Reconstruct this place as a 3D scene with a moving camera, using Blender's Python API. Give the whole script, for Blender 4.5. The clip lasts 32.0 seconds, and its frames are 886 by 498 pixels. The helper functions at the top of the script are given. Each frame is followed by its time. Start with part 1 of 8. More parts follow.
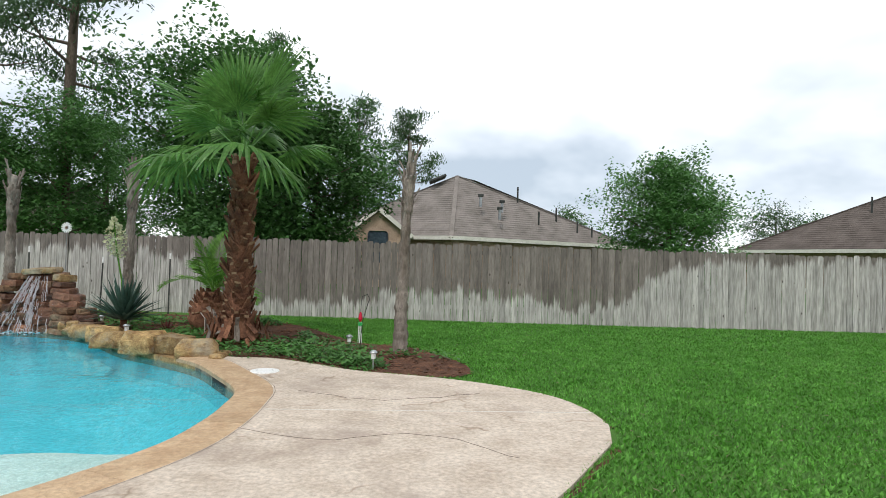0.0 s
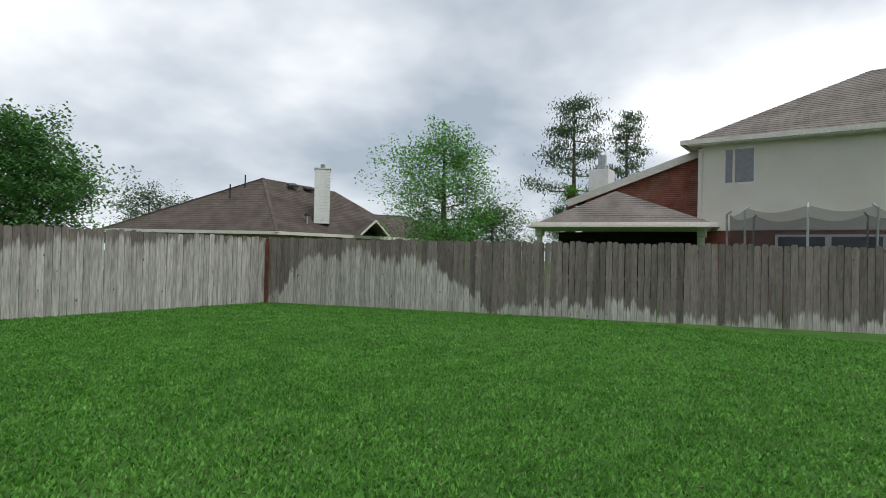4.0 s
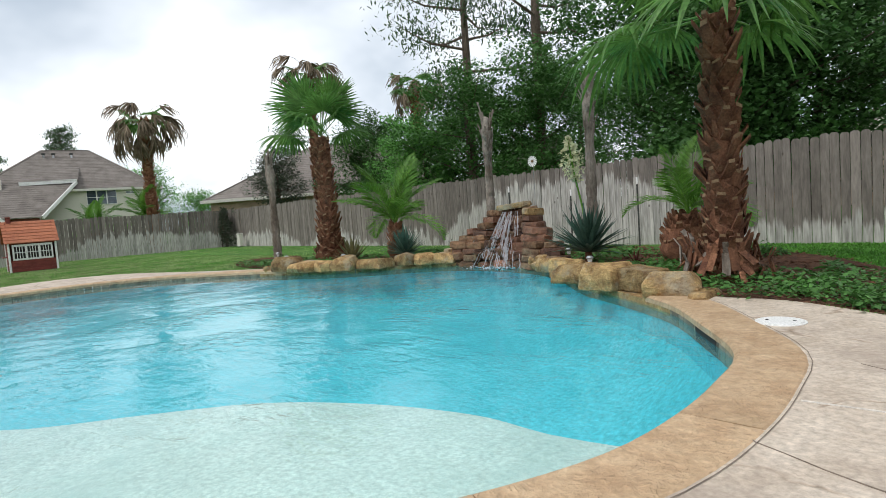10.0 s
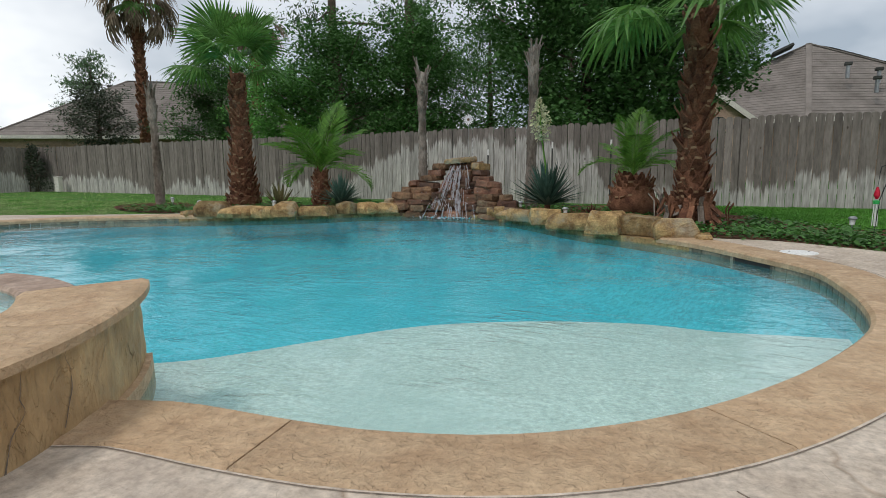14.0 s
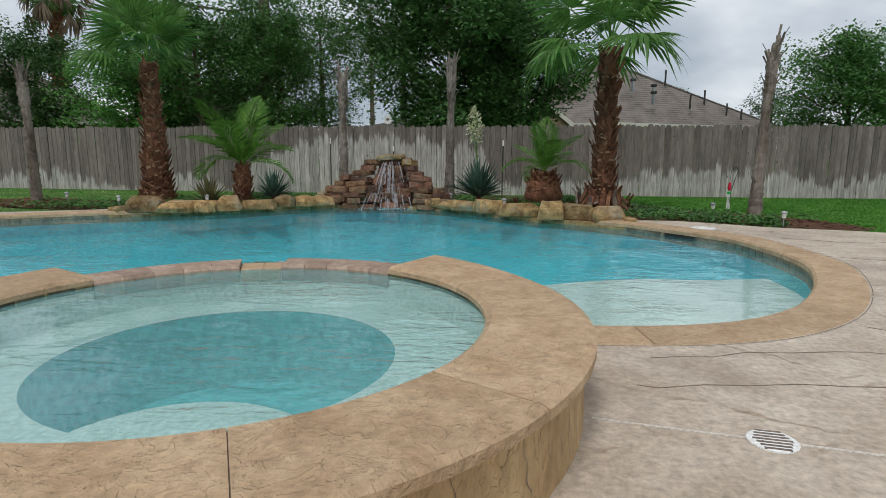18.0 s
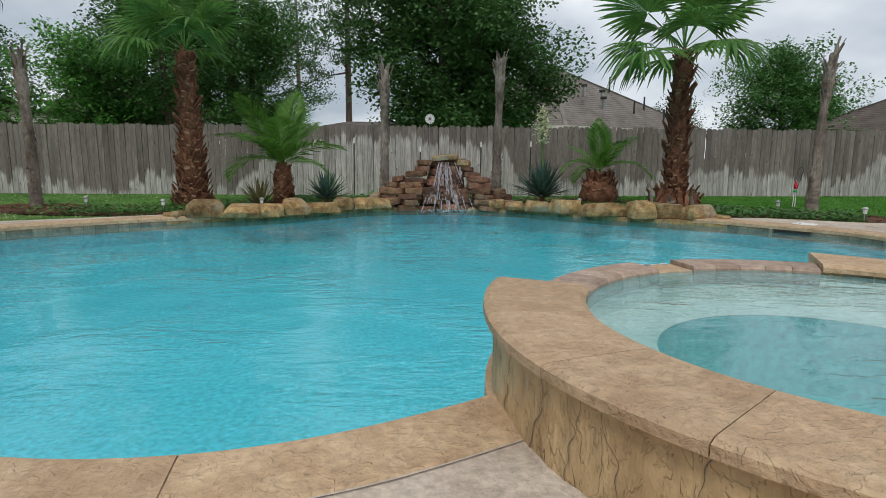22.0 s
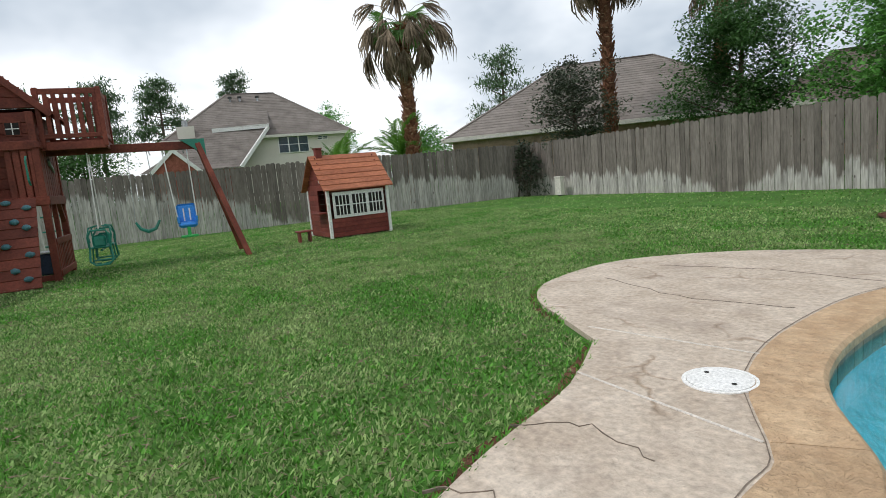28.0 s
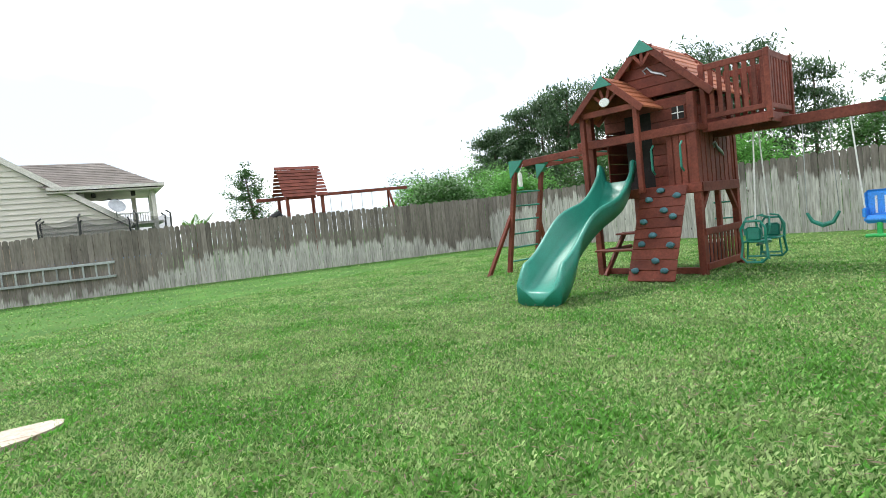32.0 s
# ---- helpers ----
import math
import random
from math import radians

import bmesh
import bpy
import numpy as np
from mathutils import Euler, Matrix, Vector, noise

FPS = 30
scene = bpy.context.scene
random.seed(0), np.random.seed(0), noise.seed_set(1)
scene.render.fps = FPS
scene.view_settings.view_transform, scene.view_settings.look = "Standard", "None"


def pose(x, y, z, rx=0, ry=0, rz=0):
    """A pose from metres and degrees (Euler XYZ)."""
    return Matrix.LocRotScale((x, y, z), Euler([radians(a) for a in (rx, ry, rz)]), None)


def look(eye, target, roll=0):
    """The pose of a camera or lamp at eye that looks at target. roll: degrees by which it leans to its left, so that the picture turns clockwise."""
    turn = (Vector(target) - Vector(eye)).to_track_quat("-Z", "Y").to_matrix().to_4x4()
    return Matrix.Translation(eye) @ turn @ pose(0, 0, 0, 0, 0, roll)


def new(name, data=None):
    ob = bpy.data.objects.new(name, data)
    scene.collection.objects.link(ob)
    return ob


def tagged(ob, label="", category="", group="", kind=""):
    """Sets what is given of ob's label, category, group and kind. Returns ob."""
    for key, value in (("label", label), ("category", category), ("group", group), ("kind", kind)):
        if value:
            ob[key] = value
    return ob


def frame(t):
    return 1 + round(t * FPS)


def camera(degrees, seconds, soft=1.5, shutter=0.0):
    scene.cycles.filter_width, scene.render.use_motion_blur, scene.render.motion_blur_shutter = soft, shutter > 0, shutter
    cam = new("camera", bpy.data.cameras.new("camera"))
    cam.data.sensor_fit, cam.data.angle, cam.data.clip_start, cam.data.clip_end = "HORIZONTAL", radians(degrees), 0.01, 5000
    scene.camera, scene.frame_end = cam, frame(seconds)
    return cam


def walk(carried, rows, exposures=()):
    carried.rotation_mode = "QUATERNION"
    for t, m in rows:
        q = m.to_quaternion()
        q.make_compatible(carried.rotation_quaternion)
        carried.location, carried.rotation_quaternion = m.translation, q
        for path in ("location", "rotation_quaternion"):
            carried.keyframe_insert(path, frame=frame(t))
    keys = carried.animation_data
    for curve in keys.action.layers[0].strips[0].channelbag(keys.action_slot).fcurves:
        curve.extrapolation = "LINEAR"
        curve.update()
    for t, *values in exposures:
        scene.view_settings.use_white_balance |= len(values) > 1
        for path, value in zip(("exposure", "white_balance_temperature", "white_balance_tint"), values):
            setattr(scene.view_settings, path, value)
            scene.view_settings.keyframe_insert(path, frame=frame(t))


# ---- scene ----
cam = camera(75.0, 32.0, 0.8)
PATH = [
    (0, (-0.149, -0.549, 1.395), (-0.120, 1.251, 1.431), 1.7),
    (0.5, (-0.219, -0.689, 1.402), (0.201, 1.061, 1.444), 1.9),
    (1, (-0.169, -0.755, 1.405), (0.579, 0.882, 1.453), 2.0),
    (1.5, (0.073, -0.566, 1.377), (1.107, 0.907, 1.427), 1.9),
    (2, (0.192, -0.313, 1.402), (1.480, 0.943, 1.447), 1.4),
    (2.5, (0.407, -0.150, 1.380), (1.939, 0.794, 1.428), 1.5),
    (4.5, (0.706, 0.418, 1.342), (2.208, 1.410, 1.343), 1.1),
    (5, (0.618, 0.610, 1.346), (1.925, 1.848, 1.330), 0.7),
    (5.5, (0.474, 0.796, 1.326), (1.549, 2.240, 1.300), 0.4),
    (6, (0.407, 0.962, 1.263), (1.234, 2.560, 1.233), -0.2),
    (6.5, (0.333, 0.962, 1.319), (0.877, 2.677, 1.274), -0.3),
    (7, (0.114, 0.979, 1.322), (0.285, 2.770, 1.266), -1.4),
    (7.5, (0.079, 0.993, 1.367), (-0.165, 2.775, 1.307), -2.1),
    (8, (-0.073, 1.082, 1.400), (-0.731, 2.756, 1.333), -2.9),
    (8.5, (-0.317, 1.213, 1.360), (-1.229, 2.763, 1.293), -3.4),
    (9, (-0.588, 1.453, 1.247), (-1.653, 2.902, 1.192), -3.2),
    (9.5, (-0.782, 1.620, 1.152), (-1.974, 2.967, 1.083), -3.8),
    (10, (-0.969, 1.725, 1.010), (-2.219, 3.016, 0.888), -4.2),
    (10.5, (-1.110, 1.732, 0.890), (-2.363, 3.013, 0.726), -4.3),
    (11, (-1.297, 1.564, 0.850), (-2.486, 2.898, 0.634), -3.5),
    (11.5, (-1.625, 1.235, 0.848), (-2.811, 2.624, 0.601), -3.0),
    (12, (-1.949, 0.859, 0.814), (-3.165, 2.358, 0.565), -2.0),
    (12.5, (-2.195, 0.640, 0.825), (-3.305, 2.210, 0.569), -1.7),
    (13, (-2.480, 0.385, 0.862), (-3.439, 2.012, 0.597), -1.3),
    (13.5, (-2.762, 0.095, 0.896), (-3.610, 1.722, 0.631), -1.0),
    (14, (-3.026, -0.218, 0.930), (-3.763, 1.404, 0.666), -0.7),
    (14.5, (-3.278, -0.496, 0.957), (-3.922, 1.164, 0.687), -0.6),
    (16.5, (-4.397, -1.504, 1.088), (-4.844, 0.214, 0.788), -0.3),
    (17, (-4.651, -1.775, 1.095), (-5.006, -0.036, 0.797), 0.0),
    (17.5, (-4.955, -1.991, 1.094), (-5.238, -0.239, 0.795), 0.0),
    (18, (-5.289, -2.226, 1.079), (-5.429, -0.455, 0.783), 0.2),
    (18.5, (-5.619, -2.463, 1.085), (-5.719, -0.690, 0.788), 0.2),
    (19, (-5.998, -2.637, 1.076), (-6.028, -0.862, 0.777), 0.4),
    (19.5, (-6.371, -2.619, 1.076), (-6.268, -0.848, 0.775), 0.6),
    (20, (-6.839, -2.465, 1.102), (-6.706, -0.696, 0.796), 0.6),
    (20.5, (-7.292, -2.323, 1.124), (-7.108, -0.558, 0.824), 0.7),
    (21, (-7.706, -2.127, 1.102), (-7.515, -0.360, 0.813), 0.6),
    (21.5, (-8.149, -2.002, 1.066), (-7.977, -0.233, 0.781), 0.6),
    (22, (-8.616, -1.938, 1.012), (-8.448, -0.169, 0.726), 0.4),
    (22.5, (-9.101, -1.940, 0.969), (-8.942, -0.171, 0.683), 0.3),
    (23, (-9.506, -1.941, 0.998), (-9.377, -0.170, 0.709), 0.1),
    (23.5, (-9.852, -1.859, 1.003), (-9.829, -0.082, 0.711), -0.3),
    (24, (-10.127, -1.786, 1.020), (-10.249, -0.013, 0.728), -0.8),
    (24.5, (-10.478, -1.694, 1.092), (-10.643, 0.074, 0.794), -1.0),
    (26.5, (-12.263, -0.599, 1.085), (-13.047, 0.997, 0.800), -3.4),
    (27, (-12.713, -0.157, 1.082), (-13.806, 1.247, 0.810), -4.5),
    (27.5, (-13.113, 0.276, 1.088), (-14.448, 1.457, 0.837), -5.2),
    (28, (-13.495, 0.621, 1.098), (-14.957, 1.643, 0.860), -5.4),
    (28.5, (-13.832, 0.932, 1.154), (-15.407, 1.773, 0.926), -5.7),
    (29, (-14.179, 1.269, 1.158), (-15.865, 1.861, 0.950), -6.0),
    (29.5, (-14.530, 1.526, 1.148), (-16.271, 1.938, 0.950), -6.0),
    (30, (-14.801, 1.805, 1.103), (-16.591, 1.892, 0.938), -6.2),
    (30.5, (-15.096, 2.097, 1.095), (-16.883, 1.946, 0.945), -6.1),
    (31, (-15.369, 2.339, 1.094), (-17.097, 1.852, 0.964), -6.1),
    (31.5, (-15.478, 2.497, 1.084), (-17.088, 1.697, 0.981), -5.9),
    (32, (-15.486, 2.687, 1.132), (-16.939, 1.627, 1.043), -5.9),
]
walk(cam, [(t, look(eye, target, roll)) for t, eye, target, roll in PATH], [(0, 0.5), (1.2, -0.05), (2.5, -0.45), (4.5, 0.2), (5, 0.25), (6, 0.1), (7, 0.4), (8.3, 0.95), (9.0, 0.9), (10, 0.4), (11, 0.2), (13, 0.05), (17, -0.1), (19, -0.05), (21, 0.05), (23, -0.1), (24, 0.05), (27, 0.05), (28.5, 0.42), (30, 1.0), (31, 1.3), (32, 1.2)])

# ---------------------------------------------------------------- sky and sun
def node(nt, kind, **values):
    n = nt.nodes.new(kind)
    for key, value in values.items():
        n.inputs[key.replace("_", " ")].default_value = value
    return n


world = bpy.data.worlds.new("overcast_sky")
scene.world = world
world.use_nodes = True
nt = world.node_tree
nt.nodes.clear()
L = nt.links.new
SUN_ROT = radians(200)
sky = nt.nodes.new("ShaderNodeTexSky")
sky.sky_type, sky.sun_disc, sky.sun_elevation, sky.sun_rotation = "NISHITA", False, radians(55), SUN_ROT
tc = nt.nodes.new("ShaderNodeTexCoord")
sep = nt.nodes.new("ShaderNodeSeparateXYZ")
L(tc.outputs["Generated"], sep.inputs[0])
zz = nt.nodes.new("ShaderNodeMath")
zz.operation = "ADD"
zz.inputs[1].default_value = 0.42
absz = nt.nodes.new("ShaderNodeMath")
absz.operation = "ABSOLUTE"
L(sep.outputs[2], absz.inputs[0])
L(absz.outputs[0], zz.inputs[0])
flat = nt.nodes.new("ShaderNodeVectorMath")
flat.operation = "DIVIDE"
comb = nt.nodes.new("ShaderNodeCombineXYZ")
for k in range(3):
    L(zz.outputs[0], comb.inputs[k])
L(tc.outputs["Generated"], flat.inputs[0])
L(comb.outputs[0], flat.inputs[1])
cl = node(nt, "ShaderNodeTexNoise", Scale=1.15, Detail=5.0, Roughness=0.5, Distortion=0.1)
L(flat.outputs[0], cl.inputs["Vector"])
ramp = nt.nodes.new("ShaderNodeValToRGB")
els = ramp.color_ramp.elements
els[0].position, els[0].color = 0.40, (0.42, 0.49, 0.57, 1)
els[1].position, els[1].color = 0.63, (1.10, 1.13, 1.15, 1)
mid = els.new(0.53)
mid.color = (0.76, 0.81, 0.87, 1)
L(cl.outputs["Fac"], ramp.inputs[0])
dim = nt.nodes.new("ShaderNodeMixRGB")
dim.blend_type, dim.inputs[0].default_value = "MULTIPLY", 1.0
dim.inputs[2].default_value = (0.1, 0.1, 0.1, 1)
L(sky.outputs[0], dim.inputs[1])
mix = nt.nodes.new("ShaderNodeMixRGB")
mix.inputs[0].default_value = 0.92
L(dim.outputs[0], mix.inputs[1])
L(ramp.outputs[0], mix.inputs[2])
bg = nt.nodes.new("ShaderNodeBackground")
bg.inputs[1].default_value = 1.0
L(mix.outputs[0], bg.inputs[0])
out = nt.nodes.new("ShaderNodeOutputWorld")
L(bg.outputs[0], out.inputs[0])

sun = new("sun", bpy.data.lights.new("sun", "SUN"))
sun.data.energy, sun.data.angle, sun.data.color = 1.5, radians(14), (1.0, 0.97, 0.93)
sun.matrix_world = look((0, 0, 40), (4.0, 11.0, 22))


# ---------------------------------------------------------------- materials
def surf(name, c1, c2, scale=4.0, rough=0.8, bump=0.3, fine=60.0, metal=0.0, stretch=(1, 1, 1), vary=0.25, space="Object", dirt=None, spec=0.3, dist=0.02, speck=(0.72, 1.25)):
    """A weathered surface: two colours over a coarse noise, a fine grain, a small change from object to object, and relief."""
    m = bpy.data.materials.new(name)
    m.use_nodes = True
    t = m.node_tree
    b = t.nodes["Principled BSDF"]
    b.inputs["Roughness"].default_value, b.inputs["Metallic"].default_value = rough, metal
    b.inputs["Specular IOR Level"].default_value = spec
    co = t.nodes.new("ShaderNodeTexCoord")
    mp = t.nodes.new("ShaderNodeMapping")
    mp.inputs["Scale"].default_value = stretch
    info = t.nodes.new("ShaderNodeObjectInfo")
    off = t.nodes.new("ShaderNodeVectorMath")
    off.operation = "ADD"
    t.links.new(co.outputs[space], mp.inputs[0])
    mul = t.nodes.new("ShaderNodeMath")
    mul.operation, mul.inputs[1].default_value = "MULTIPLY", 37.0
    t.links.new(info.outputs["Random"], mul.inputs[0])
    t.links.new(mp.outputs[0], off.inputs[0])
    t.links.new(mul.outputs[0], off.inputs[1])
    n1 = node(t, "ShaderNodeTexNoise", Scale=scale, Detail=5.0, Roughness=0.6)
    n2 = node(t, "ShaderNodeTexNoise", Scale=fine, Detail=4.0, Roughness=0.65)
    for n in (n1, n2):
        t.links.new(off.outputs[0], n.inputs["Vector"])
    r = t.nodes.new("ShaderNodeValToRGB")
    r.color_ramp.elements[0].position, r.color_ramp.elements[1].position = 0.33, 0.68
    r.color_ramp.elements[0].color, r.color_ramp.elements[1].color = (*c1, 1), (*c2, 1)
    t.links.new(n1.outputs["Fac"], r.inputs[0])
    g = t.nodes.new("ShaderNodeMapRange")
    g.inputs["From Min"].default_value, g.inputs["From Max"].default_value = 0.3, 0.7
    g.inputs["To Min"].default_value, g.inputs["To Max"].default_value = speck
    t.links.new(n2.outputs["Fac"], g.inputs["Value"])
    ov = t.nodes.new("ShaderNodeMapRange")
    ov.inputs["To Min"].default_value, ov.inputs["To Max"].default_value = 1 - vary, 1 + vary
    t.links.new(info.outputs["Random"], ov.inputs["Value"])
    mm = t.nodes.new("ShaderNodeMath")
    mm.operation = "MULTIPLY"
    t.links.new(g.outputs[0], mm.inputs[0])
    t.links.new(ov.outputs[0], mm.inputs[1])
    fin = t.nodes.new("ShaderNodeVectorMath")
    fin.operation = "SCALE"
    t.links.new(r.outputs[0], fin.inputs[0])
    t.links.new(mm.outputs[0], fin.inputs["Scale"])
    last = fin.outputs[0]
    if dirt:
        n3 = node(t, "ShaderNodeTexNoise", Scale=scale * 0.31, Detail=6.0, Roughness=0.7)
        t.links.new(off.outputs[0], n3.inputs["Vector"])
        dr = t.nodes.new("ShaderNodeMapRange")
        dr.inputs["From Min"].default_value, dr.inputs["From Max"].default_value = 0.52, 0.68
        t.links.new(n3.outputs["Fac"], dr.inputs["Value"])
        dm = t.nodes.new("ShaderNodeMixRGB")
        dm.inputs[2].default_value = (*dirt, 1)
        half = t.nodes.new("ShaderNodeMath")
        half.operation, half.inputs[1].default_value = "MULTIPLY", 0.7
        t.links.new(dr.outputs[0], half.inputs[0])
        t.links.new(half.outputs[0], dm.inputs[0])
        t.links.new(last, dm.inputs[1])
        last = dm.outputs[0]
    t.links.new(last, b.inputs["Base Color"])
    if bump:
        bm_ = t.nodes.new("ShaderNodeBump")
        bm_.inputs["Strength"].default_value, bm_.inputs["Distance"].default_value = bump, dist
        sm = t.nodes.new("ShaderNodeMath")
        sm.operation = "ADD"
        t.links.new(n1.outputs["Fac"], sm.inputs[0])
        t.links.new(n2.outputs["Fac"], sm.inputs[1])
        t.links.new(sm.outputs[0], bm_.inputs["Height"])
        t.links.new(bm_.outputs[0], b.inputs["Normal"])
    return m


def leaf_mat(name, c1, c2, trans=0.35, rough=0.55, spread=(0.75, 1.22)):
    """Thin leaves: colour from leaf to leaf, some light let through."""
    m = surf(name, c1, c2, 3.0, rough, 0.0, 30.0, vary=0.12)
    t = m.node_tree
    b = t.nodes["Principled BSDF"]
    geo = t.nodes.new("ShaderNodeNewGeometry")
    hsv = t.nodes.new("ShaderNodeHueSaturation")
    src = b.inputs["Base Color"].links[0].from_socket
    v = t.nodes.new("ShaderNodeMapRange")
    v.inputs["To Min"].default_value, v.inputs["To Max"].default_value = spread
    t.links.new(geo.outputs["Random Per Island"], v.inputs["Value"])
    t.links.new(v.outputs[0], hsv.inputs["Value"])
    t.links.new(src, hsv.inputs["Color"])
    t.links.new(hsv.outputs[0], b.inputs["Base Color"])
    tr = t.nodes.new("ShaderNodeBsdfTranslucent")
    t.links.new(hsv.outputs[0], tr.inputs["Color"])
    ms = t.nodes.new("ShaderNodeMixShader")
    ms.inputs[0].default_value = trans
    t.links.new(b.outputs[0], ms.inputs[1])
    t.links.new(tr.outputs[0], ms.inputs[2])
    t.links.new(ms.outputs[0], t.nodes["Material Output"].inputs["Surface"])
    return m


M_LAWN = surf("lawn_soil_and_thatch", (0.045, 0.125, 0.016), (0.085, 0.21, 0.03), 0.9, 0.95, 0.8, 90.0, vary=0, dirt=(0.095, 0.16, 0.036))
M_BLADE = leaf_mat("grass_blade", (0.085, 0.27, 0.03), (0.17, 0.42, 0.07), 0.4, spread=(0.5, 1.4))
M_BLADE_W = leaf_mat("dry_lawn_blade", (0.18, 0.30, 0.085), (0.36, 0.46, 0.19), 0.4, spread=(0.5, 1.35))
M_DECK = surf("stamped_concrete", (0.435, 0.352, 0.274), (0.59, 0.502, 0.412), 3.0, 0.75, 0.5, 26.0, vary=0.02, dirt=(0.29, 0.225, 0.18), dist=0.012)
M_COPE = surf("coping_sandstone_cast", (0.42, 0.275, 0.16), (0.56, 0.40, 0.25), 5.0, 0.66, 0.8, 24.0, vary=0.08, dirt=(0.40, 0.27, 0.155), dist=0.022, speck=(0.8, 1.16))
M_BRICKCOPE = surf("rosy_spillway_brick", (0.29, 0.195, 0.14), (0.42, 0.31, 0.24), 5.0, 0.6, 0.5, 24.0, vary=0.12, dist=0.012)
M_COPE_PALE = surf("coping_pale_patch", (0.42, 0.34, 0.25), (0.55, 0.46, 0.36), 2.2, 0.75, 0.5, 18.0, vary=0.04, dist=0.012)
M_SPAWALL = surf("stained_textured_render", (0.38, 0.245, 0.12), (0.58, 0.41, 0.22), 3.0, 0.65, 0.9, 16.0, vary=0.04, stretch=(1, 1, 0.45), dirt=(0.27, 0.175, 0.09), dist=0.02, speck=(0.8, 1.18))
M_FILL = surf("sandy_joint_filler", (0.22, 0.16, 0.11), (0.34, 0.26, 0.19), 8.0, 0.9, 0.4, 40.0)
M_TILE = surf("waterline_stone_tile", (0.16, 0.12, 0.08), (0.30, 0.24, 0.17), 5, 0.5, 0.3, 40, vary=0.25)
M_PLASTER = surf("pool_plaster_turquoise", (0.075, 0.585, 0.70), (0.115, 0.655, 0.77), 1.2, 0.7, 0.0, 20.0, vary=0)
M_WELL = surf("spa_plaster_teal", (0.06, 0.42, 0.44), (0.10, 0.50, 0.52), 2.0, 0.7, 0.0, 20.0, vary=0)
M_SHELF = surf("pool_plaster_pale", (0.76, 0.73, 0.66), (0.87, 0.83, 0.76), 2.0, 0.7, 0.0, 40.0, vary=0, dirt=(0.66, 0.68, 0.62))
M_CRACK = surf("hairline_crack", (0.14, 0.11, 0.085), (0.24, 0.19, 0.15), 8, 0.9, 0.1, 60)
M_GROUT = surf("dark_joint", (0.05, 0.04, 0.03), (0.10, 0.08, 0.06), 8, 0.9, 0.2, 60)
M_JOINT = surf("pale_expansion_strip", (0.55, 0.50, 0.44), (0.65, 0.60, 0.54), 8, 0.7, 0.1, 60, vary=0.0)
M_WHITE = surf("white_plastic", (0.72, 0.71, 0.68), (0.80, 0.79, 0.77), 6, 0.45, 0.05, 80, vary=0.05)
M_STONE = surf("golden_boulder", (0.19, 0.10, 0.038), (0.55, 0.37, 0.165), 7.0, 0.85, 1.0, 38.0, vary=0.35, dirt=(0.42, 0.39, 0.30), dist=0.045)
M_REDSTONE = surf("red_ledge_stone", (0.07, 0.032, 0.022), (0.22, 0.105, 0.062), 4.0, 0.5, 0.9, 18.0, vary=0.4, dirt=(0.19, 0.13, 0.075), dist=0.04)
M_LEDGE = surf("brown_ledge_stone", (0.09, 0.045, 0.027), (0.27, 0.15, 0.08), 5.0, 0.75, 0.9, 26.0, vary=0.4, dirt=(0.33, 0.26, 0.17), dist=0.04)
M_MULCH = surf("shredded_bark", (0.075, 0.032, 0.018), (0.19, 0.09, 0.05), 6.0, 0.95, 0.9, 70.0, vary=0.4, dist=0.03)
M_IVY = leaf_mat("ground_cover_leaf", (0.05, 0.13, 0.03), (0.10, 0.25, 0.055), 0.3)
M_BARK = surf("grey_brown_bark", (0.075, 0.055, 0.042), (0.17, 0.13, 0.10), 3.0, 0.95, 0.9, 24.0, stretch=(1, 1, 0.3), dist=0.04)
M_PALMBARK = surf("red_brown_palm_boots", (0.105, 0.042, 0.024), (0.30, 0.14, 0.078), 5.0, 0.9, 0.8, 40.0, vary=0.35, dist=0.02)
M_FIBRE = surf("pale_boot_edge", (0.20, 0.12, 0.065), (0.34, 0.22, 0.13), 6.0, 0.9, 0.4, 60.0)
M_DEADWOOD = surf("weathered_dead_trunk", (0.11, 0.085, 0.065), (0.40, 0.345, 0.295), 4.0, 0.95, 1.0, 34.0, stretch=(1, 1, 0.35), vary=0.12, dirt=(0.10, 0.075, 0.055), dist=0.04)
M_FROND = leaf_mat("fan_frond_green", (0.07, 0.175, 0.035), (0.15, 0.31, 0.075), 0.4, 0.42)
M_FROND_Y = leaf_mat("feather_frond_bright", (0.10, 0.27, 0.035), (0.22, 0.44, 0.08), 0.4, 0.45)
M_FROND_G = leaf_mat("feather_frond_green", (0.065, 0.17, 0.024), (0.15, 0.31, 0.05), 0.4, 0.42)
M_FROND_DEAD = leaf_mat("dead_frond_straw", (0.15, 0.105, 0.07), (0.34, 0.265, 0.185), 0.25, 0.8)
M_YUCCA = leaf_mat("yucca_blade_bluegreen", (0.035, 0.075, 0.055), (0.085, 0.15, 0.11), 0.12, 0.45)
M_FLOWER = leaf_mat("cream_petal", (0.62, 0.62, 0.36), (0.80, 0.80, 0.58), 0.4, 0.6)
M_LEAF = leaf_mat("oak_leaf", (0.042, 0.105, 0.03), (0.10, 0.215, 0.062), 0.35)
M_LEAF_M = leaf_mat("mid_green_leaf", (0.05, 0.13, 0.034), (0.115, 0.26, 0.07), 0.35)
M_LEAF_L = leaf_mat("spring_leaf", (0.085, 0.24, 0.045), (0.18, 0.42, 0.10), 0.42)
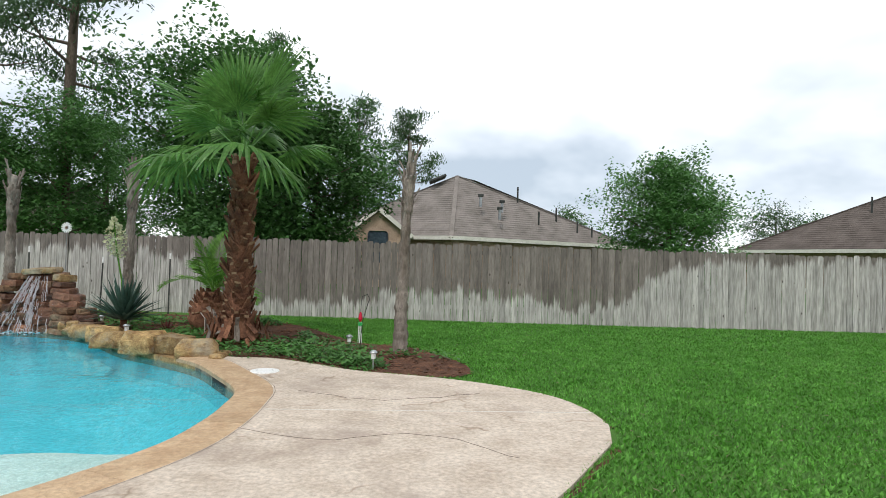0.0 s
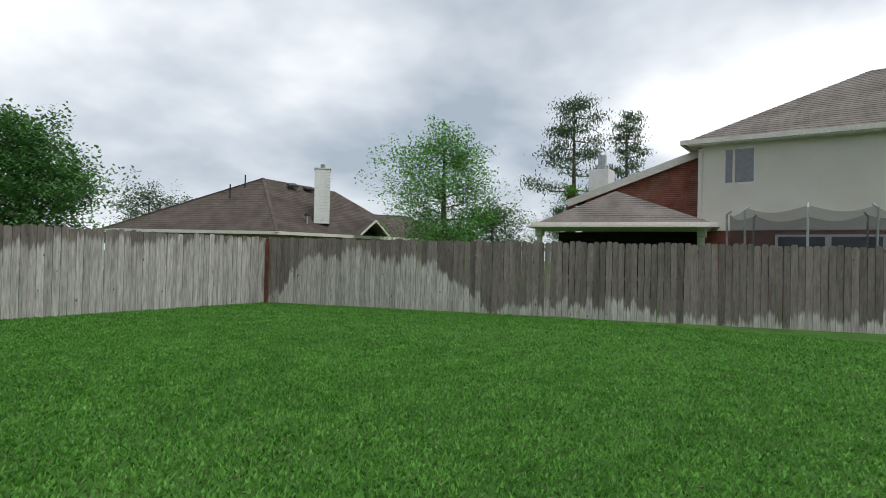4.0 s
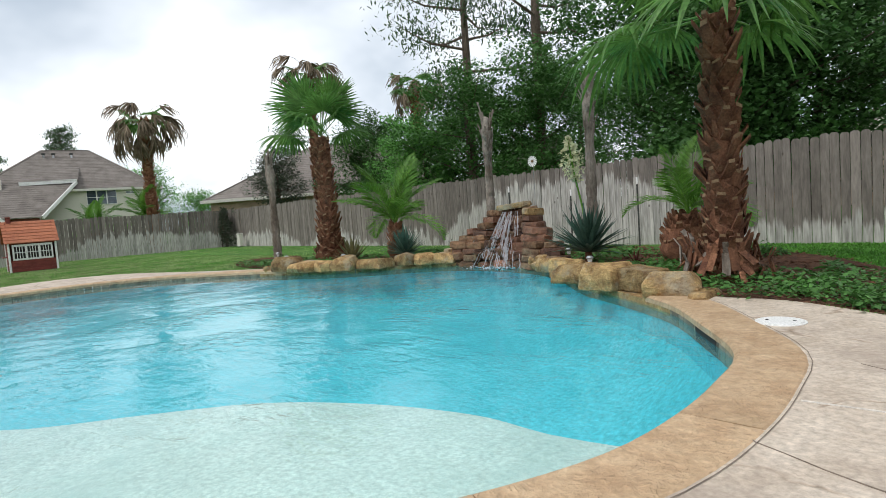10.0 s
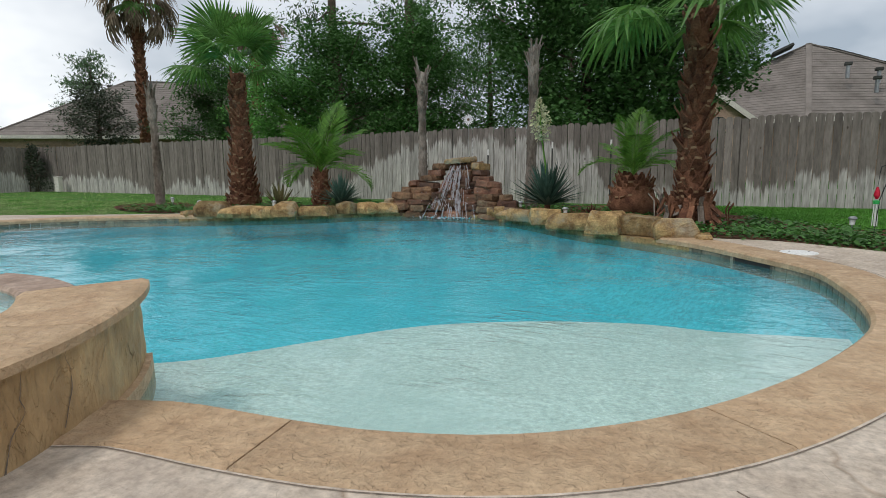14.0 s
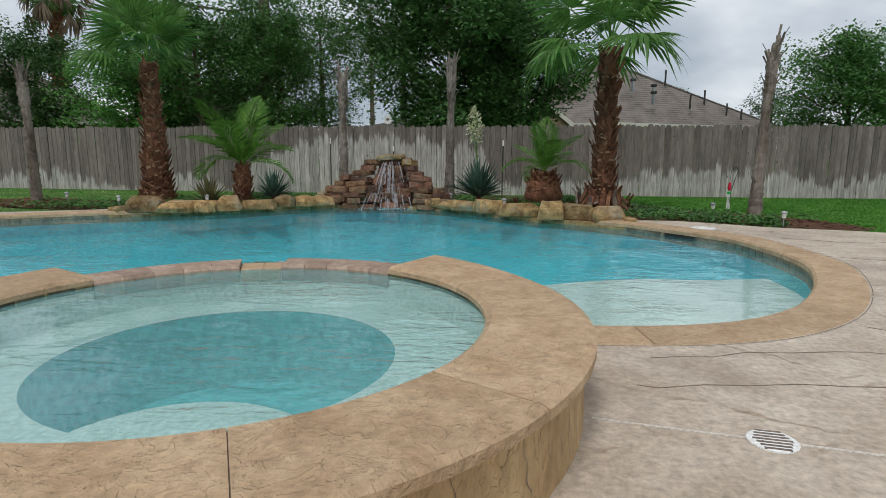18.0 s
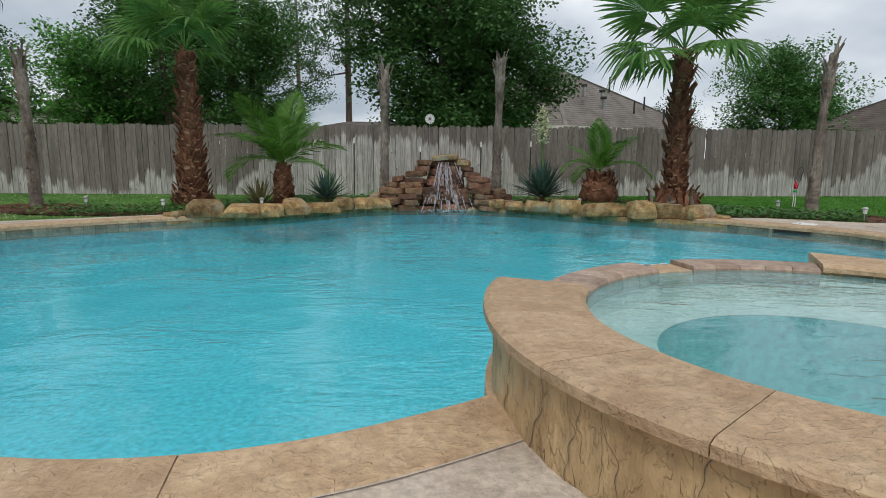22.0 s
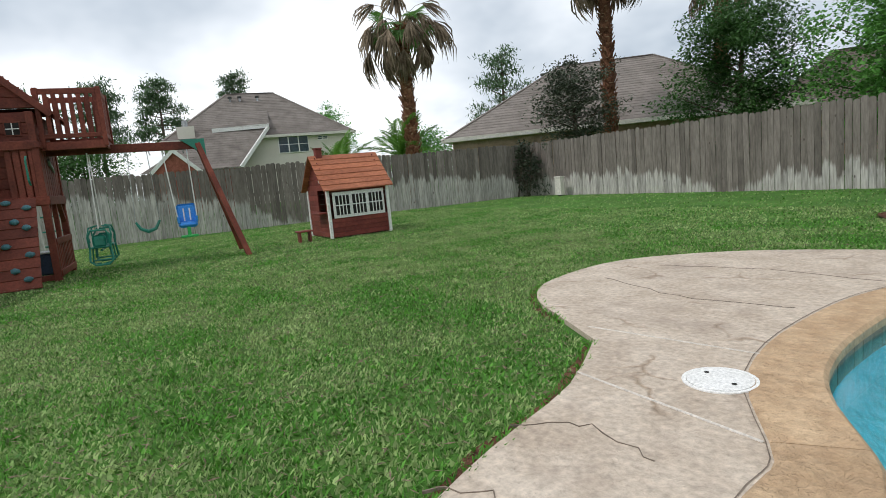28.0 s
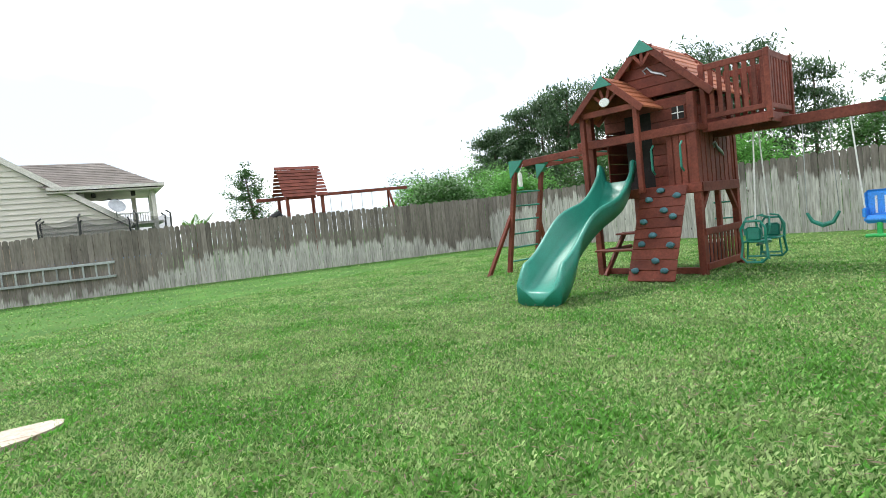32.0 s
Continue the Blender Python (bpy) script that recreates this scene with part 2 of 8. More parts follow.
M_LEAF_D = leaf_mat("dusky_leaf", (0.04, 0.055, 0.036), (0.09, 0.11, 0.07), 0.25)
M_PINE = leaf_mat("pine_needles", (0.06, 0.115, 0.055), (0.125, 0.205, 0.10), 0.35)
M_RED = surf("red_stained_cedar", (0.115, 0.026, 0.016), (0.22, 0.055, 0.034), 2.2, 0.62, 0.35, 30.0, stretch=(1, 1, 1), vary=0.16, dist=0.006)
# the same cedar darkened: shade on the floor boards put into the colour
M_RED_SHADED = surf("shaded_cedar_deck", (0.08, 0.022, 0.015), (0.15, 0.04, 0.026), 2.2, 0.7, 0.3, 30.0, vary=0.1, dist=0.006)
M_ROOFPLANK = surf("orange_cedar_roof_plank", (0.30, 0.095, 0.045), (0.42, 0.15, 0.075), 2.0, 0.6, 0.35, 26.0, vary=0.14, stretch=(0.5, 1, 1), dist=0.006)
M_SIDING = surf("dark_red_playhouse_siding", (0.13, 0.028, 0.022), (0.22, 0.05, 0.038), 2.0, 0.6, 0.35, 26.0, vary=0.12, dist=0.006)
M_GREENPL = surf("green_moulded_plastic", (0.012, 0.17, 0.12), (0.02, 0.235, 0.165), 2.0, 0.38, 0.05, 60, vary=0.05, spec=0.5)
M_TEAL = surf("teal_rock_hold", (0.06, 0.16, 0.19), (0.11, 0.24, 0.27), 6.0, 0.6, 0.4, 50, vary=0.12)
M_BLUEPL = surf("blue_moulded_plastic", (0.03, 0.24, 0.72), (0.05, 0.31, 0.82), 3.0, 0.38, 0.04, 60, vary=0.03, spec=0.5)
M_LIME = surf("bright_green_plastic", (0.04, 0.42, 0.10), (0.06, 0.50, 0.14), 3.0, 0.4, 0.04, 60, vary=0.03)
M_WHITEP = surf("white_paint", (0.70, 0.69, 0.66), (0.80, 0.79, 0.77), 4.0, 0.5, 0.12, 40, vary=0.03, dist=0.005)
# near-black fill: shade of openings and the neighbour's patio, put into the colour
M_SHADE = surf("dark_interior", (0.015, 0.013, 0.012), (0.03, 0.026, 0.024), 3.0, 0.8, 0.1, 30, vary=0)
M_STEEL = surf("galvanised_metal", (0.32, 0.33, 0.34), (0.46, 0.47, 0.48), 6, 0.42, 0.1, 60, metal=0.85)
M_DKMETAL = surf("dark_green_post_metal", (0.03, 0.035, 0.03), (0.06, 0.06, 0.055), 8, 0.6, 0.2, 60)
M_RUST = surf("rust_red_post", (0.085, 0.028, 0.018), (0.15, 0.05, 0.032), 4, 0.75, 0.3, 40)
M_SHINGLE = surf("grey_brown_shingle", (0.15, 0.13, 0.115), (0.24, 0.212, 0.19), 1.2, 0.95, 0.6, 26.0, vary=0.12, dist=0.02)
M_SHINGLE_D = surf("dark_brown_shingle", (0.085, 0.068, 0.058), (0.14, 0.113, 0.098), 1.2, 0.95, 0.6, 26.0, vary=0.14, dirt=(0.05, 0.042, 0.038), dist=0.02)
M_VINYL = surf("cream_lap_siding", (0.60, 0.565, 0.49), (0.66, 0.625, 0.55), 0.8, 0.7, 0.05, 30, vary=0.03, speck=(0.95, 1.05))
M_BRICK = surf("red_brick", (0.16, 0.05, 0.034), (0.28, 0.10, 0.07), 3.0, 0.9, 0.5, 30, vary=0.28)
M_TANBRICK = surf("tan_brick", (0.26, 0.18, 0.13), (0.38, 0.28, 0.21), 3.0, 0.9, 0.5, 30, vary=0.25)
M_TRIM = surf("cream_trim_paint", (0.58, 0.55, 0.49), (0.68, 0.65, 0.59), 2.0, 0.6, 0.08, 30, vary=0.02)
M_NET = surf("black_safety_mesh", (0.012, 0.012, 0.014), (0.03, 0.03, 0.034), 4, 0.8, 0.1, 60)
M_GLASSDK = surf("window_glass_reflecting", (0.035, 0.05, 0.065), (0.06, 0.08, 0.10), 1.0, 0.06, 0.0, 8, vary=0.05, spec=0.9)


def stamp(m, scale, depth, tone, stretch=(1, 1, 1)):
    """Shallow wandering creases pressed into cast concrete."""
    t = m.node_tree
    b = t.nodes["Principled BSDF"]
    tex = t.nodes.new("ShaderNodeTexCoord")
    co = t.nodes.new("ShaderNodeMapping")
    co.inputs["Scale"].default_value = stretch
    t.links.new(tex.outputs["Object"], co.inputs[0])
    warp = node(t, "ShaderNodeTexNoise", Scale=scale * 2.2, Detail=3.0)
    t.links.new(co.outputs[0], warp.inputs["Vector"])
    mixv = t.nodes.new("ShaderNodeMixRGB")
    mixv.inputs[0].default_value = 0.3
    t.links.new(co.outputs[0], mixv.inputs[1])
    t.links.new(warp.outputs["Color"], mixv.inputs[2])
    vor = t.nodes.new("ShaderNodeTexVoronoi")
    vor.feature = "DISTANCE_TO_EDGE"
    vor.inputs["Scale"].default_value = scale
    t.links.new(mixv.outputs[0], vor.inputs["Vector"])
    line = t.nodes.new("ShaderNodeMapRange")
    line.inputs["From Min"].default_value, line.inputs["From Max"].default_value = 0.0, 0.02
    line.inputs["To Min"].default_value, line.inputs["To Max"].default_value = 1.0, 0.0
    t.links.new(vor.outputs["Distance"], line.inputs["Value"])
    gap = node(t, "ShaderNodeTexNoise", Scale=scale * 1.4, Detail=2.0)
    t.links.new(co.outputs[0], gap.inputs["Vector"])
    gate = t.nodes.new("ShaderNodeMapRange")
    gate.inputs["From Min"].default_value, gate.inputs["From Max"].default_value = 0.5, 0.6
    t.links.new(gap.outputs["Fac"], gate.inputs["Value"])
    both = t.nodes.new("ShaderNodeMath")
    both.operation = "MULTIPLY"
    t.links.new(line.outputs[0], both.inputs[0])
    t.links.new(gate.outputs[0], both.inputs[1])
    amt = t.nodes.new("ShaderNodeMath")
    amt.operation, amt.inputs[1].default_value = "MULTIPLY", tone
    t.links.new(both.outputs[0], amt.inputs[0])
    dark = t.nodes.new("ShaderNodeMixRGB")
    dark.blend_type = "MULTIPLY"
    dark.inputs[2].default_value = (0.5, 0.42, 0.34, 1)
    t.links.new(b.inputs["Base Color"].links[0].from_socket, dark.inputs[1])
    t.links.new(amt.outputs[0], dark.inputs[0])
    t.links.new(dark.outputs[0], b.inputs["Base Color"])
    bp = t.nodes.new("ShaderNodeBump")
    bp.invert = True
    bp.inputs["Strength"].default_value, bp.inputs["Distance"].default_value = depth, 0.01
    t.links.new(both.outputs[0], bp.inputs["Height"])
    t.links.new(b.inputs["Normal"].links[0].from_socket, bp.inputs["Normal"])
    t.links.new(bp.outputs[0], b.inputs["Normal"])


def flakes(m, scale, depth, stretch=(1, 1, 1)):
    """Thin crisp-edged layers, as split slate leaves them in a mould."""
    t = m.node_tree
    b = t.nodes["Principled BSDF"]
    tex = t.nodes.new("ShaderNodeTexCoord")
    co = t.nodes.new("ShaderNodeMapping")
    co.inputs["Scale"].default_value = stretch
    t.links.new(tex.outputs["Object"], co.inputs[0])
    nz = node(t, "ShaderNodeTexNoise", Scale=scale, Detail=5.0, Roughness=0.6, Distortion=0.7)
    t.links.new(co.outputs[0], nz.inputs["Vector"])
    ramp = t.nodes.new("ShaderNodeValToRGB")
    el = ramp.color_ramp.elements
    el[0].position, el[0].color = 0.36, (0, 0, 0, 1)
    el[1].position, el[1].color = 0.68, (1, 1, 1, 1)
    for at, grey in ((0.375, 0.25), (0.465, 0.3), (0.48, 0.6), (0.575, 0.64), (0.59, 0.88), (0.665, 0.9)):
        e_ = el.new(at)
        e_.color = (grey, grey, grey, 1)
    t.links.new(nz.outputs["Fac"], ramp.inputs[0])
    bp = t.nodes.new("ShaderNodeBump")
    bp.inputs["Strength"].default_value, bp.inputs["Distance"].default_value = 1.0, depth
    t.links.new(ramp.outputs[0], bp.inputs["Height"])
    t.links.new(b.inputs["Normal"].links[0].from_socket, bp.inputs["Normal"])
    t.links.new(bp.outputs[0], b.inputs["Normal"])


stamp(M_DECK, 1.3, 0.5, 0.75)
flakes(M_DECK, 4.0, 0.004)
flakes(M_COPE, 7.0, 0.009)
flakes(M_COPE_PALE, 7.0, 0.008)
flakes(M_SPAWALL, 5.0, 0.014, (1, 1, 0.6))
stamp(M_COPE, 3.4, 0.35, 0.1, (1.0, 1.4, 1.0))
stamp(M_SPAWALL, 3.4, 1.0, 0.5, (1.0, 1.0, 0.4))


def fence_mat(name, along, profile, seed):
    """Grey weathered boards. A water-washed pale band below a ragged line; the line wanders along the fence and jumps from board to board."""
    m = surf(name, (0.125, 0.108, 0.094), (0.235, 0.206, 0.182), 3.0, 0.92, 0.5, 26.0, stretch=(1, 1, 0.16), vary=0.2, dist=0.01)
    t = m.node_tree
    b = t.nodes["Principled BSDF"]
    src = b.inputs["Base Color"].links[0].from_socket
    geo = t.nodes.new("ShaderNodeNewGeometry")
    s = t.nodes.new("ShaderNodeSeparateXYZ")
    t.links.new(geo.outputs["Position"], s.inputs[0])
    c = t.nodes.new("ShaderNodeCombineXYZ")
    t.links.new(s.outputs[along], c.inputs[0])
    c.inputs[1].default_value = seed
    n = node(t, "ShaderNodeTexNoise", Scale=0.6, Detail=1.5, Roughness=0.5)
    t.links.new(c.outputs[0], n.inputs["Vector"])
    fineline = node(t, "ShaderNodeTexNoise", Scale=7.0, Detail=2.0)
    t.links.new(c.outputs[0], fineline.inputs["Vector"])
    info = t.nodes.new("ShaderNodeObjectInfo")

    def math(op, a, v):
        k = t.nodes.new("ShaderNodeMath")
        k.operation = op
        for i, q in enumerate((a, v)):
            if isinstance(q, (int, float)):
                k.inputs[i].default_value = q
            else:
                t.links.new(q, k.inputs[i])
        return k.outputs[0]

    lo, hi = profile[0][0], profile[-1][0]
    where = t.nodes.new("ShaderNodeMapRange")
    where.inputs["From Min"].default_value, where.inputs["From Max"].default_value = lo, hi
    t.links.new(s.outputs[along], where.inputs["Value"])
    tide = t.nodes.new("ShaderNodeValToRGB")
    while len(tide.color_ramp.elements) < len(profile):
        tide.color_ramp.elements.new(0.5)
    for el, (at, height) in zip(tide.color_ramp.elements, profile):
        el.position = (at - lo) / (hi - lo)
        el.color = (height / 2, height / 2, height / 2, 1)
    t.links.new(where.outputs[0], tide.inputs[0])
    line = math("ADD", -0.06, math("MULTIPLY", tide.outputs["Color"], 2.0))
    line = math("ADD", line, math("MULTIPLY", math("SUBTRACT", n.outputs["Fac"], 0.5), 0.12))
    line = math("ADD", line, math("MULTIPLY", math("SUBTRACT", info.outputs["Random"], 0.5), 0.3))
    line = math("ADD", line, math("MULTIPLY", math("SUBTRACT", fineline.outputs["Fac"], 0.5), 0.35))
    streak = node(t, "ShaderNodeTexNoise", Scale=4.0, Detail=4.0, Roughness=0.6)
    smp = t.nodes.new("ShaderNodeMapping")
    smp.inputs["Scale"].default_value = (4.5, 4.5, 0.35)
    each = t.nodes.new("ShaderNodeMath")
    each.operation, each.inputs[1].default_value = "MULTIPLY", 91.0
    t.links.new(info.outputs["Random"], each.inputs[0])
    shift_ = t.nodes.new("ShaderNodeVectorMath")
    shift_.operation = "ADD"
    oc = t.nodes.new("ShaderNodeTexCoord")
    t.links.new(oc.outputs["Object"], shift_.inputs[0])
    t.links.new(each.outputs[0], shift_.inputs[1])
    t.links.new(shift_.outputs[0], smp.inputs[0])
    t.links.new(smp.outputs[0], streak.inputs["Vector"])
    line = math("ADD", line, math("MULTIPLY", math("SUBTRACT", streak.outputs["Fac"], 0.5), 0.5))
    w = t.nodes.new("ShaderNodeMapRange")
    w.inputs["From Min"].default_value, w.inputs["From Max"].default_value = -0.05, 0.07
    t.links.new(math("SUBTRACT", line, s.outputs[2]), w.inputs["Value"])
    mx = t.nodes.new("ShaderNodeMixRGB")
    grain = node(t, "ShaderNodeTexNoise", Scale=5.0, Detail=5.0)
    mp = t.nodes.new("ShaderNodeMapping")
    mp.inputs["Scale"].default_value = (6, 6, 0.7)
    t.links.new(geo.outputs["Position"], mp.inputs[0])
    t.links.new(mp.outputs[0], grain.inputs["Vector"])
    pale = t.nodes.new("ShaderNodeValToRGB")
    pale.color_ramp.elements[0].position, pale.color_ramp.elements[1].position = 0.3, 0.7
    pale.color_ramp.elements[0].color, pale.color_ramp.elements[1].color = (0.31, 0.292, 0.265, 1), (0.55, 0.53, 0.49, 1)
    t.links.new(grain.outputs["Fac"], pale.inputs[0])
    # from board to board, and dark runs down the washed wood
    board = t.nodes.new("ShaderNodeMapRange")
    board.inputs["To Min"].default_value, board.inputs["To Max"].default_value = 0.8, 1.12
    t.links.new(math("FRACT", math("MULTIPLY", info.outputs["Random"], 13.7), 0.0), board.inputs["Value"])
    runs = t.nodes.new("ShaderNodeMapRange")
    runs.inputs["From Min"].default_value, runs.inputs["From Max"].default_value = 0.36, 0.56
    runs.inputs["To Min"].default_value, runs.inputs["To Max"].default_value = 0.76, 1.03
    t.links.new(streak.outputs["Fac"], runs.inputs["Value"])
    tone = t.nodes.new("ShaderNodeVectorMath")
    tone.operation = "SCALE"
    t.links.new(pale.outputs[0], tone.inputs[0])
    t.links.new(math("MULTIPLY", board.outputs[0], runs.outputs[0]), tone.inputs["Scale"])
    t.links.new(w.outputs[0], mx.inputs[0])
    t.links.new(src, mx.inputs[1])
    t.links.new(tone.outputs[0], mx.inputs[2])
    # knots
    kmp = t.nodes.new("ShaderNodeMapping")
    kmp.inputs["Scale"].default_value = (1.0, 1.0, 0.55)
    t.links.new(shift_.outputs[0], kmp.inputs[0])
    kn = t.nodes.new("ShaderNodeTexVoronoi")
    kn.inputs["Scale"].default_value = 4.2
    t.links.new(kmp.outputs[0], kn.inputs["Vector"])
    kr = t.nodes.new("ShaderNodeMapRange")
    kr.inputs["From Min"].default_value, kr.inputs["From Max"].default_value = 0.05, 0.09
    kr.inputs["To Min"].default_value, kr.inputs["To Max"].default_value = 0.8, 0.0
    t.links.new(kn.outputs["Distance"], kr.inputs["Value"])
    km = t.nodes.new("ShaderNodeMixRGB")
    km.inputs[2].default_value = (0.06, 0.045, 0.035, 1)
    t.links.new(kr.outputs[0], km.inputs[0])
    t.links.new(mx.outputs[0], km.inputs[1])
    t.links.new(km.outputs[0], b.inputs["Base Color"])
    return m


M_FENCE_N = fence_mat("grey_fence_boards_back", 0, [(-28.6, 0.55), (-24.6, 0.67), (-22.7, 0.5), (-21.0, 0.0), (-20.7, 0.0), (-19.8, 0.42), (-18.2, 0.52), (-16.8, 0.1), (-15.6, 0.15), (-14.7, 0.58), (-13.7, 0.5), (-12.7, 0.05), (-12.2, 0.7), (-11.2, 1.2),
                   (-10.0, 1.5), (-8.0, 1.55), (-5.6, 1.3), (-5.0, 0.3), (-4.2, 0.35), (-1.9, 0.4), (-1.2, 0.72), (0.3, 0.78), (2.6, 0.55), (3.1, 0.4), (4.3, 0.55), (4.9, 1.0), (5.6, 1.55), (8.0, 1.6), (10.0, 1.8), (11.8, 1.9)], 3.3)
M_FENCE_W = fence_mat("grey_fence_boards_west", 1, [(-8.4, 1.2), (-5.0, 1.55), (-2.0, 1.6), (1.5, 1.45), (3.8, 1.17), (5.2, 0.95), (7.0, 0.05), (7.8, 0.05), (9.2, 0.9), (10.1, 1.0), (12.2, 0.96), (14.3, 0.75), (15.2, 0.2)], 8.1)
M_FENCE_E = fence_mat("grey_fence_boards_east", 1, [(-14.0, 0.3), (-4.0, 0.5), (2.6, 0.12), (3.4, 0.38), (4.7, 0.42), (6.3, 0.28), (6.8, 0.05), (7.5, 0.6), (8.3, 1.25), (10.5, 1.5), (12.1, 1.2), (12.7, 0.3), (13.2, 0.2)], 1.7)
M_FENCE_S = fence_mat("grey_fence_boards_south", 0, [(-33.7, 0.45), (-32.2, 0.3), (-30.6, 0.75), (-28.0, 0.85), (-27.2, 0.7), (-26.5, 0.95), (-25.3, 0.8), (-24.2, 0.35), (-23.0, 0.2), (-21.0, 0.15), (-9.0, 0.5)], 5.2)


def water_mat(name, tint, murk, amount, wave, ripple=0.5):
    """Cloudy pool water: part of the light is scattered back in its colour, the rest goes through; the surface mirrors by Fresnel."""
    m = bpy.data.materials.new(name)
    m.use_nodes = True
    t = m.node_tree
    t.nodes.remove(t.nodes["Principled BSDF"])
    co = t.nodes.new("ShaderNodeTexCoord")
    w1 = node(t, "ShaderNodeTexNoise", Scale=wave, Detail=3.0, Roughness=0.55, Distortion=0.6)
    w2 = node(t, "ShaderNodeTexNoise", Scale=wave * 0.16, Detail=2.0)
    mp = t.nodes.new("ShaderNodeMapping")
    mp.inputs["Scale"].default_value, mp.inputs["Rotation"].default_value = (0.7, 1.5, 1), (0, 0, 0.25)
    t.links.new(co.outputs["Object"], mp.inputs[0])
    t.links.new(mp.outputs[0], w1.inputs["Vector"])
    t.links.new(co.outputs["Object"], w2.inputs["Vector"])
    am = t.nodes.new("ShaderNodeMath")
    am.operation = "MULTIPLY"
    t.links.new(w1.outputs["Fac"], am.inputs[0])
    calm = t.nodes.new("ShaderNodeMapRange")
    calm.inputs["From Min"].default_value, calm.inputs["From Max"].default_value = 0.4, 0.66
    calm.inputs["To Min"].default_value, calm.inputs["To Max"].default_value = 0.1, 0.9
    t.links.new(w2.outputs["Fac"], calm.inputs["Value"])
    t.links.new(calm.outputs[0], am.inputs[1])
    bp = t.nodes.new("ShaderNodeBump")
    bp.inputs["Strength"].default_value, bp.inputs["Distance"].default_value = ripple, 0.06
    t.links.new(am.outputs[0], bp.inputs["Height"])
    tr = t.nodes.new("ShaderNodeBsdfTransparent")
    tr.inputs[0].default_value = (*tint, 1)
    df = t.nodes.new("ShaderNodeBsdfDiffuse")
    df.inputs[0].default_value = (*murk, 1)
    ms = t.nodes.new("ShaderNodeMixShader")
    ms.inputs[0].default_value = amount
    t.links.new(tr.outputs[0], ms.inputs[1])
    t.links.new(df.outputs[0], ms.inputs[2])
    gl = t.nodes.new("ShaderNodeBsdfGlossy")
    gl.inputs["Roughness"].default_value = 0.06
    t.links.new(bp.outputs[0], gl.inputs["Normal"])
    fr = t.nodes.new("ShaderNodeFresnel")
    fr.inputs[0].default_value = 1.33
    t.links.new(bp.outputs[0], fr.inputs["Normal"])
    m2 = t.nodes.new("ShaderNodeMixShader")
    t.links.new(fr.outputs[0], m2.inputs[0])
    t.links.new(ms.outputs[0], m2.inputs[1])
    t.links.new(gl.outputs[0], m2.inputs[2])
    t.links.new(m2.outputs[0], t.nodes["Material Output"].inputs["Surface"])
    return m


M_WATER = water_mat("pool_water", (0.88, 0.985, 0.98), (0.20, 0.64, 0.70), 0.15, 6.5, 0.42)
M_SPAWATER = water_mat("spa_water", (0.86, 0.98, 0.97), (0.30, 0.68, 0.71), 0.3, 7.0, 0.5)
M_SPLASH = water_mat("falling_water", (1, 1, 1), (0.88, 0.85, 0.88), 0.34, 14.0)


# ---------------------------------------------------------------- mesh helpers
def mesh_ob(name, verts, faces, mat, parent=None, label="", smooth=False):
    me = bpy.data.meshes.new(name)
    me.from_pydata([tuple(v) for v in verts], [], faces)
    me.materials.append(mat)
    if smooth:
        me.polygons.foreach_set("use_smooth", [True] * len(me.polygons))
    me.update()
    ob = new(name, me)
    if parent is not None:
        ob.parent = parent
    if label:
        ob["label"] = label
    return ob


def part(name, bm, material, parent, label="", smooth=False, turn=True):
    me = bpy.data.meshes.new(name)
    if turn:
        bmesh.ops.recalc_face_normals(bm, faces=bm.faces)
    bm.to_mesh(me)
    bm.free()
    me.materials.append(material)
    if smooth:
        me.polygons.foreach_set("use_smooth", [True] * len(me.polygons))
    ob = new(name, me)
    if parent is not None:
        ob.parent = parent
    if label:
        ob["label"] = label
    return ob


def again(ob, m, parent=None):
    """The same mesh once more, as an object of its own."""
    o = bpy.data.objects.new(ob.name.split(".")[0], ob.data)
    scene.collection.objects.link(o)
    o.parent = parent if parent is not None else ob.parent
    o.matrix_basis = m
    return o


def thing(name, label, category, m=None, group="", kind=""):
    e = new(name)
    e.empty_display_size = 0.2
    if m is not None:
        e.matrix_basis = m
    return tagged(e, label, category, group, kind)


def box(bm, x0, x1, y0, y1, z0, z1, m=None, bevel=0.0):
    vs = [bm.verts.new(Vector((x, y, z))) for x in (x0, x1) for y in (y0, y1) for z in (z0, z1)]
    fs = [bm.faces.new([vs[i] for i in f]) for f in ((0, 1, 3, 2), (4, 6, 7, 5), (0, 4, 5, 1), (2, 3, 7, 6), (0, 2, 6, 4), (1, 5, 7, 3))]
    if bevel:
        es = list({e for f in fs for e in f.edges})
        got = bmesh.ops.bevel(bm, geom=es, offset=bevel, segments=1, affect="EDGES")
        vs = list({v for f in got["faces"] for v in f.verts} | {v for v in vs if v.is_valid})
    if m is not None:
        bmesh.ops.transform(bm, matrix=m, verts=[v for v in vs if v.is_valid])
    return bm


def slab(x0, x1, y0, y1, z0, z1, bevel=0.0, m=None):
    return box(bmesh.new(), x0, x1, y0, y1, z0, z1, m, bevel)


def beam(bm, p, q, w, h, up=(0, 0, 1), bevel=0.0):
    """A board from p to q, w wide and h deep (h along up)."""
    p, q = Vector(p), Vector(q)
    a = (q - p).normalized()
    s = a.cross(Vector(up))
    s = s.normalized() if s.length > 1e-4 else Vector((1, 0, 0))
    u = s.cross(a)
    m = Matrix((s, a, u)).transposed().to_4x4()
    m.translation = p
    return box(bm, -w / 2, w / 2, 0, (q - p).length, -h / 2, h / 2, m, bevel)


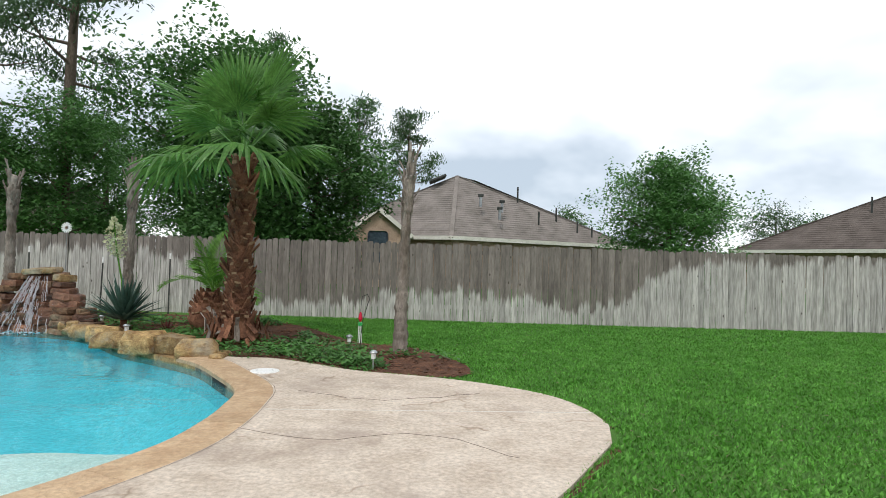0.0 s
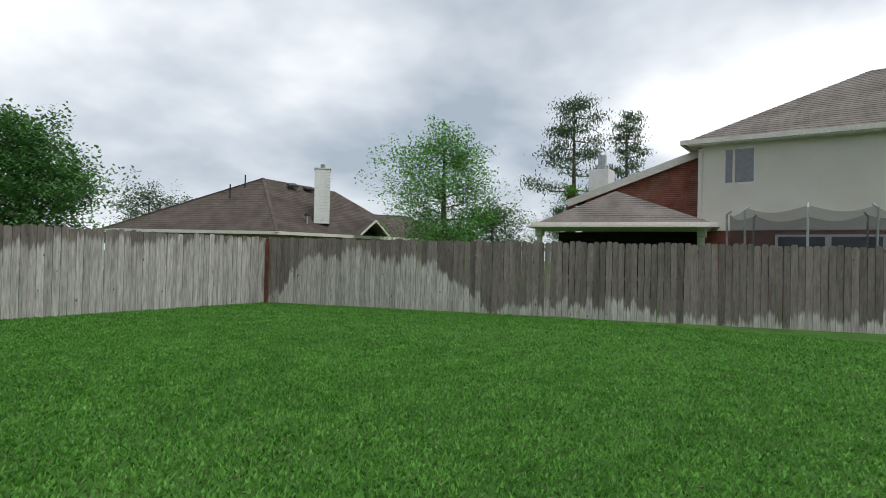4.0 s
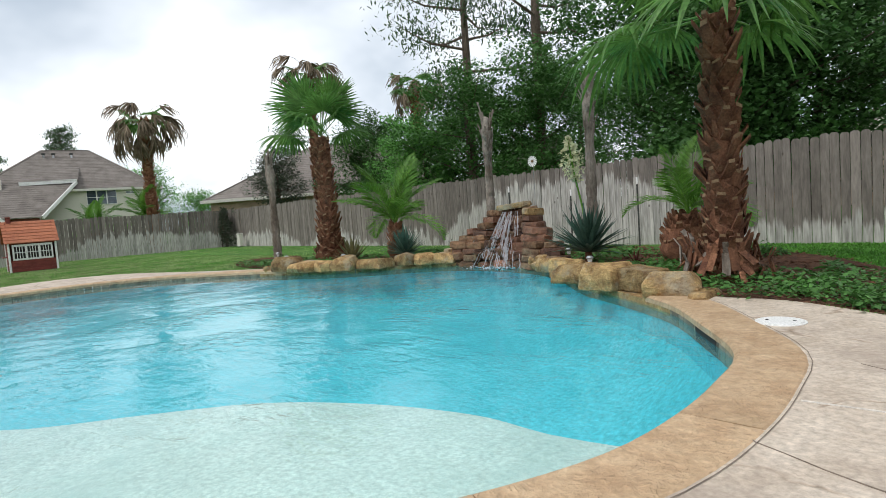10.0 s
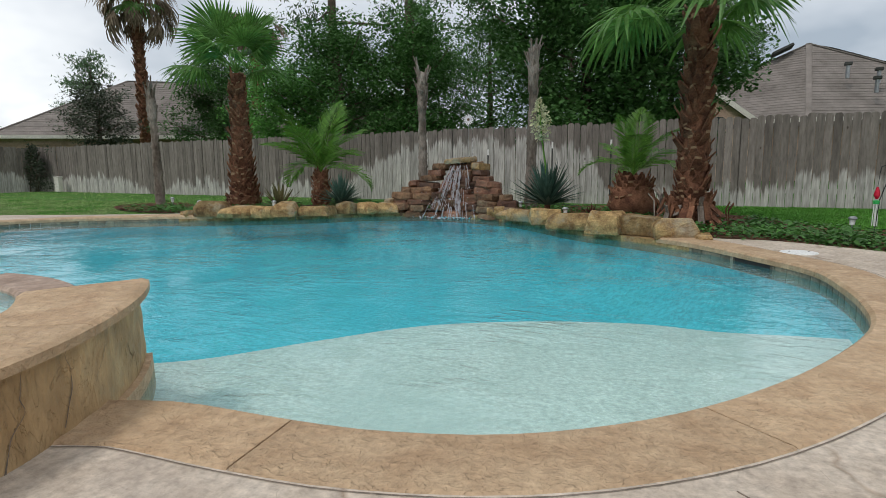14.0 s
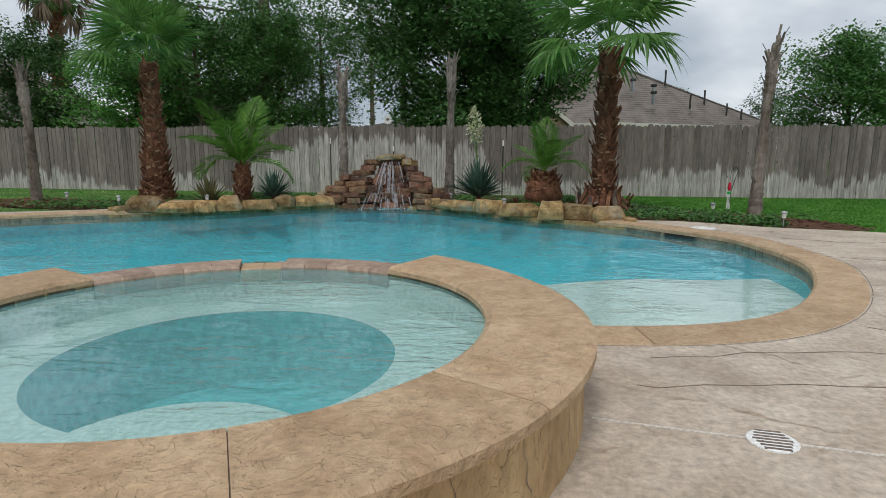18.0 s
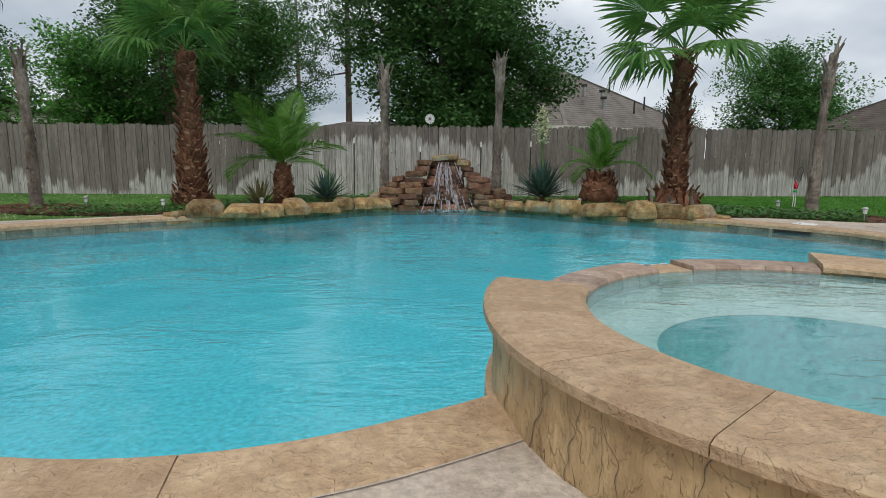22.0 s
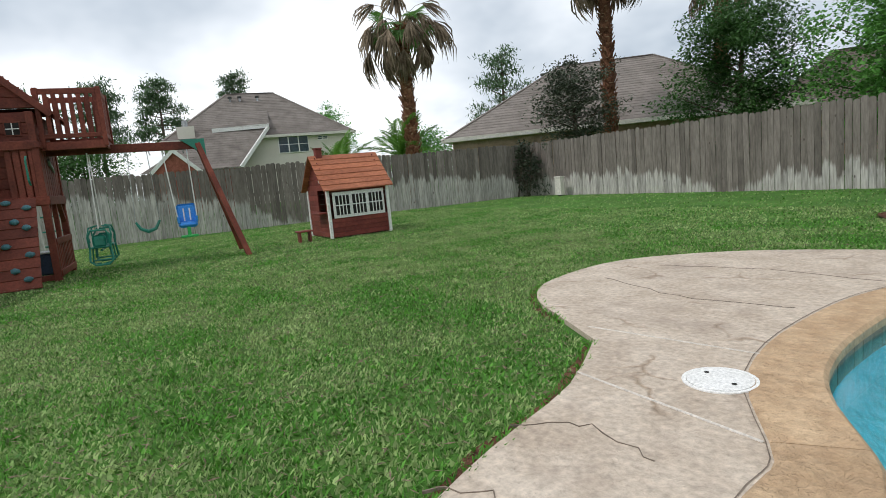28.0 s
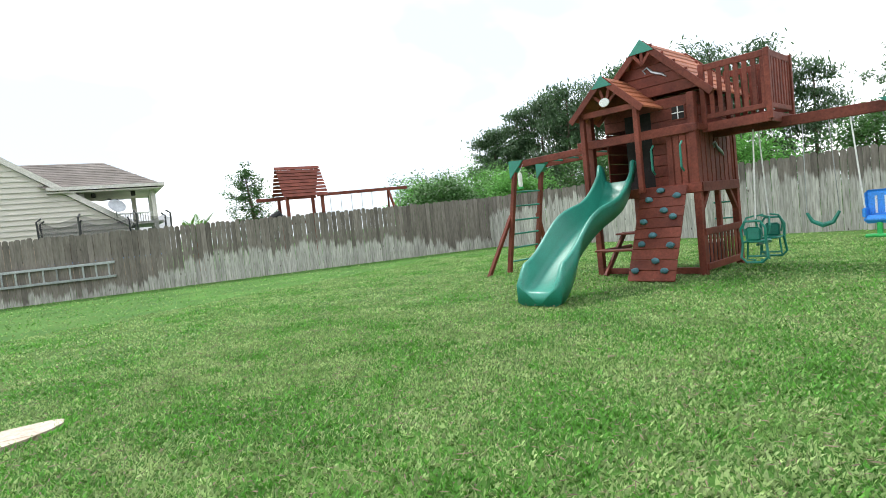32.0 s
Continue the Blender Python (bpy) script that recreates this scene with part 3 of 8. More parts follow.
def tube(bm, pts, radii, n=8, cap=True, jitter=0.0, rnd=None):
    """A round limb through pts."""
    rings = []
    pts = [Vector(p) for p in pts]
    for i, p in enumerate(pts):
        a = (pts[min(i + 1, len(pts) - 1)] - pts[max(i - 1, 0)]).normalized()
        s = a.cross(Vector((0.31, 0.95, 0.05))).normalized()
        u = a.cross(s)
        r = radii[i] if isinstance(radii, (list, tuple)) else radii
        rings.append([bm.verts.new(p + (s * math.cos(2 * math.pi * k / n) + u * math.sin(2 * math.pi * k / n)) * r * (1 + (rnd.uniform(-jitter, jitter) if rnd else 0))) for k in range(n)])
    for a, b in zip(rings, rings[1:]):
        for k in range(n):
            bm.faces.new((a[k], a[(k + 1) % n], b[(k + 1) % n], b[k]))
    if cap:
        bm.faces.new(rings[0][::-1])
        bm.faces.new(rings[-1])
    return bm


def lathe(bm, profile, n=16, at=(0, 0, 0)):
    rings = [[bm.verts.new((at[0] + r * math.cos(2 * math.pi * k / n), at[1] + r * math.sin(2 * math.pi * k / n), at[2] + z)) for k in range(n)] for r, z in profile]
    for a, b in zip(rings, rings[1:]):
        for k in range(n):
            bm.faces.new((a[k], a[(k + 1) % n], b[(k + 1) % n], b[k]))
    bm.faces.new(rings[0][::-1])
    bm.faces.new(rings[-1])
    return bm


def smooth_loop(pts, per=6, closed=True):
    """A rounded line through pts."""
    n, out = len(pts), []
    for i in range(n if closed else n - 1):
        p = [Vector((*pts[(i + k) % n if closed else min(max(i + k, 0), n - 1)], 0)) for k in (-1, 0, 1, 2)]
        for s in range(per):
            t = s / per
            out.append(0.5 * (2 * p[1] + (p[2] - p[0]) * t + (2 * p[0] - 5 * p[1] + 4 * p[2] - p[3]) * t * t + (3 * p[1] - p[0] - 3 * p[2] + p[3]) * t**3))
    if not closed:
        out.append(Vector((*pts[-1], 0)))
    return [(v.x, v.y) for v in out]


def inside(x, y, poly):
    hit, j = False, len(poly) - 1
    for i in range(len(poly)):
        (xi, yi), (xj, yj) = poly[i], poly[j]
        if (yi > y) != (yj > y) and x < (xj - xi) * (y - yi) / (yj - yi) + xi:
            hit = not hit
        j = i
    return hit


def inside_many(P, poly):
    """The same test for an array of places."""
    x, y = P[:, 0], P[:, 1]
    hit = np.zeros(len(P), bool)
    q = np.array(poly)
    for (xi, yi), (xj, yj) in zip(q, np.roll(q, 1, axis=0)):
        with np.errstate(divide="ignore", invalid="ignore"):
            hit ^= ((yi > y) != (yj > y)) & (x < (xj - xi) * (y - yi) / (yj - yi) + xi)
    return hit


def sheet(outer, holes, z):
    """A flat face with holes, filled."""
    bm = bmesh.new()
    edges = []
    for loop in [outer, *holes]:
        vs = [bm.verts.new((x, y, z)) for x, y in loop]
        edges += [bm.edges.new((vs[i], vs[(i + 1) % len(vs)])) for i in range(len(vs))]
    bmesh.ops.triangle_fill(bm, use_beauty=True, use_dissolve=False, edges=edges)
    for f in bm.faces:
        f.normal_update()
        if f.normal.z < 0:
            f.normal_flip()
    return bm


def offset_loop(loop, d):
    """The closed line moved outwards by d (inwards if negative); loop runs anticlockwise."""
    n, out = len(loop), []
    for i in range(n):
        a, b = Vector(loop[i - 1]), Vector(loop[(i + 1) % n])
        t = (b - a).normalized()
        out.append((loop[i][0] + t.y * d, loop[i][1] - t.x * d))
    return out


def leaf_scatter(pts, size, rnd, up=0.6, ratio=0.55):
    """Small pointed leaves, a diamond each."""
    n = len(pts)
    P = np.array(pts, float)
    a = np.array([rnd.uniform(0, 6.283) for _ in range(n)])
    tilt = np.array([rnd.uniform(-up, up) for _ in range(n)])
    s = np.array([size * rnd.uniform(0.6, 1.35) for _ in range(n)])
    d = np.c_[np.cos(a) * np.cos(tilt), np.sin(a) * np.cos(tilt), np.sin(tilt)] * s[:, None]
    roll = np.array([rnd.uniform(-0.7, 0.7) for _ in range(n)])
    w = np.c_[-np.sin(a), np.cos(a), roll] * (s * ratio * 0.5)[:, None]
    mid_ = P + d * 0.45
    return np.stack([P, mid_ - w, P + d, mid_ + w], 1).reshape(-1, 3)


def quads(name, V, mat, parent=None, label=""):
    n = len(V) // 4
    me = bpy.data.meshes.new(name)
    me.vertices.add(4 * n)
    me.vertices.foreach_set("co", np.asarray(V, np.float32).ravel())
    me.loops.add(4 * n)
    me.loops.foreach_set("vertex_index", np.arange(4 * n, dtype=np.int32))
    me.polygons.add(n)
    me.polygons.foreach_set("loop_start", np.arange(0, 4 * n, 4, dtype=np.int32))
    me.update(calc_edges=True)
    me.materials.append(mat)
    ob = new(name, me)
    if parent is not None:
        ob.parent = parent
    if label:
        ob["label"] = label
    return ob


# ---------------------------------------------------------------- the plan
SPA_C, SPA_IN, SPA_OUT, SPA_TOP = (-6.52, 0.28), 1.255, 1.69, 0.36
WATER_Z = -0.10
POOL_PTS = [(-2.03, 4.3), (-2.05, 4.9), (-2.15, 5.53), (-2.61, 6.24), (-3.15, 6.95), (-3.9, 7.55), (-4.7, 8.1), (-5.3, 8.7), (-5.8, 9.2), (-6.5, 9.7), (-7.4, 9.95),
            (-8.4, 9.95), (-9.2, 9.65), (-9.8, 9.1), (-10.4, 8.55), (-11.2, 8.15), (-12.2, 7.75), (-13.1, 7.2), (-14.07, 6.47), (-14.68, 5.35), (-14.76, 4.3),
            (-14.6, 3.42), (-14.15, 2.72), (-14.08, 2.3), (-13.93, 1.9), (-13.6, 1.63), (-13.2, 1.62), (-12.75, 1.76), (-12.3, 1.62), (-11.8, 1.25), (-11.4, 0.85),
            (-11.0, 0.46), (-10.55, 0.2), (-10.1, 0.03), (-9.6, -0.05), (-9.1, -0.01), (-8.6, 0.16), (-8.02, 0.5), (-7.79, 1.0), (-7.25, 1.54), (-6.52, 1.73), (-5.79, 1.54), (-5.36, 1.2),
            (-4.9, 1.33), (-4.4, 1.37), (-4.0, 1.43), (-3.55, 1.6), (-3.1, 1.95), (-2.7, 2.46), (-2.35, 3.08), (-2.1, 3.7)]
POOL = smooth_loop(POOL_PTS, 4)
COPE_W = 0.37


def cope_width(x):
    return COPE_W - 0.06 * min(max((-12.6 - x) / 0.8, 0), 1)

DECK_PTS = [(1.43, 4.5), (1.38, 5.0), (1.15, 5.55), (0.64, 6.0), (-0.06, 6.36), (-1.04, 6.66), (-1.6, 7.0), (-2.3, 7.38), (-3.2, 7.5), (-4.4, 8.6), (-6.0, 10.2), (-7.4, 10.7), (-8.8, 10.5),
            (-10.3, 9.4), (-12.0, 8.45), (-13.4, 7.75), (-14.8, 7.15), (-15.6, 6.95), (-16.6, 6.5), (-17.35, 5.6), (-17.3, 4.5), (-16.9, 3.9), (-16.3, 3.55)]
DECK_WEST = [(-15.8, 3.29), (-15.42, 2.65), (-15.2, 1.95), (-14.97, 1.4), (-14.65, 0.9), (-14.3, 0.3), (-14.2, -0.6), (-14.4, -1.3), (-15.0, -1.68), (-15.9, -1.74), (-16.8, -1.76), (-17.12, -1.98), (-16.85, -2.16), (-15.6, -2.5), (-14.6, -3.6), (-14.2, -8.0)]
DECK_EAST = [(-1.5, -8.0), (-1.2, -2.0), (-0.9, 0.6), (-0.3, 1.7), (0.2, 2.35), (0.66, 2.95), (1.0, 3.5), (1.3, 4.0)]
DECK = smooth_loop(DECK_PTS, 4, False) + smooth_loop(DECK_WEST, 3, False) + smooth_loop(DECK_EAST, 3, False)
NE, N1, N2, NW = (11.75, 13.1), (0.0, 13.05), (-9.0, 13.6), (-28.6, 15.1)
SW, S1 = (-33.6, -8.3), (-9.0, -24.0)
E1 = (19.5, -14.0)
YARD = [NE, N1, N2, NW, SW, S1, (8, -26), E1]

# ---------------------------------------------------------------- ground, lawn
BIG = [(-900, -900), (900, -900), (900, 900), (-900, 900)]
ground = part("ground", sheet(BIG, [DECK], -0.035), M_LAWN, None, turn=False)
tagged(ground, "level mown lawn of bright green grass", "lawn", kind="structure")

# ---------------------------------------------------------------- pool
pool_edge = offset_loop(POOL, 0.02)
def ring_wall(loop, z0, z1, flip=False):
    n = len(loop)
    vs = [(x, y, z0) for x, y in loop] + [(x, y, z1) for x, y in loop]
    fs = [(i, (i + 1) % n, n + (i + 1) % n, n + i) for i in range(n)]
    return vs, fs


pool = thing("swimming_pool", "freeform swimming pool with turquoise plaster and a pale sun shelf", "swimming pool")
v, f = ring_wall(POOL, -0.4, -0.19)
mesh_ob("pool_wall", v, f, M_PLASTER, pool)
# the sides curve in to a flat floor
bowl = [[(x, y, z) for x, y in offset_loop(POOL, -d)] for d, z in ((0.0, -0.4), (0.2, -0.62), (0.5, -0.82), (0.9, -0.96))]
k_ = len(POOL)
v = [q for ring in bowl for q in ring]
f = [(r_ * k_ + i, r_ * k_ + (i + 1) % k_, (r_ + 1) * k_ + (i + 1) % k_, (r_ + 1) * k_ + i) for r_ in range(3) for i in range(k_)]
mesh_ob("pool_cove", v, f, M_PLASTER, pool, smooth=True)
SHELF = smooth_loop([(-1.6, 4.5), (-2.9, 4.5), (-3.5, 4.5), (-4.3, 4.25), (-5.05, 3.8), (-5.6, 3.15), (-6.1, 2.5), (-6.75, 2.05), (-6.84, 1.75), (-6.14, 1.72), (-5.5, 1.35), (-5.2, 0.95), (-4.5, 0.8), (-3.0, 1.2), (-1.7, 2.5)], 5)
part("pool_floor", sheet([(-16, -1), (-1, -1), (-1, 11), (-16, 11)], [], -0.95), M_PLASTER, pool, turn=False)
bm = sheet(SHELF, [], -0.36)
got = bmesh.ops.extrude_face_region(bm, geom=bm.faces[:])
bmesh.ops.translate(bm, vec=(0, 0, -1.25), verts=[e for e in got["geom"] if isinstance(e, bmesh.types.BMVert)])
part("sun_shelf", bm, M_SHELF, pool, "pale plaster sun shelf under shallow water")
water = part("pool_water", sheet(POOL, [], WATER_Z), M_WATER, None, turn=False)
tagged(water, "rippled cloudy turquoise pool water", "water", kind="structure")

# waterline tiles, one by one
tiles = thing("waterline_tiles", "band of brown stone tiles at the pool's waterline", "tiles")
run, per = [], 0.0
n = len(POOL)
for i in range(n):
    a, b = Vector(POOL[i]), Vector(POOL[(i + 1) % n])
    run.append((per, a, b))
    per += (b - a).length


def along(d):
    d %= per
    for s, a, b in reversed(run):
        if d >= s:
            t = (b - a).normalized()
            return a + t * (d - s), t
    return run[0][1], (run[0][2] - run[0][1]).normalized()


tile0 = None
COUNT = int(per / 0.155)
for i in range(COUNT):
    p, t = along((i + 0.5) * per / COUNT)
    if (Vector(SPA_C) - p).length < SPA_OUT + 0.02:
        continue
    m = Matrix.LocRotScale((p.x, p.y, -0.12), Euler((0, 0, math.atan2(t.y, t.x))), None)
    if tile0 is None:
        tile0 = part("tile", slab(-0.075, 0.075, -0.03, 0.016, -0.075, 0.075, 0.004), M_TILE, tiles)
        tile0.matrix_basis = m
    else:
        again(tile0, m)

# coping: cast pieces with joints, following the pool but for the rocks and the spa
coping = thing("pool_coping", "tan cast-stone coping around the pool, cracked at the joints", "coping")
SKIM = (-2.45, 5.95)


def cope_piece(loop_i, loop_o, z0, z1, mat, parent, name="coping_stone", lip=0.0):
    """One curved slab between an inner and an outer line, its rim a little rounded."""
    k = len(loop_i)
    rows_ = []
    for fi, dz in ((0.0, -0.02), (0.06, 0.0), (0.94, 0.0), (1.0, -0.012)):
        rows_.append([(a[0] + (b[0] - a[0]) * fi, a[1] + (b[1] - a[1]) * fi, z1 + dz) for a, b in zip(loop_i, loop_o)])
    rows_ = [[(a[0], a[1], z0) for a in loop_i]] + rows_ + [[(b[0], b[1], z0) for b in loop_o]]
    vs = [q for r in rows_ for q in r]
    fs = [(r * k + j, r * k + j + 1, (r + 1) * k + j + 1, (r + 1) * k + j) for r in range(len(rows_) - 1) for j in range(k - 1)]
    fs += [tuple(r * k for r in range(len(rows_))), tuple(r * k + k - 1 for r in reversed(range(len(rows_))))]
    fs += [(5 * k + j, 5 * k + j + 1, j + 1, j) for j in range(k - 1)]
    bm = bmesh.new()
    bv = [bm.verts.new(q) for q in vs]
    for q in fs:
        bm.faces.new([bv[i] for i in q])
    return part(name, bm, mat, parent)


rnd = random.Random(4)
ROCKS_FROM, ROCKS_TO = (-3.25, 6.95), (-11.75, 7.95)
d, first = 0.0, True
while d < per - 0.05:
    size = rnd.uniform(1.0, 1.7)
    size = per - d if per - d < size + 0.9 else size
    k = max(4, int(size / 0.12))
    pts = [along(d + 0.003 + (size - 0.006) * j / (k - 1)) for j in range(k)]
    d += size
    mid_p = pts[k // 2][0]
    if (Vector(SPA_C) - mid_p).length < SPA_OUT - 0.15 or (mid_p.y > 7.0 and -11.8 < mid_p.x < -3.2):
        continue
    keep = [(p, t) for p, t in pts if (Vector(SPA_C) - p).length > SPA_OUT - 0.22]
    if len(keep) < 3:
        continue
    li = [(p.x - t.y * 0.025, p.y + t.x * 0.025) for p, t in keep]
    lo = [(p.x + t.y * cope_width(p.x), p.y - t.x * cope_width(p.x)) for p, t in keep]
    pale = -12.7 < mid_p.x < -11.4 and mid_p.y < 2
    cope_piece(li, lo, -0.06, 0.006 + rnd.uniform(-0.001, 0.001), M_COPE_PALE if pale else M_COPE, coping)
fill_i, fill_o = offset_loop(POOL, 0.02), offset_loop(POOL, 0.27)
n_ = len(POOL)
mesh_ob("joint_filler", [(x, y, 0.001) for x, y in fill_i] + [(x, y, 0.001) for x, y in fill_o], [(i, (i + 1) % n_, n_ + (i + 1) % n_, n_ + i) for i in range(n_)
        if (Vector(POOL[i]) - Vector(SPA_C)).length > SPA_OUT + 0.1 and not (POOL[i][1] > 6.9 and -11.9 < POOL[i][0] < -3.1)], M_FILL, coping)

# the deck: slabs round the pool, cut by joints
HOLE, cut = [], False
for x, y in offset_loop(POOL, 0.27):
    if (x - SPA_C[0]) ** 2 + (y - SPA_C[1]) ** 2 > 1.52 ** 2:
        HOLE.append((x, y))
    elif not cut:
        cut = True
        HOLE += [(SPA_C[0] + 1.5 * math.cos(radians(a)), SPA_C[1] + 1.5 * math.sin(radians(a))) for a in range(195, 376, 6)]
deck = part("deck", sheet(DECK, [HOLE], 0.0), M_DECK, None, turn=False)
tagged(deck, "pale stamped concrete pool deck with cracks and stains", "deck", kind="structure")
v, f = ring_wall(DECK, -0.12, 0.0)
mesh_ob("deck_edge", v, f, M_DECK, deck)
v, f = ring_wall(HOLE, -0.06, 0.0)
mesh_ob("deck_inner_edge", v, f, M_GROUT, deck)


def strip(name, pts, width, z, mat, parent, wob=0.0, seed=1):
    r = random.Random(seed)
    line = smooth_loop(pts, 6, False)
    line = [(x + r.uniform(-wob, wob), y + r.uniform(-wob, wob)) for x, y in line]
    vs, fs = [], []
    for i, (x, y) in enumerate(line):
        a, b = Vector(line[max(i - 1, 0)]), Vector(line[min(i + 1, len(line) - 1)])
        t = (b - a).normalized()
        w = width * (r.uniform(0.6, 1.2) if wob else 1.0) / 2
        vs += [(x + t.y * w, y - t.x * w, z), (x - t.y * w, y + t.x * w, z), (x + t.y * w, y - t.x * w, z - 0.012), (x - t.y * w, y + t.x * w, z - 0.012)]
    for i in range(len(line) - 1):
        k = 4 * i
        fs += [(k, k + 4, k + 5, k + 1), (k, k + 2, k + 6, k + 4), (k + 1, k + 5, k + 7, k + 3)]
    return mesh_ob(name, vs, fs, mat, parent)


for pts in ([(-1.64, 4.74), (1.4, 4.9)], [(-2.35, 2.35), (-1.4, -0.6)], [(-4.85, 0.05), (-3.3, -0.3), (-1.3, -0.9)], [(-9.9, -0.42), (-9.7, -4.5)], [(-13.93, 1.42), (-14.7, 0.95)],
            [(-14.5, 2.68), (-15.5, 2.8)], [(-14.93, 3.6), (-16.0, 3.48)], [(-11.35, 0.25), (-12.4, -3.5)]):
    strip("expansion_joint", pts, 0.014, 0.004, M_JOINT, deck)
for k, pts in enumerate(([(-1.75, 4.2), (-1.0, 3.9), (-0.2, 4.1), (0.5, 3.6)], [(-1.5, 5.5), (-0.6, 5.2), (0.4, 5.6)], [(-4.6, 0.4), (-3.4, 0.5), (-2.6, 0.2), (-1.6, 0.5)], [(-4.4, 0.8), (-3.2, 1.0), (-2.4, 0.7)],
                         [(-14.6, 1.6), (-14.9, 1.75), (-15.15, 1.6)], [(-13.9, 0.9), (-14.2, 0.6), (-14.3, 0.2)], [(-13.4, 1.1), (-13.0, 0.5), (-12.2, 0.2), (-11.9, -0.6)], [(-15.2, 4.6), (-16.0, 4.5), (-16.9, 4.8)],
                         [(-15.0, 5.6), (-15.9, 5.7), (-16.8, 5.5)], [(-10.8, -0.6), (-9.8, -1.2), (-8.9, -0.9), (-8.2, -1.6)], [(-14.7, 2.3), (-15.1, 2.35), (-15.3, 2.1)], [(-2.9, 1.5), (-2.2, 0.9), (-1.4, 1.3)])):
    strip("crack", pts, 0.005, 0.003, M_CRACK, deck, 0.025, k)
near_, far_ = offset_loop(POOL, COPE_W - 0.06), offset_loop(POOL, COPE_W)
step_ = [(Vector(b) - Vector(a)) / 0.06 for a, b in zip(near_, far_)]
outer = [tuple(Vector(a) + s * (cope_width(p_[0]) - COPE_W + 0.061)) for a, s, p_ in zip(near_, step_, POOL)]
outer2 = [tuple(Vector(a) + s * (cope_width(p_[0]) - COPE_W + 0.066)) for a, s, p_ in zip(near_, step_, POOL)]
n_ = len(outer)
mesh_ob("coping_joint", [(x, y, 0.003) for x, y in outer] + [(x, y, 0.003) for x, y in outer2], [(i, (i + 1) % n_, n_ + (i + 1) % n_, n_ + i) for i in range(n_) if (Vector(outer[i]) - Vector(SPA_C)).length > 1.62], M_CRACK, deck)

# bare soil and dead roots where the lawn meets the concrete
rs = random.Random(21)
for line_ in (DECK_PTS, DECK_WEST[:7], DECK_EAST[3:]):
    path = smooth_loop(line_, 10, False)
    v, f = [], []
    for i, (x, y) in enumerate(path):
        a, b = Vector(path[max(i - 1, 0)]), Vector(path[min(i + 1, len(path) - 1)])
        t = (b - a).normalized()
        w = 0.05 + 0.045 * noise.noise(Vector((x * 1.7, y * 1.7, 2.0))) + rs.uniform(-0.012, 0.012)
        w = max(w, 0.02)
        v += [(x + t.y * q, y - t.x * q, z) for q, z in ((0.004, -0.03), (w, -0.024), (w + 0.03, -0.045))]
    for i in range(len(path) - 1):
        for j in range(2):
            f.append((3 * i + j, 3 * i + 1 + j, 3 * i + 4 + j, 3 * i + 3 + j))
    mesh_ob("soil_edge", v, f, M_MULCH, ground)

# round covers, an oval drain grate
def skimmer_lid(x, y, turn):
    e = thing("deck_skimmer", "round white plastic skimmer lid set in the deck", "skimmer", pose(x, y, 0, 0, 0, turn), "skimmer lids")
    part("rim", lathe(bmesh.new(), [(0.17, -0.01), (0.17, 0.006), (0.155, 0.008), (0.15, 0.006), (0.15, -0.01)], 28), M_WHITE, e)
    part("cover", lathe(bmesh.new(), [(0.148, -0.01), (0.148, 0.009), (0.13, 0.012)], 28), M_WHITE, e)
    # finger holes are dark plugs, their shade painted
    for s in (-1, 1):
        part("finger_hole", lathe(bmesh.new(), [(0.012, 0.0), (0.012, 0.014)], 8, (s * 0.09, 0, 0)), M_SHADE, e)


skimmer_lid(-2.14, 6.47, 10)
skimmer_lid(-14.92, 3.14, -20)
e = thing("drain_grate", "oval white slotted drain grate in the deck", "drain", pose(-4.2, -0.09, 0.002, 0, 0, -10))
bm = lathe(bmesh.new(), [(0.092, -0.01), (0.092, 0.004), (0.085, 0.007)], 20)
part("plate", bm, M_WHITE, e)
for k in range(-3, 4):
    part("slot", slab(-0.07 + abs(k) * 0.008, 0.07 - abs(k) * 0.008, k * 0.024 - 0.006, k * 0.024 + 0.006, 0, 0.0085), M_CRACK, e)

sk_p, sk_t = min((along(q * 0.02) for q in range(int(per / 0.02))), key=lambda r_: (r_[0] - Vector((-2.62, 6.12))).length)
e = thing("skimmer_mouth", "dark skimmer slot below the coping at the waterline", "skimmer", Matrix.LocRotScale((sk_p.x, sk_p.y, -0.105), Euler((0, 0, math.atan2(sk_t.y, sk_t.x))), None))
# the slot's inner shade is a near-black slab
part("opening", slab(-0.24, 0.24, -0.02, 0.022, -0.07, 0.045), M_SHADE, e)
part("frame", slab(-0.27, 0.27, -0.02, 0.019, -0.08, 0.048), M_GROUT, e)

# ---------------------------------------------------------------- spa
spa = thing("spa", "round raised spa with a tan coping and a stained textured wall", "hot tub", pose(SPA_C[0], SPA_C[1], 0))
LOW = (61, 150)


def out_r(deg):
    """The drum's outer reach: it runs out into a corner at either end of the raised part."""
    deg %= 360
    if 30 < deg <= LOW[0]:
        return SPA_OUT + 0.1 * ((deg - 30) / 31) ** 1.6
    if LOW[1] <= deg < 178:
        return SPA_OUT + 0.05 * ((178 - deg) / 28) ** 1.6
    return SPA_OUT


def arc_pts(r, a0, a1, k):
    return [(r * math.cos(radians(a0 + (a1 - a0) * j / (k - 1))), r * math.sin(radians(a0 + (a1 - a0) * j / (k - 1)))) for j in range(k)]


# raised wall, a drum set in a little under its coping; lower and thinner towards the pool
bm = bmesh.new()
N = 360
cols = []


def wall_rough(a, z):
    return 0.012 * noise.noise(Vector((math.cos(a) * 6, math.sin(a) * 6, z * 3))) + 0.008 * noise.noise(Vector((math.cos(a) * 17, math.sin(a) * 17, z * 9)))


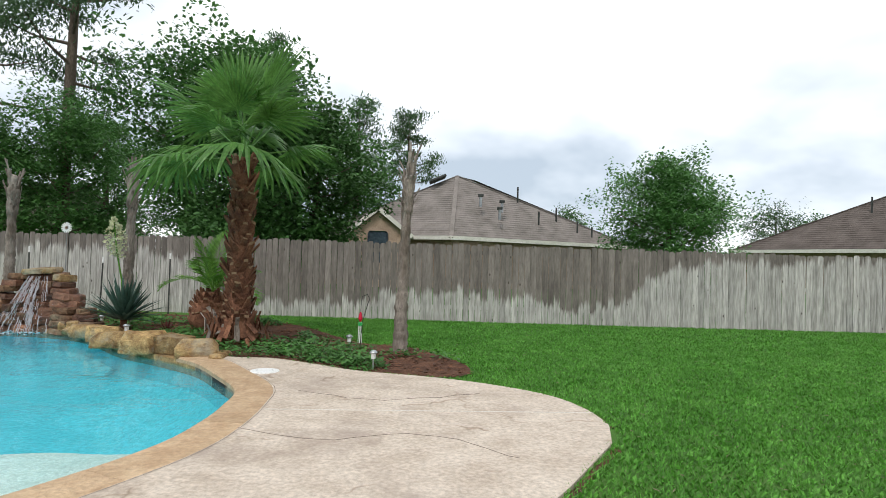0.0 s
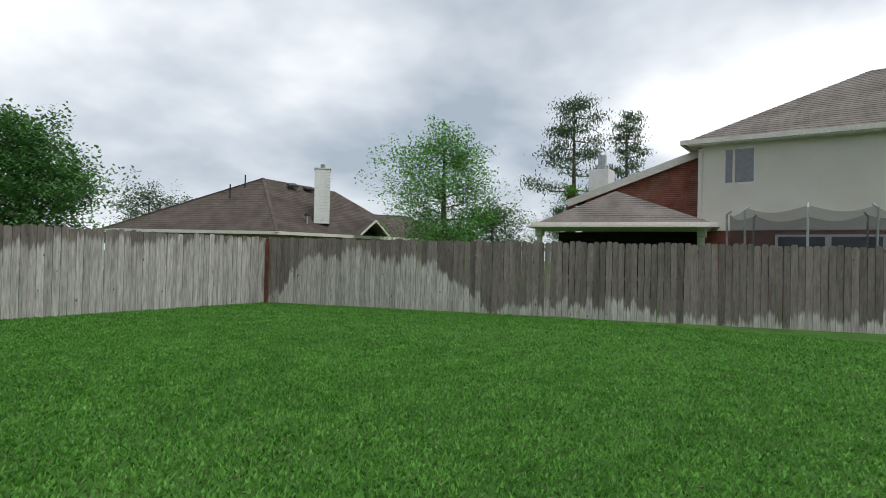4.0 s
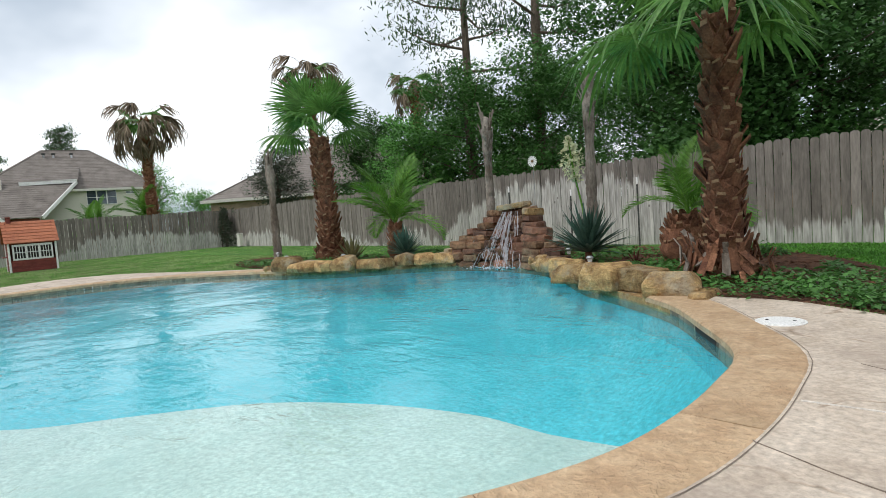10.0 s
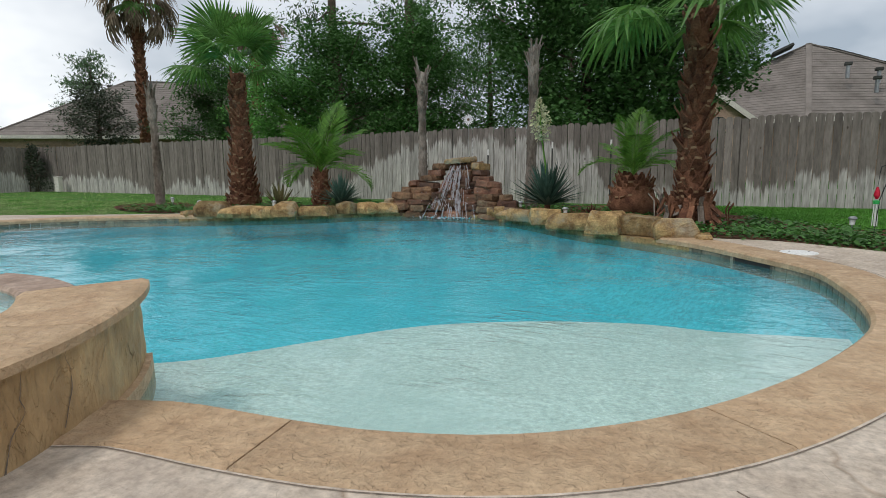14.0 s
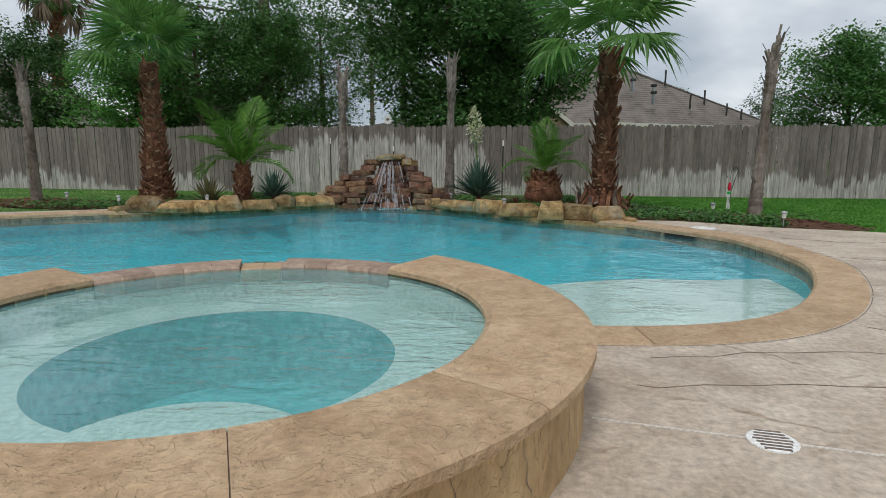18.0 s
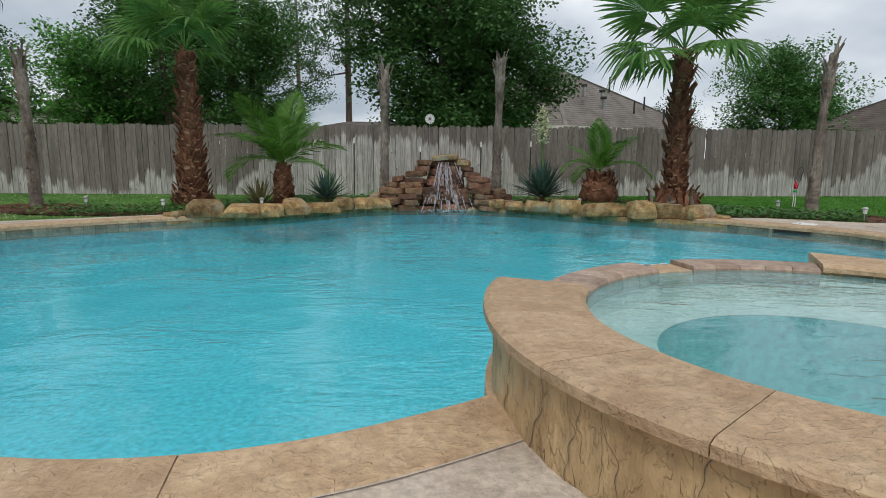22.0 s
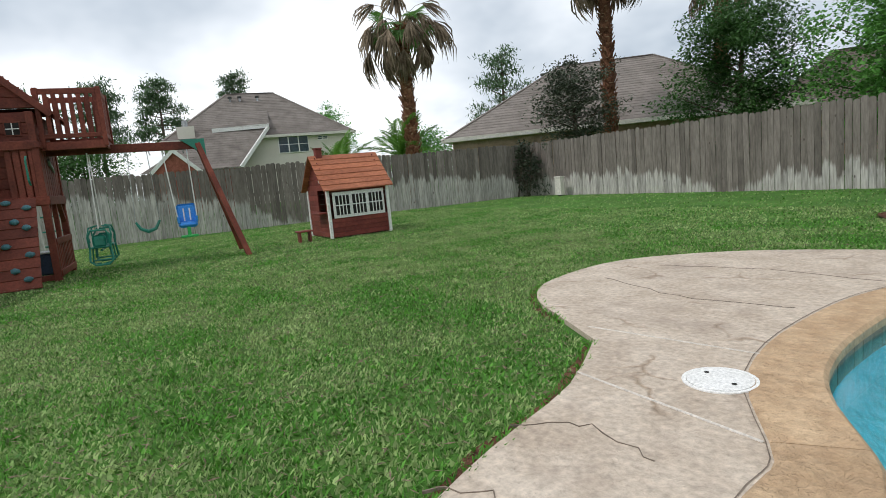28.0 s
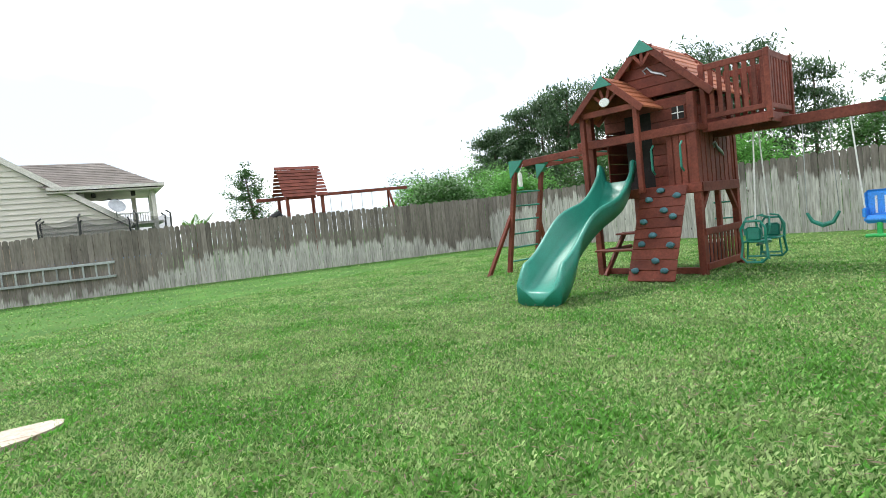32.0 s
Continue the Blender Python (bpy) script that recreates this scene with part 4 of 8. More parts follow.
for k in range(N):
    a = 2 * math.pi * k / N
    deg = math.degrees(a)
    low = LOW[0] < deg < LOW[1]
    top = 0.24 if low else SPA_TOP - 0.042
    r0 = out_r(deg) - 0.045 if not low else SPA_IN + 0.2
    ring = [bm.verts.new(((r0 + q) * math.cos(a), (r0 + q) * math.sin(a), z)) for q, z in ((0.02, -1.2), (0.0, -0.05))]
    for j in range(9):
        z = top * j / 8
        rough = wall_rough(a, z)
        ring.append(bm.verts.new(((r0 + rough) * math.cos(a), (r0 + rough) * math.sin(a), z)))
    ring += [bm.verts.new((SPA_IN * math.cos(a), SPA_IN * math.sin(a), z)) for z in (top, 0.02)]
    cols.append(ring)
for k in range(N):
    a, b = cols[k], cols[(k + 1) % N]
    for j in range(len(a) - 1):
        bm.faces.new((a[j], b[j], b[j + 1], a[j + 1]))
part("spa_wall", bm, M_SPAWALL, spa, "brown stained wall with a rough stamped texture")
# upright cracks between the moulded stones of the wall
rc = random.Random(77)
deg = 153.0
while deg < 415:
    v, k, phase, side = [], 18, rc.uniform(0, 9), rc.uniform(-4, 4)
    z0, z1 = (0.0, SPA_TOP - 0.045) if rc.random() < 0.6 else sorted((rc.uniform(0, 0.14), rc.uniform(0.2, SPA_TOP - 0.045)))
    for j in range(k + 1):
        q = j / k
        z = z0 + (z1 - z0) * q
        a = radians(deg + side * (q - 0.5) + 1.3 * noise.noise(Vector((phase, z * 14, 0))))
        half = radians(0.03 + 0.16 * abs(noise.noise(Vector((phase, z * 9, 4)))))
        for w in (-half, half):
            r = out_r(math.degrees(a)) - 0.045 + wall_rough(a + w, z) + 0.003
            v.append((r * math.cos(a + w), r * math.sin(a + w), z))
    mesh_ob("wall_crack", v, [(2 * j, 2 * j + 1, 2 * j + 3, 2 * j + 2) for j in range(k)], M_CRACK, spa)
    deg += rc.uniform(4.5, 12.0)
# bench, a round step at the near side, the well a little off the middle
WELL, WR = (-0.03, 0.08), 0.82
ring_o = arc_pts(SPA_IN + 0.004, 0, 355, 72)
ring_w = arc_pts(SPA_IN - 0.006, 0, 355, 72)
ring_i = [(WELL[0] + x, WELL[1] + y) for x, y in arc_pts(WR, 0, 355, 72)]
mesh_ob("spa_bench", [(x, y, 0.11) for x, y in ring_o] + [(x, y, 0.10) for x, y in ring_i] + [(x, y, 0.11) for x, y in ring_w] + [(x, y, 0.272) for x, y in ring_w],
        [(k, (k + 1) % 72, 72 + (k + 1) % 72, 72 + k) for k in range(72)] + [(144 + k, 144 + (k + 1) % 72, 216 + (k + 1) % 72, 216 + k) for k in range(72)], M_SHELF, spa, "pale plaster bench")
bm = lathe(bmesh.new(), [(WR, 0.098), (WR - 0.02, -0.36), (0.3, -0.38)], 64, (WELL[0], WELL[1], 0))
bm.faces.remove(next(f for f in bm.faces if len(f.verts) > 4 and f.calc_center_median().z > 0))
part("spa_well", bm, M_WELL, spa, "turquoise plaster well", turn=False)
part("entry_step", lathe(bmesh.new(), [(0.5, -0.3), (0.5, 0.112), (0.47, 0.13), (0.2, 0.132)], 40, (0.24, -0.95, 0)), M_SHELF, spa, "pale rounded entry step")
part("drain_cover", lathe(bmesh.new(), [(0.09, -0.38), (0.085, -0.36), (0.03, -0.355)], 20, (0.34, -0.32, 0)), M_WHITE, spa, "white round drain cover")
mesh_ob("spa_water", [(q[0], q[1], 0.298) for q in arc_pts(SPA_IN + 0.005, 0, 355, 72)] + [(0, 0, 0.298)], [(k, (k + 1) % 72, 72) for k in range(72)], M_SPAWATER, spa)
# coping, its joints where the slabs meet
angles = [LOW[1] - 360, -185, -163, -143, -127, -95, -64, -33, 1.2, 30.5, LOW[0]]
for a0, a1 in zip(angles, angles[1:]):
    k = max(5, int((a1 - a0) / 3))
    cope_piece(arc_pts(SPA_IN - 0.03, a0 + 0.07, a1 - 0.07, k), [(out_r(d_) / SPA_OUT * x, out_r(d_) / SPA_OUT * y) for (x, y), d_ in zip(arc_pts(SPA_OUT, a0 + 0.07, a1 - 0.07, k), np.linspace(a0 + 0.07, a1 - 0.07, k))], SPA_TOP - 0.046, SPA_TOP, M_COPE, spa, "spa_coping_stone")
k_ = 90
bed = np.radians(np.linspace(LOW[1] - 359, LOW[0] - 1, k_))
mesh_ob("joint_filler", [(r * math.cos(a), r * math.sin(a), SPA_TOP - 0.005) for a in bed for r in (SPA_IN + 0.01, out_r(math.degrees(a)) - 0.05)], [(2 * i, 2 * i + 1, 2 * i + 3, 2 * i + 2) for i in range(k_ - 1)], M_FILL, spa)
# spillway: small bricks either side of a lower notch
for a0, a1, kk, zt in ((LOW[0] + 0.3, 97.5, 5, 0.33), (97.7, 109.8, 2, 0.302), (110, LOW[1] - 0.3, 5, 0.33)):
    for j in range(kk):
        b0, b1 = a0 + (a1 - a0) * j / kk + 0.06, a0 + (a1 - a0) * (j + 1) / kk - 0.06
        cope_piece(arc_pts(SPA_IN - 0.02, b0, b1, 4), arc_pts(SPA_IN + 0.24, b0, b1, 4), 0.22, zt, M_BRICKCOPE if zt > 0.31 else M_COPE, spa, "spillway_brick")
# plinth at the pool's waterline
bm = bmesh.new()
prev = None
for d_ in list(range(0, 61, 3)) + [61.2, 66] + list(range(69, 150, 3)) + [147.5, 150] + list(range(153, 202, 3)):
    rr = (out_r(d_) if not LOW[0] < d_ < LOW[1] else SPA_IN + 0.26) - 0.05
    cur = [bm.verts.new(((rr + q) * math.cos(radians(d_)), (rr + q) * math.sin(radians(d_)), z)) for q, z in ((-0.02, -0.03), (0.035, -0.035), (0.04, -0.2))]
    if prev:
        for j in range(2):
            bm.faces.new((prev[j], cur[j], cur[j + 1], prev[j + 1]))
    prev = cur
part("plinth", bm, M_COPE, spa, "tan ledge at the waterline")
# water arching from the notch into the pool
vs, fs = [], []
rs = random.Random(31)
for j in range(13):
    q = j / 12
    for i in range(9):
        a = radians(99 + 9.5 * i / 8)
        rr = SPA_IN + 0.2 + 0.42 * q
        vs.append((rr * math.cos(a), rr * math.sin(a), 0.308 - 0.40 * q * q + rs.uniform(-0.006, 0.006)))
for j in range(12):
    for i in range(8):
        if rs.random() < 0.86 - 0.3 * j / 12:
            fs.append((9 * j + i, 9 * j + i + 1, 9 * j + i + 10, 9 * j + i + 9))
mesh_ob("spill_sheet", vs, fs, M_SPLASH, spa, "thin sheet of falling water")
foam = [(rr * math.cos(a), rr * math.sin(a), WATER_Z + 0.008 + abs(rs.gauss(0, 0.01))) for rr, a in [(SPA_IN + 0.66 + abs(rs.gauss(0, 0.16)), radians(103.7 + rs.gauss(0, 4.5))) for _ in range(260)]]
quads("foam", leaf_scatter(foam, 0.035, rs, 0.3, 0.9), M_SPLASH, spa, "foam where the water falls")["kind"] = "stuff"
# inner tile band
t0 = None
for k in range(48):
    a = 2 * math.pi * k / 48
    m = Matrix.LocRotScale(((SPA_IN + 0.008) * math.cos(a), (SPA_IN + 0.008) * math.sin(a), 0.3), Euler((0, 0, a + math.pi / 2)), None)
    if t0 is None:
        t0 = part("spa_tile", slab(-0.078, 0.078, -0.012, 0.012, -0.03, 0.035, 0.003), M_TILE, spa)
        t0.matrix_basis = m
    elif not (LOW[0] - 2 < math.degrees(a) < LOW[1] + 2):
        again(t0, m)

# ---------------------------------------------------------------- fences
def picket_mesh(name, h, w, mat, lean):
    """A dog-eared board."""
    e = 0.03
    prof = [(-w / 2, 0), (w / 2, 0), (w / 2, h - e * 1.2), (w / 2 - e, h), (-w / 2 + e, h), (-w / 2, h - e * 1.2)]
    prof = [(x + lean * z / h, z) for x, z in prof]
    k = len(prof)
    vs = [(x, -0.008, z) for x, z in prof] + [(x, 0.008, z) for x, z in prof]
    fs = [tuple(range(k)), tuple(range(2 * k - 1, k - 1, -1))] + [(j, j + k, (j + 1) % k + k, (j + 1) % k) for j in range(k)]
    me = bpy.data.meshes.new(name)
    me.from_pydata(vs, [], fs)
    me.materials.append(mat)
    return me


def fence(name, label, pts, mat, side, height=1.84, seed=1):
    """Boards side by side along a line, with rails and posts behind them; side: +1 puts the rails left of the way from the first point."""
    r = random.Random(seed)
    f = thing(name, label, "fence", kind="structure")
    meshes = [picket_mesh("picket", height + dz, w, mat, ln) for dz in (-0.022, 0.0, 0.018) for w, ln in ((0.134, 0.0), (0.136, 0.004), (0.132, -0.004))]
    for a, b in zip(pts, pts[1:]):
        a, b = Vector(a), Vector(b)
        t = (b - a).normalized()
        nrm = Vector((-t.y, t.x)) * side
        count = int((b - a).length / 0.143)
        turn = math.atan2(t.y, t.x)
        for k in range(count):
            p = a + t * ((k + 0.5) * (b - a).length / count)
            o = bpy.data.objects.new("picket", r.choice(meshes))
            scene.collection.objects.link(o)
            o.parent = f
            off = r.uniform(-0.006, 0.006)
            o.matrix_basis = Matrix.LocRotScale((p.x + nrm.x * off, p.y + nrm.y * off, -0.05 + r.uniform(-0.008, 0.008)), Euler((r.uniform(-0.004, 0.004), r.uniform(-0.004, 0.004), turn)), None)
        for z in (0.3, 0.95, 1.6):
            bm = bmesh.new()
            q = nrm * 0.035
            beam(bm, (a.x + q.x, a.y + q.y, z), (b.x + q.x, b.y + q.y, z), 0.04, 0.09)
            part("rail", bm, mat, f)
        for k in range(int((b - a).length / 2.4) + 1):
            p = a + t * min(k * 2.4, (b - a).length - 0.05) + nrm * 0.1
            part("post", slab(p.x - 0.045, p.x + 0.045, p.y - 0.045, p.y + 0.045, -0.05, 1.75), mat, f)
    return f


fence("fence_back", "weathered grey wooden picket fence with a pale washed band along its foot", [NE, N1, N2, NW], M_FENCE_N, -1, seed=2)
fence("fence_west", "weathered grey wooden picket fence, dark above and pale below", [NW, SW], M_FENCE_W, -1, seed=3)
fence("fence_south", "weathered grey wooden picket fence behind the side lawn", [SW, S1], M_FENCE_S, -1, seed=4)
fence("fence_east", "weathered grey wooden picket fence with dark stains above a pale foot", [E1, NE], M_FENCE_E, -1, seed=5)
part("corner_post", slab(-0.035, 0.035, -0.035, 0.035, -0.05, 1.76, 0.005, pose(NE[0] - 0.06, NE[1] - 0.08, 0, 0, 0, 20)), M_RUST, None)
tagged(bpy.data.objects["corner_post"], "rust-red wooden post in the fence corner", "post")


# ---------------------------------------------------------------- planting bed
BED = smooth_loop([(-3.0, 7.45), (-2.2, 7.35), (-1.5, 6.95), (-0.9, 6.65), (0.0, 6.45), (0.35, 6.75), (0.3, 7.4), (-0.1, 8.2), (-0.5, 8.75), (-1.3, 9.1), (-1.9, 9.9), (-3.0, 11.4), (-5.0, 12.5), (-8.5, 12.9),
                   (-10.5, 11.9), (-12.2, 10.6), (-14.0, 10.1), (-15.5, 10.7), (-16.4, 10.2), (-16.2, 9.4), (-15.0, 8.6), (-13.4, 8.25), (-12.0, 8.35), (-10.3, 9.3), (-8.8, 10.4), (-7.4, 10.6), (-6.0, 10.1), (-4.4, 8.5)], 5)
bed = part("mulch_bed", sheet(BED, [], -0.012), M_MULCH, None, turn=False)
tagged(bed, "dark shredded-bark mulch bed behind the pool", "mulch bed", kind="structure")
rnd = random.Random(11)


def bed_points(count, box_, extra=None):
    out = []
    while len(out) < count:
        x, y = rnd.uniform(box_[0], box_[1]), rnd.uniform(box_[2], box_[3])
        if inside(x, y, BED) and (extra is None or extra(x, y)):
            out.append((x, y, 0.0))
    return out


chips = []
for x, y, z in bed_points(9000, (-16.5, 0.5, 6.4, 13)):
    chips.append((x, y, rnd.uniform(-0.01, 0.015)))
ob = quads("bark_chips", leaf_scatter(chips, 0.07, rnd, 0.35, 0.3), M_MULCH)
tagged(ob, "loose shredded bark chips over the bed", "mulch", kind="stuff")
ivy = []
def ivy_here(x, y):
    v = noise.noise(Vector((x * 0.7, y * 0.7, 3.0)))
    near_front = min((x - a) ** 2 + (y - b) ** 2 for a, b in DECK[::3]) < 2.2
    return (near_front and v > -0.25) or v > 0.28
for x, y, z in bed_points(7000, (-16.5, 0.5, 6.4, 12), ivy_here):
    if (x + 0.3) ** 2 + (y - 7.0) ** 2 < 0.5:
        continue
    ivy += [(x + rnd.gauss(0, 0.03), y + rnd.gauss(0, 0.03), rnd.uniform(0.0, 0.11)) for _ in range(2)]
ob = quads("ground_cover", leaf_scatter(ivy, 0.06, rnd, 0.5, 0.7), M_IVY)
tagged(ob, "low ground cover of small dark green leaves", "ground cover", kind="stuff")


# ---------------------------------------------------------------- boulders
def boulder(seed, w, d, h, mat, name="boulder", blocky=0.5):
    """A broken block: the hull of a few corners, its edges worn, its faces uneven."""
    r = random.Random(seed * 7 + 1)
    bm = bmesh.new()
    for sx in (-1, 1):
        for sy in (-1, 1):
            for z in (0.0, 0.55, 1.0):
                k = 1.0 if z < 0.9 else blocky
                bm.verts.new((sx * k * r.uniform(0.82, 1.04), sy * k * r.uniform(0.8, 1.04), z * r.uniform(0.66, 1.06) if z else 0.0))
    bm.verts.new((r.choice((-1, 1)) * 1.02, r.uniform(-0.3, 0.3), r.uniform(0.2, 0.6)))
    bm.verts.new((r.uniform(-0.4, 0.4), -1.04, r.uniform(0.3, 0.6)))
    got = bmesh.ops.convex_hull(bm, input=bm.verts[:])
    bmesh.ops.delete(bm, geom=list({v for v in got["geom_interior"] if isinstance(v, bmesh.types.BMVert)}), context="VERTS")
    for v in bm.verts:
        v.co = Vector((v.co.x * w / 2, v.co.y * d / 2, v.co.z * h))
    bmesh.ops.bevel(bm, geom=bm.edges[:], offset=0.014 * min(1, w / 0.5), segments=1, profile=0.55, affect="EDGES", clamp_overlap=True)
    bmesh.ops.triangulate(bm, faces=bm.faces[:])
    bmesh.ops.subdivide_edges(bm, edges=[q for q in bm.edges if q.calc_length() > 0.09], cuts=2)
    bmesh.ops.triangulate(bm, faces=bm.faces[:])
    o = Vector((seed * 3.7, seed * 1.9, seed * 0.7))
    for v in bm.verts:
        q = v.co * 4 + o
        s = 1 + 0.03 * noise.noise(q) + 0.035 * noise.noise(q * 3)
        v.co = Vector((v.co.x * s, v.co.y * s, v.co.z * (1 + 0.06 * noise.noise(q * 1.4))))
    return part(name, bm, mat, None)


ROCKS = [(-12.09, 7.99, 0.34, 0.19), (-11.68, 8.1, 0.6, 0.42), (-11.09, 8.14, 0.64, 0.29), (-10.62, 8.3, 0.4, 0.3), (-10.28, 8.55, 0.5, 0.32), (-9.85, 8.95, 0.64, 0.31), (-9.48, 9.45, 0.44, 0.34),
         (-9.12, 9.65, 0.44, 0.29), (-8.82, 9.98, 0.5, 0.3), (-6.45, 9.75, 0.36, 0.32), (-6.12, 9.4, 0.4, 0.22), (-5.72, 9.08, 0.52, 0.3), (-5.28, 8.68, 0.58, 0.36), (-4.75, 8.15, 0.84, 0.31),
         (-4.22, 7.78, 0.5, 0.47), (-3.78, 7.75, 0.56, 0.36), (-3.36, 7.5, 0.6, 0.34), (-3.02, 7.42, 0.2, 0.14)]
for k, (x, y, w, h) in enumerate(ROCKS):
    b = boulder(k + 1, w * (0.92 + 0.1 * (k % 2)), 0.4 + 0.08 * (k % 3), h * (0.7 + 0.12 * (k % 3 == 1)), M_STONE, blocky=(0.9, 0.7, 0.82)[k % 3])
    b.matrix_basis = pose(x, y, -0.03, 0, 0, (k * 37) % 50 - 25)
    tagged(b, "rough golden-brown sandstone boulder at the pool's edge" if w > 0.25 else "small reddish stone beside the deck", "boulder", "boulders along the pool")
# ledge of mortar under the boulders
line = [(x, y) for x, y in POOL if y > 6.85 and -12.3 < x < -3.0]
v, f = [], []
for i, (x, y) in enumerate(line):
    a, b = Vector(line[max(i - 1, 0)]), Vector(line[min(i + 1, len(line) - 1)])
    t = (b - a).normalized()
    for q, z in ((-0.02, -0.12), (-0.02, -0.035), (0.62, -0.02), (0.62, -0.2)):
        v.append((x + t.y * q, y - t.x * q, z))
for i in range(len(line) - 1):
    for j in range(3):
        f.append((4 * i + j, 4 * i + j + 1, 4 * i + 5 + j, 4 * i + 4 + j))
ob = mesh_ob("rock_ledge", v, f, M_STONE)
tagged(ob, "mortared stone ledge under the boulders", "ledge", kind="structure")

# ---------------------------------------------------------------- waterfall
fall = thing("rock_waterfall", "stacked red-brown ledgestone waterfall running into the pool", "waterfall", pose(-7.42, 10.3, 0))


def ledge_stone(seed, w, d, h):
    """A flat broken slab."""
    bm = bmesh.new()
    r = random.Random(seed)
    k = 7
    base = [(math.copysign(abs(math.cos(2 * math.pi * j / k)) ** 0.7, math.cos(2 * math.pi * j / k)) * w / 2 * r.uniform(0.8, 1.1), math.copysign(abs(math.sin(2 * math.pi * j / k)) ** 0.7, math.sin(2 * math.pi * j / k)) * d / 2 * r.uniform(0.8, 1.1)) for j in range(k)]
    rings = []
    for s, z in ((0.96, 0), (1.03, h * 0.2), (1.0, h * 0.78), (0.93, h)):
        rings.append([bm.verts.new((x * s * r.uniform(0.96, 1.04), y * s * r.uniform(0.96, 1.04), z + r.uniform(-0.008, 0.008))) for x, y in base])
    for a, b in zip(rings, rings[1:]):
        for j in range(k):
            bm.faces.new((a[j], a[(j + 1) % k], b[(j + 1) % k], b[j]))
    bm.faces.new(rings[0][::-1])
    bm.faces.new(rings[-1])
    return bm


r = random.Random(8)
ROWS, RISE = 9, 0.112
Z_CAP = -0.1 + ROWS * RISE


def face(zq):
    """How far forward the bed of the stream lies at a height."""
    q = min(max((zq + 0.1) / (ROWS * RISE), 0), 1)
    return -0.56 + 0.52 * q ** 1.1


for row in range(ROWS):
    z = -0.1 + row * RISE
    q = row / (ROWS - 1)
    yf = face(z)
    half = 0.52 - 0.33 * q
    # the stepped bed under the water
    for j in range(3 if row < 6 else 2):
        n_ = 3 if row < 6 else 2
        x = -half + (j + 0.5) * 2 * half / n_
        o = part("bed_stone", ledge_stone(row * 7 + j + 300, 2.1 * half / n_ + 0.14, 0.6, RISE * 1.3), M_REDSTONE, fall)
        o.matrix_basis = pose(x + r.uniform(-0.04, 0.04), yf + 0.32 + r.uniform(-0.08, 0.05), z - 0.02 + r.uniform(-0.03, 0.03), r.uniform(-9, 9), r.uniform(-7, 7), r.uniform(-25, 25))
    # shoulders: flat slabs that step down to either side
    for side in (-1, 1):
        reach = (1.5 if side < 0 else 1.12) * (1 - q) ** 1.05 + 0.34
        x = half + 0.1
        first = True
        while x < reach:
            w = min(r.uniform(0.32, 0.56), max(reach - x + 0.14, 0.26))
            lean = 0.1 * x if side < 0 else -0.2 * x
            o = part("ledge_stone", ledge_stone(row * 17 + int(x * 40) + side + 50, w * 1.08, r.uniform(0.36, 0.52), RISE * r.uniform(0.9, 1.2)), r.choice((M_LEDGE, M_LEDGE, M_LEDGE, M_REDSTONE, M_REDSTONE, M_STONE)), fall)
            o.matrix_basis = pose(side * (x + w / 2), yf + 0.16 + lean + (0.0 if first else 0.06) + r.uniform(-0.05, 0.04), z + r.uniform(-0.012, 0.012), r.uniform(-5, 5), side * r.uniform(-3, 7), r.uniform(-22, 22))
            x += w * 0.92
            first = False
z = Z_CAP
o = part("cap_stone", ledge_stone(5, 0.62, 0.5, 0.1), M_STONE, fall, "pale flat cap stone")
o.matrix_basis = pose(0.0, 0.08, z + 0.03, 3, -4, 10)
for k, (x, y, w) in enumerate(((0.34, 0.1, 0.28), (-0.36, 0.12, 0.32), (0.2, 0.2, 0.3), (-0.16, 0.22, 0.26))):
    o = part("top_stone", ledge_stone(40 + k, w, 0.3, 0.09), M_LEDGE, fall)
    o.matrix_basis = pose(x, y, z - 0.05 - 0.03 * (k % 2), 4, 5 * (k - 1), 40 * k)
# the stream: broken threads and drops down the face of the bed
for k in range(95):
    x = r.gauss(0, 0.09)
    top = r.uniform(0.05, z - 0.02) if k > 12 else z - 0.02
    ln = r.uniform(0.08, 0.4) if k > 12 else r.uniform(0.4, 0.85)
    w = r.uniform(0.003, 0.011)
    bm = bmesh.new()
    prev = None
    n_ = max(4, int(ln / 0.035))
    for s in range(n_ + 1):
        zq = max(top - ln * s / n_, -0.1)
        xx = x * (1 + 1.7 * (1 - zq / z)) + r.uniform(-0.004, 0.004)
        y = face(zq) - 0.04 - 0.02 * abs(math.sin(zq * 21 + k))
        ww = w * r.uniform(0.4, 1.5)
        cur = [bm.verts.new((xx - ww, y, zq)), bm.verts.new((xx, y - 0.012, zq)), bm.verts.new((xx + ww, y, zq))]
        if prev:
            for j in range(2):
                bm.faces.new((prev[j], prev[j + 1], cur[j + 1], cur[j]))
        prev = cur
    part("water_thread", bm, M_SPLASH, fall, "white falling water")
foam = [(r.gauss(0, 0.3), -0.62 + r.gauss(0, 0.09), WATER_Z + abs(r.gauss(0, 0.025)) + 0.008) for _ in range(300)]
drops = [(r.gauss(0, 0.32), -0.45 + r.gauss(0, 0.07), r.uniform(-0.05, 0.5)) for _ in range(240)]
foam_ = quads("foam", np.vstack([leaf_scatter(foam, 0.035, r, 0.4, 0.9), leaf_scatter(drops, 0.022, r, 1.3, 0.8)]), M_SPLASH, fall, "foam and spray")
foam_["kind"] = "stuff"


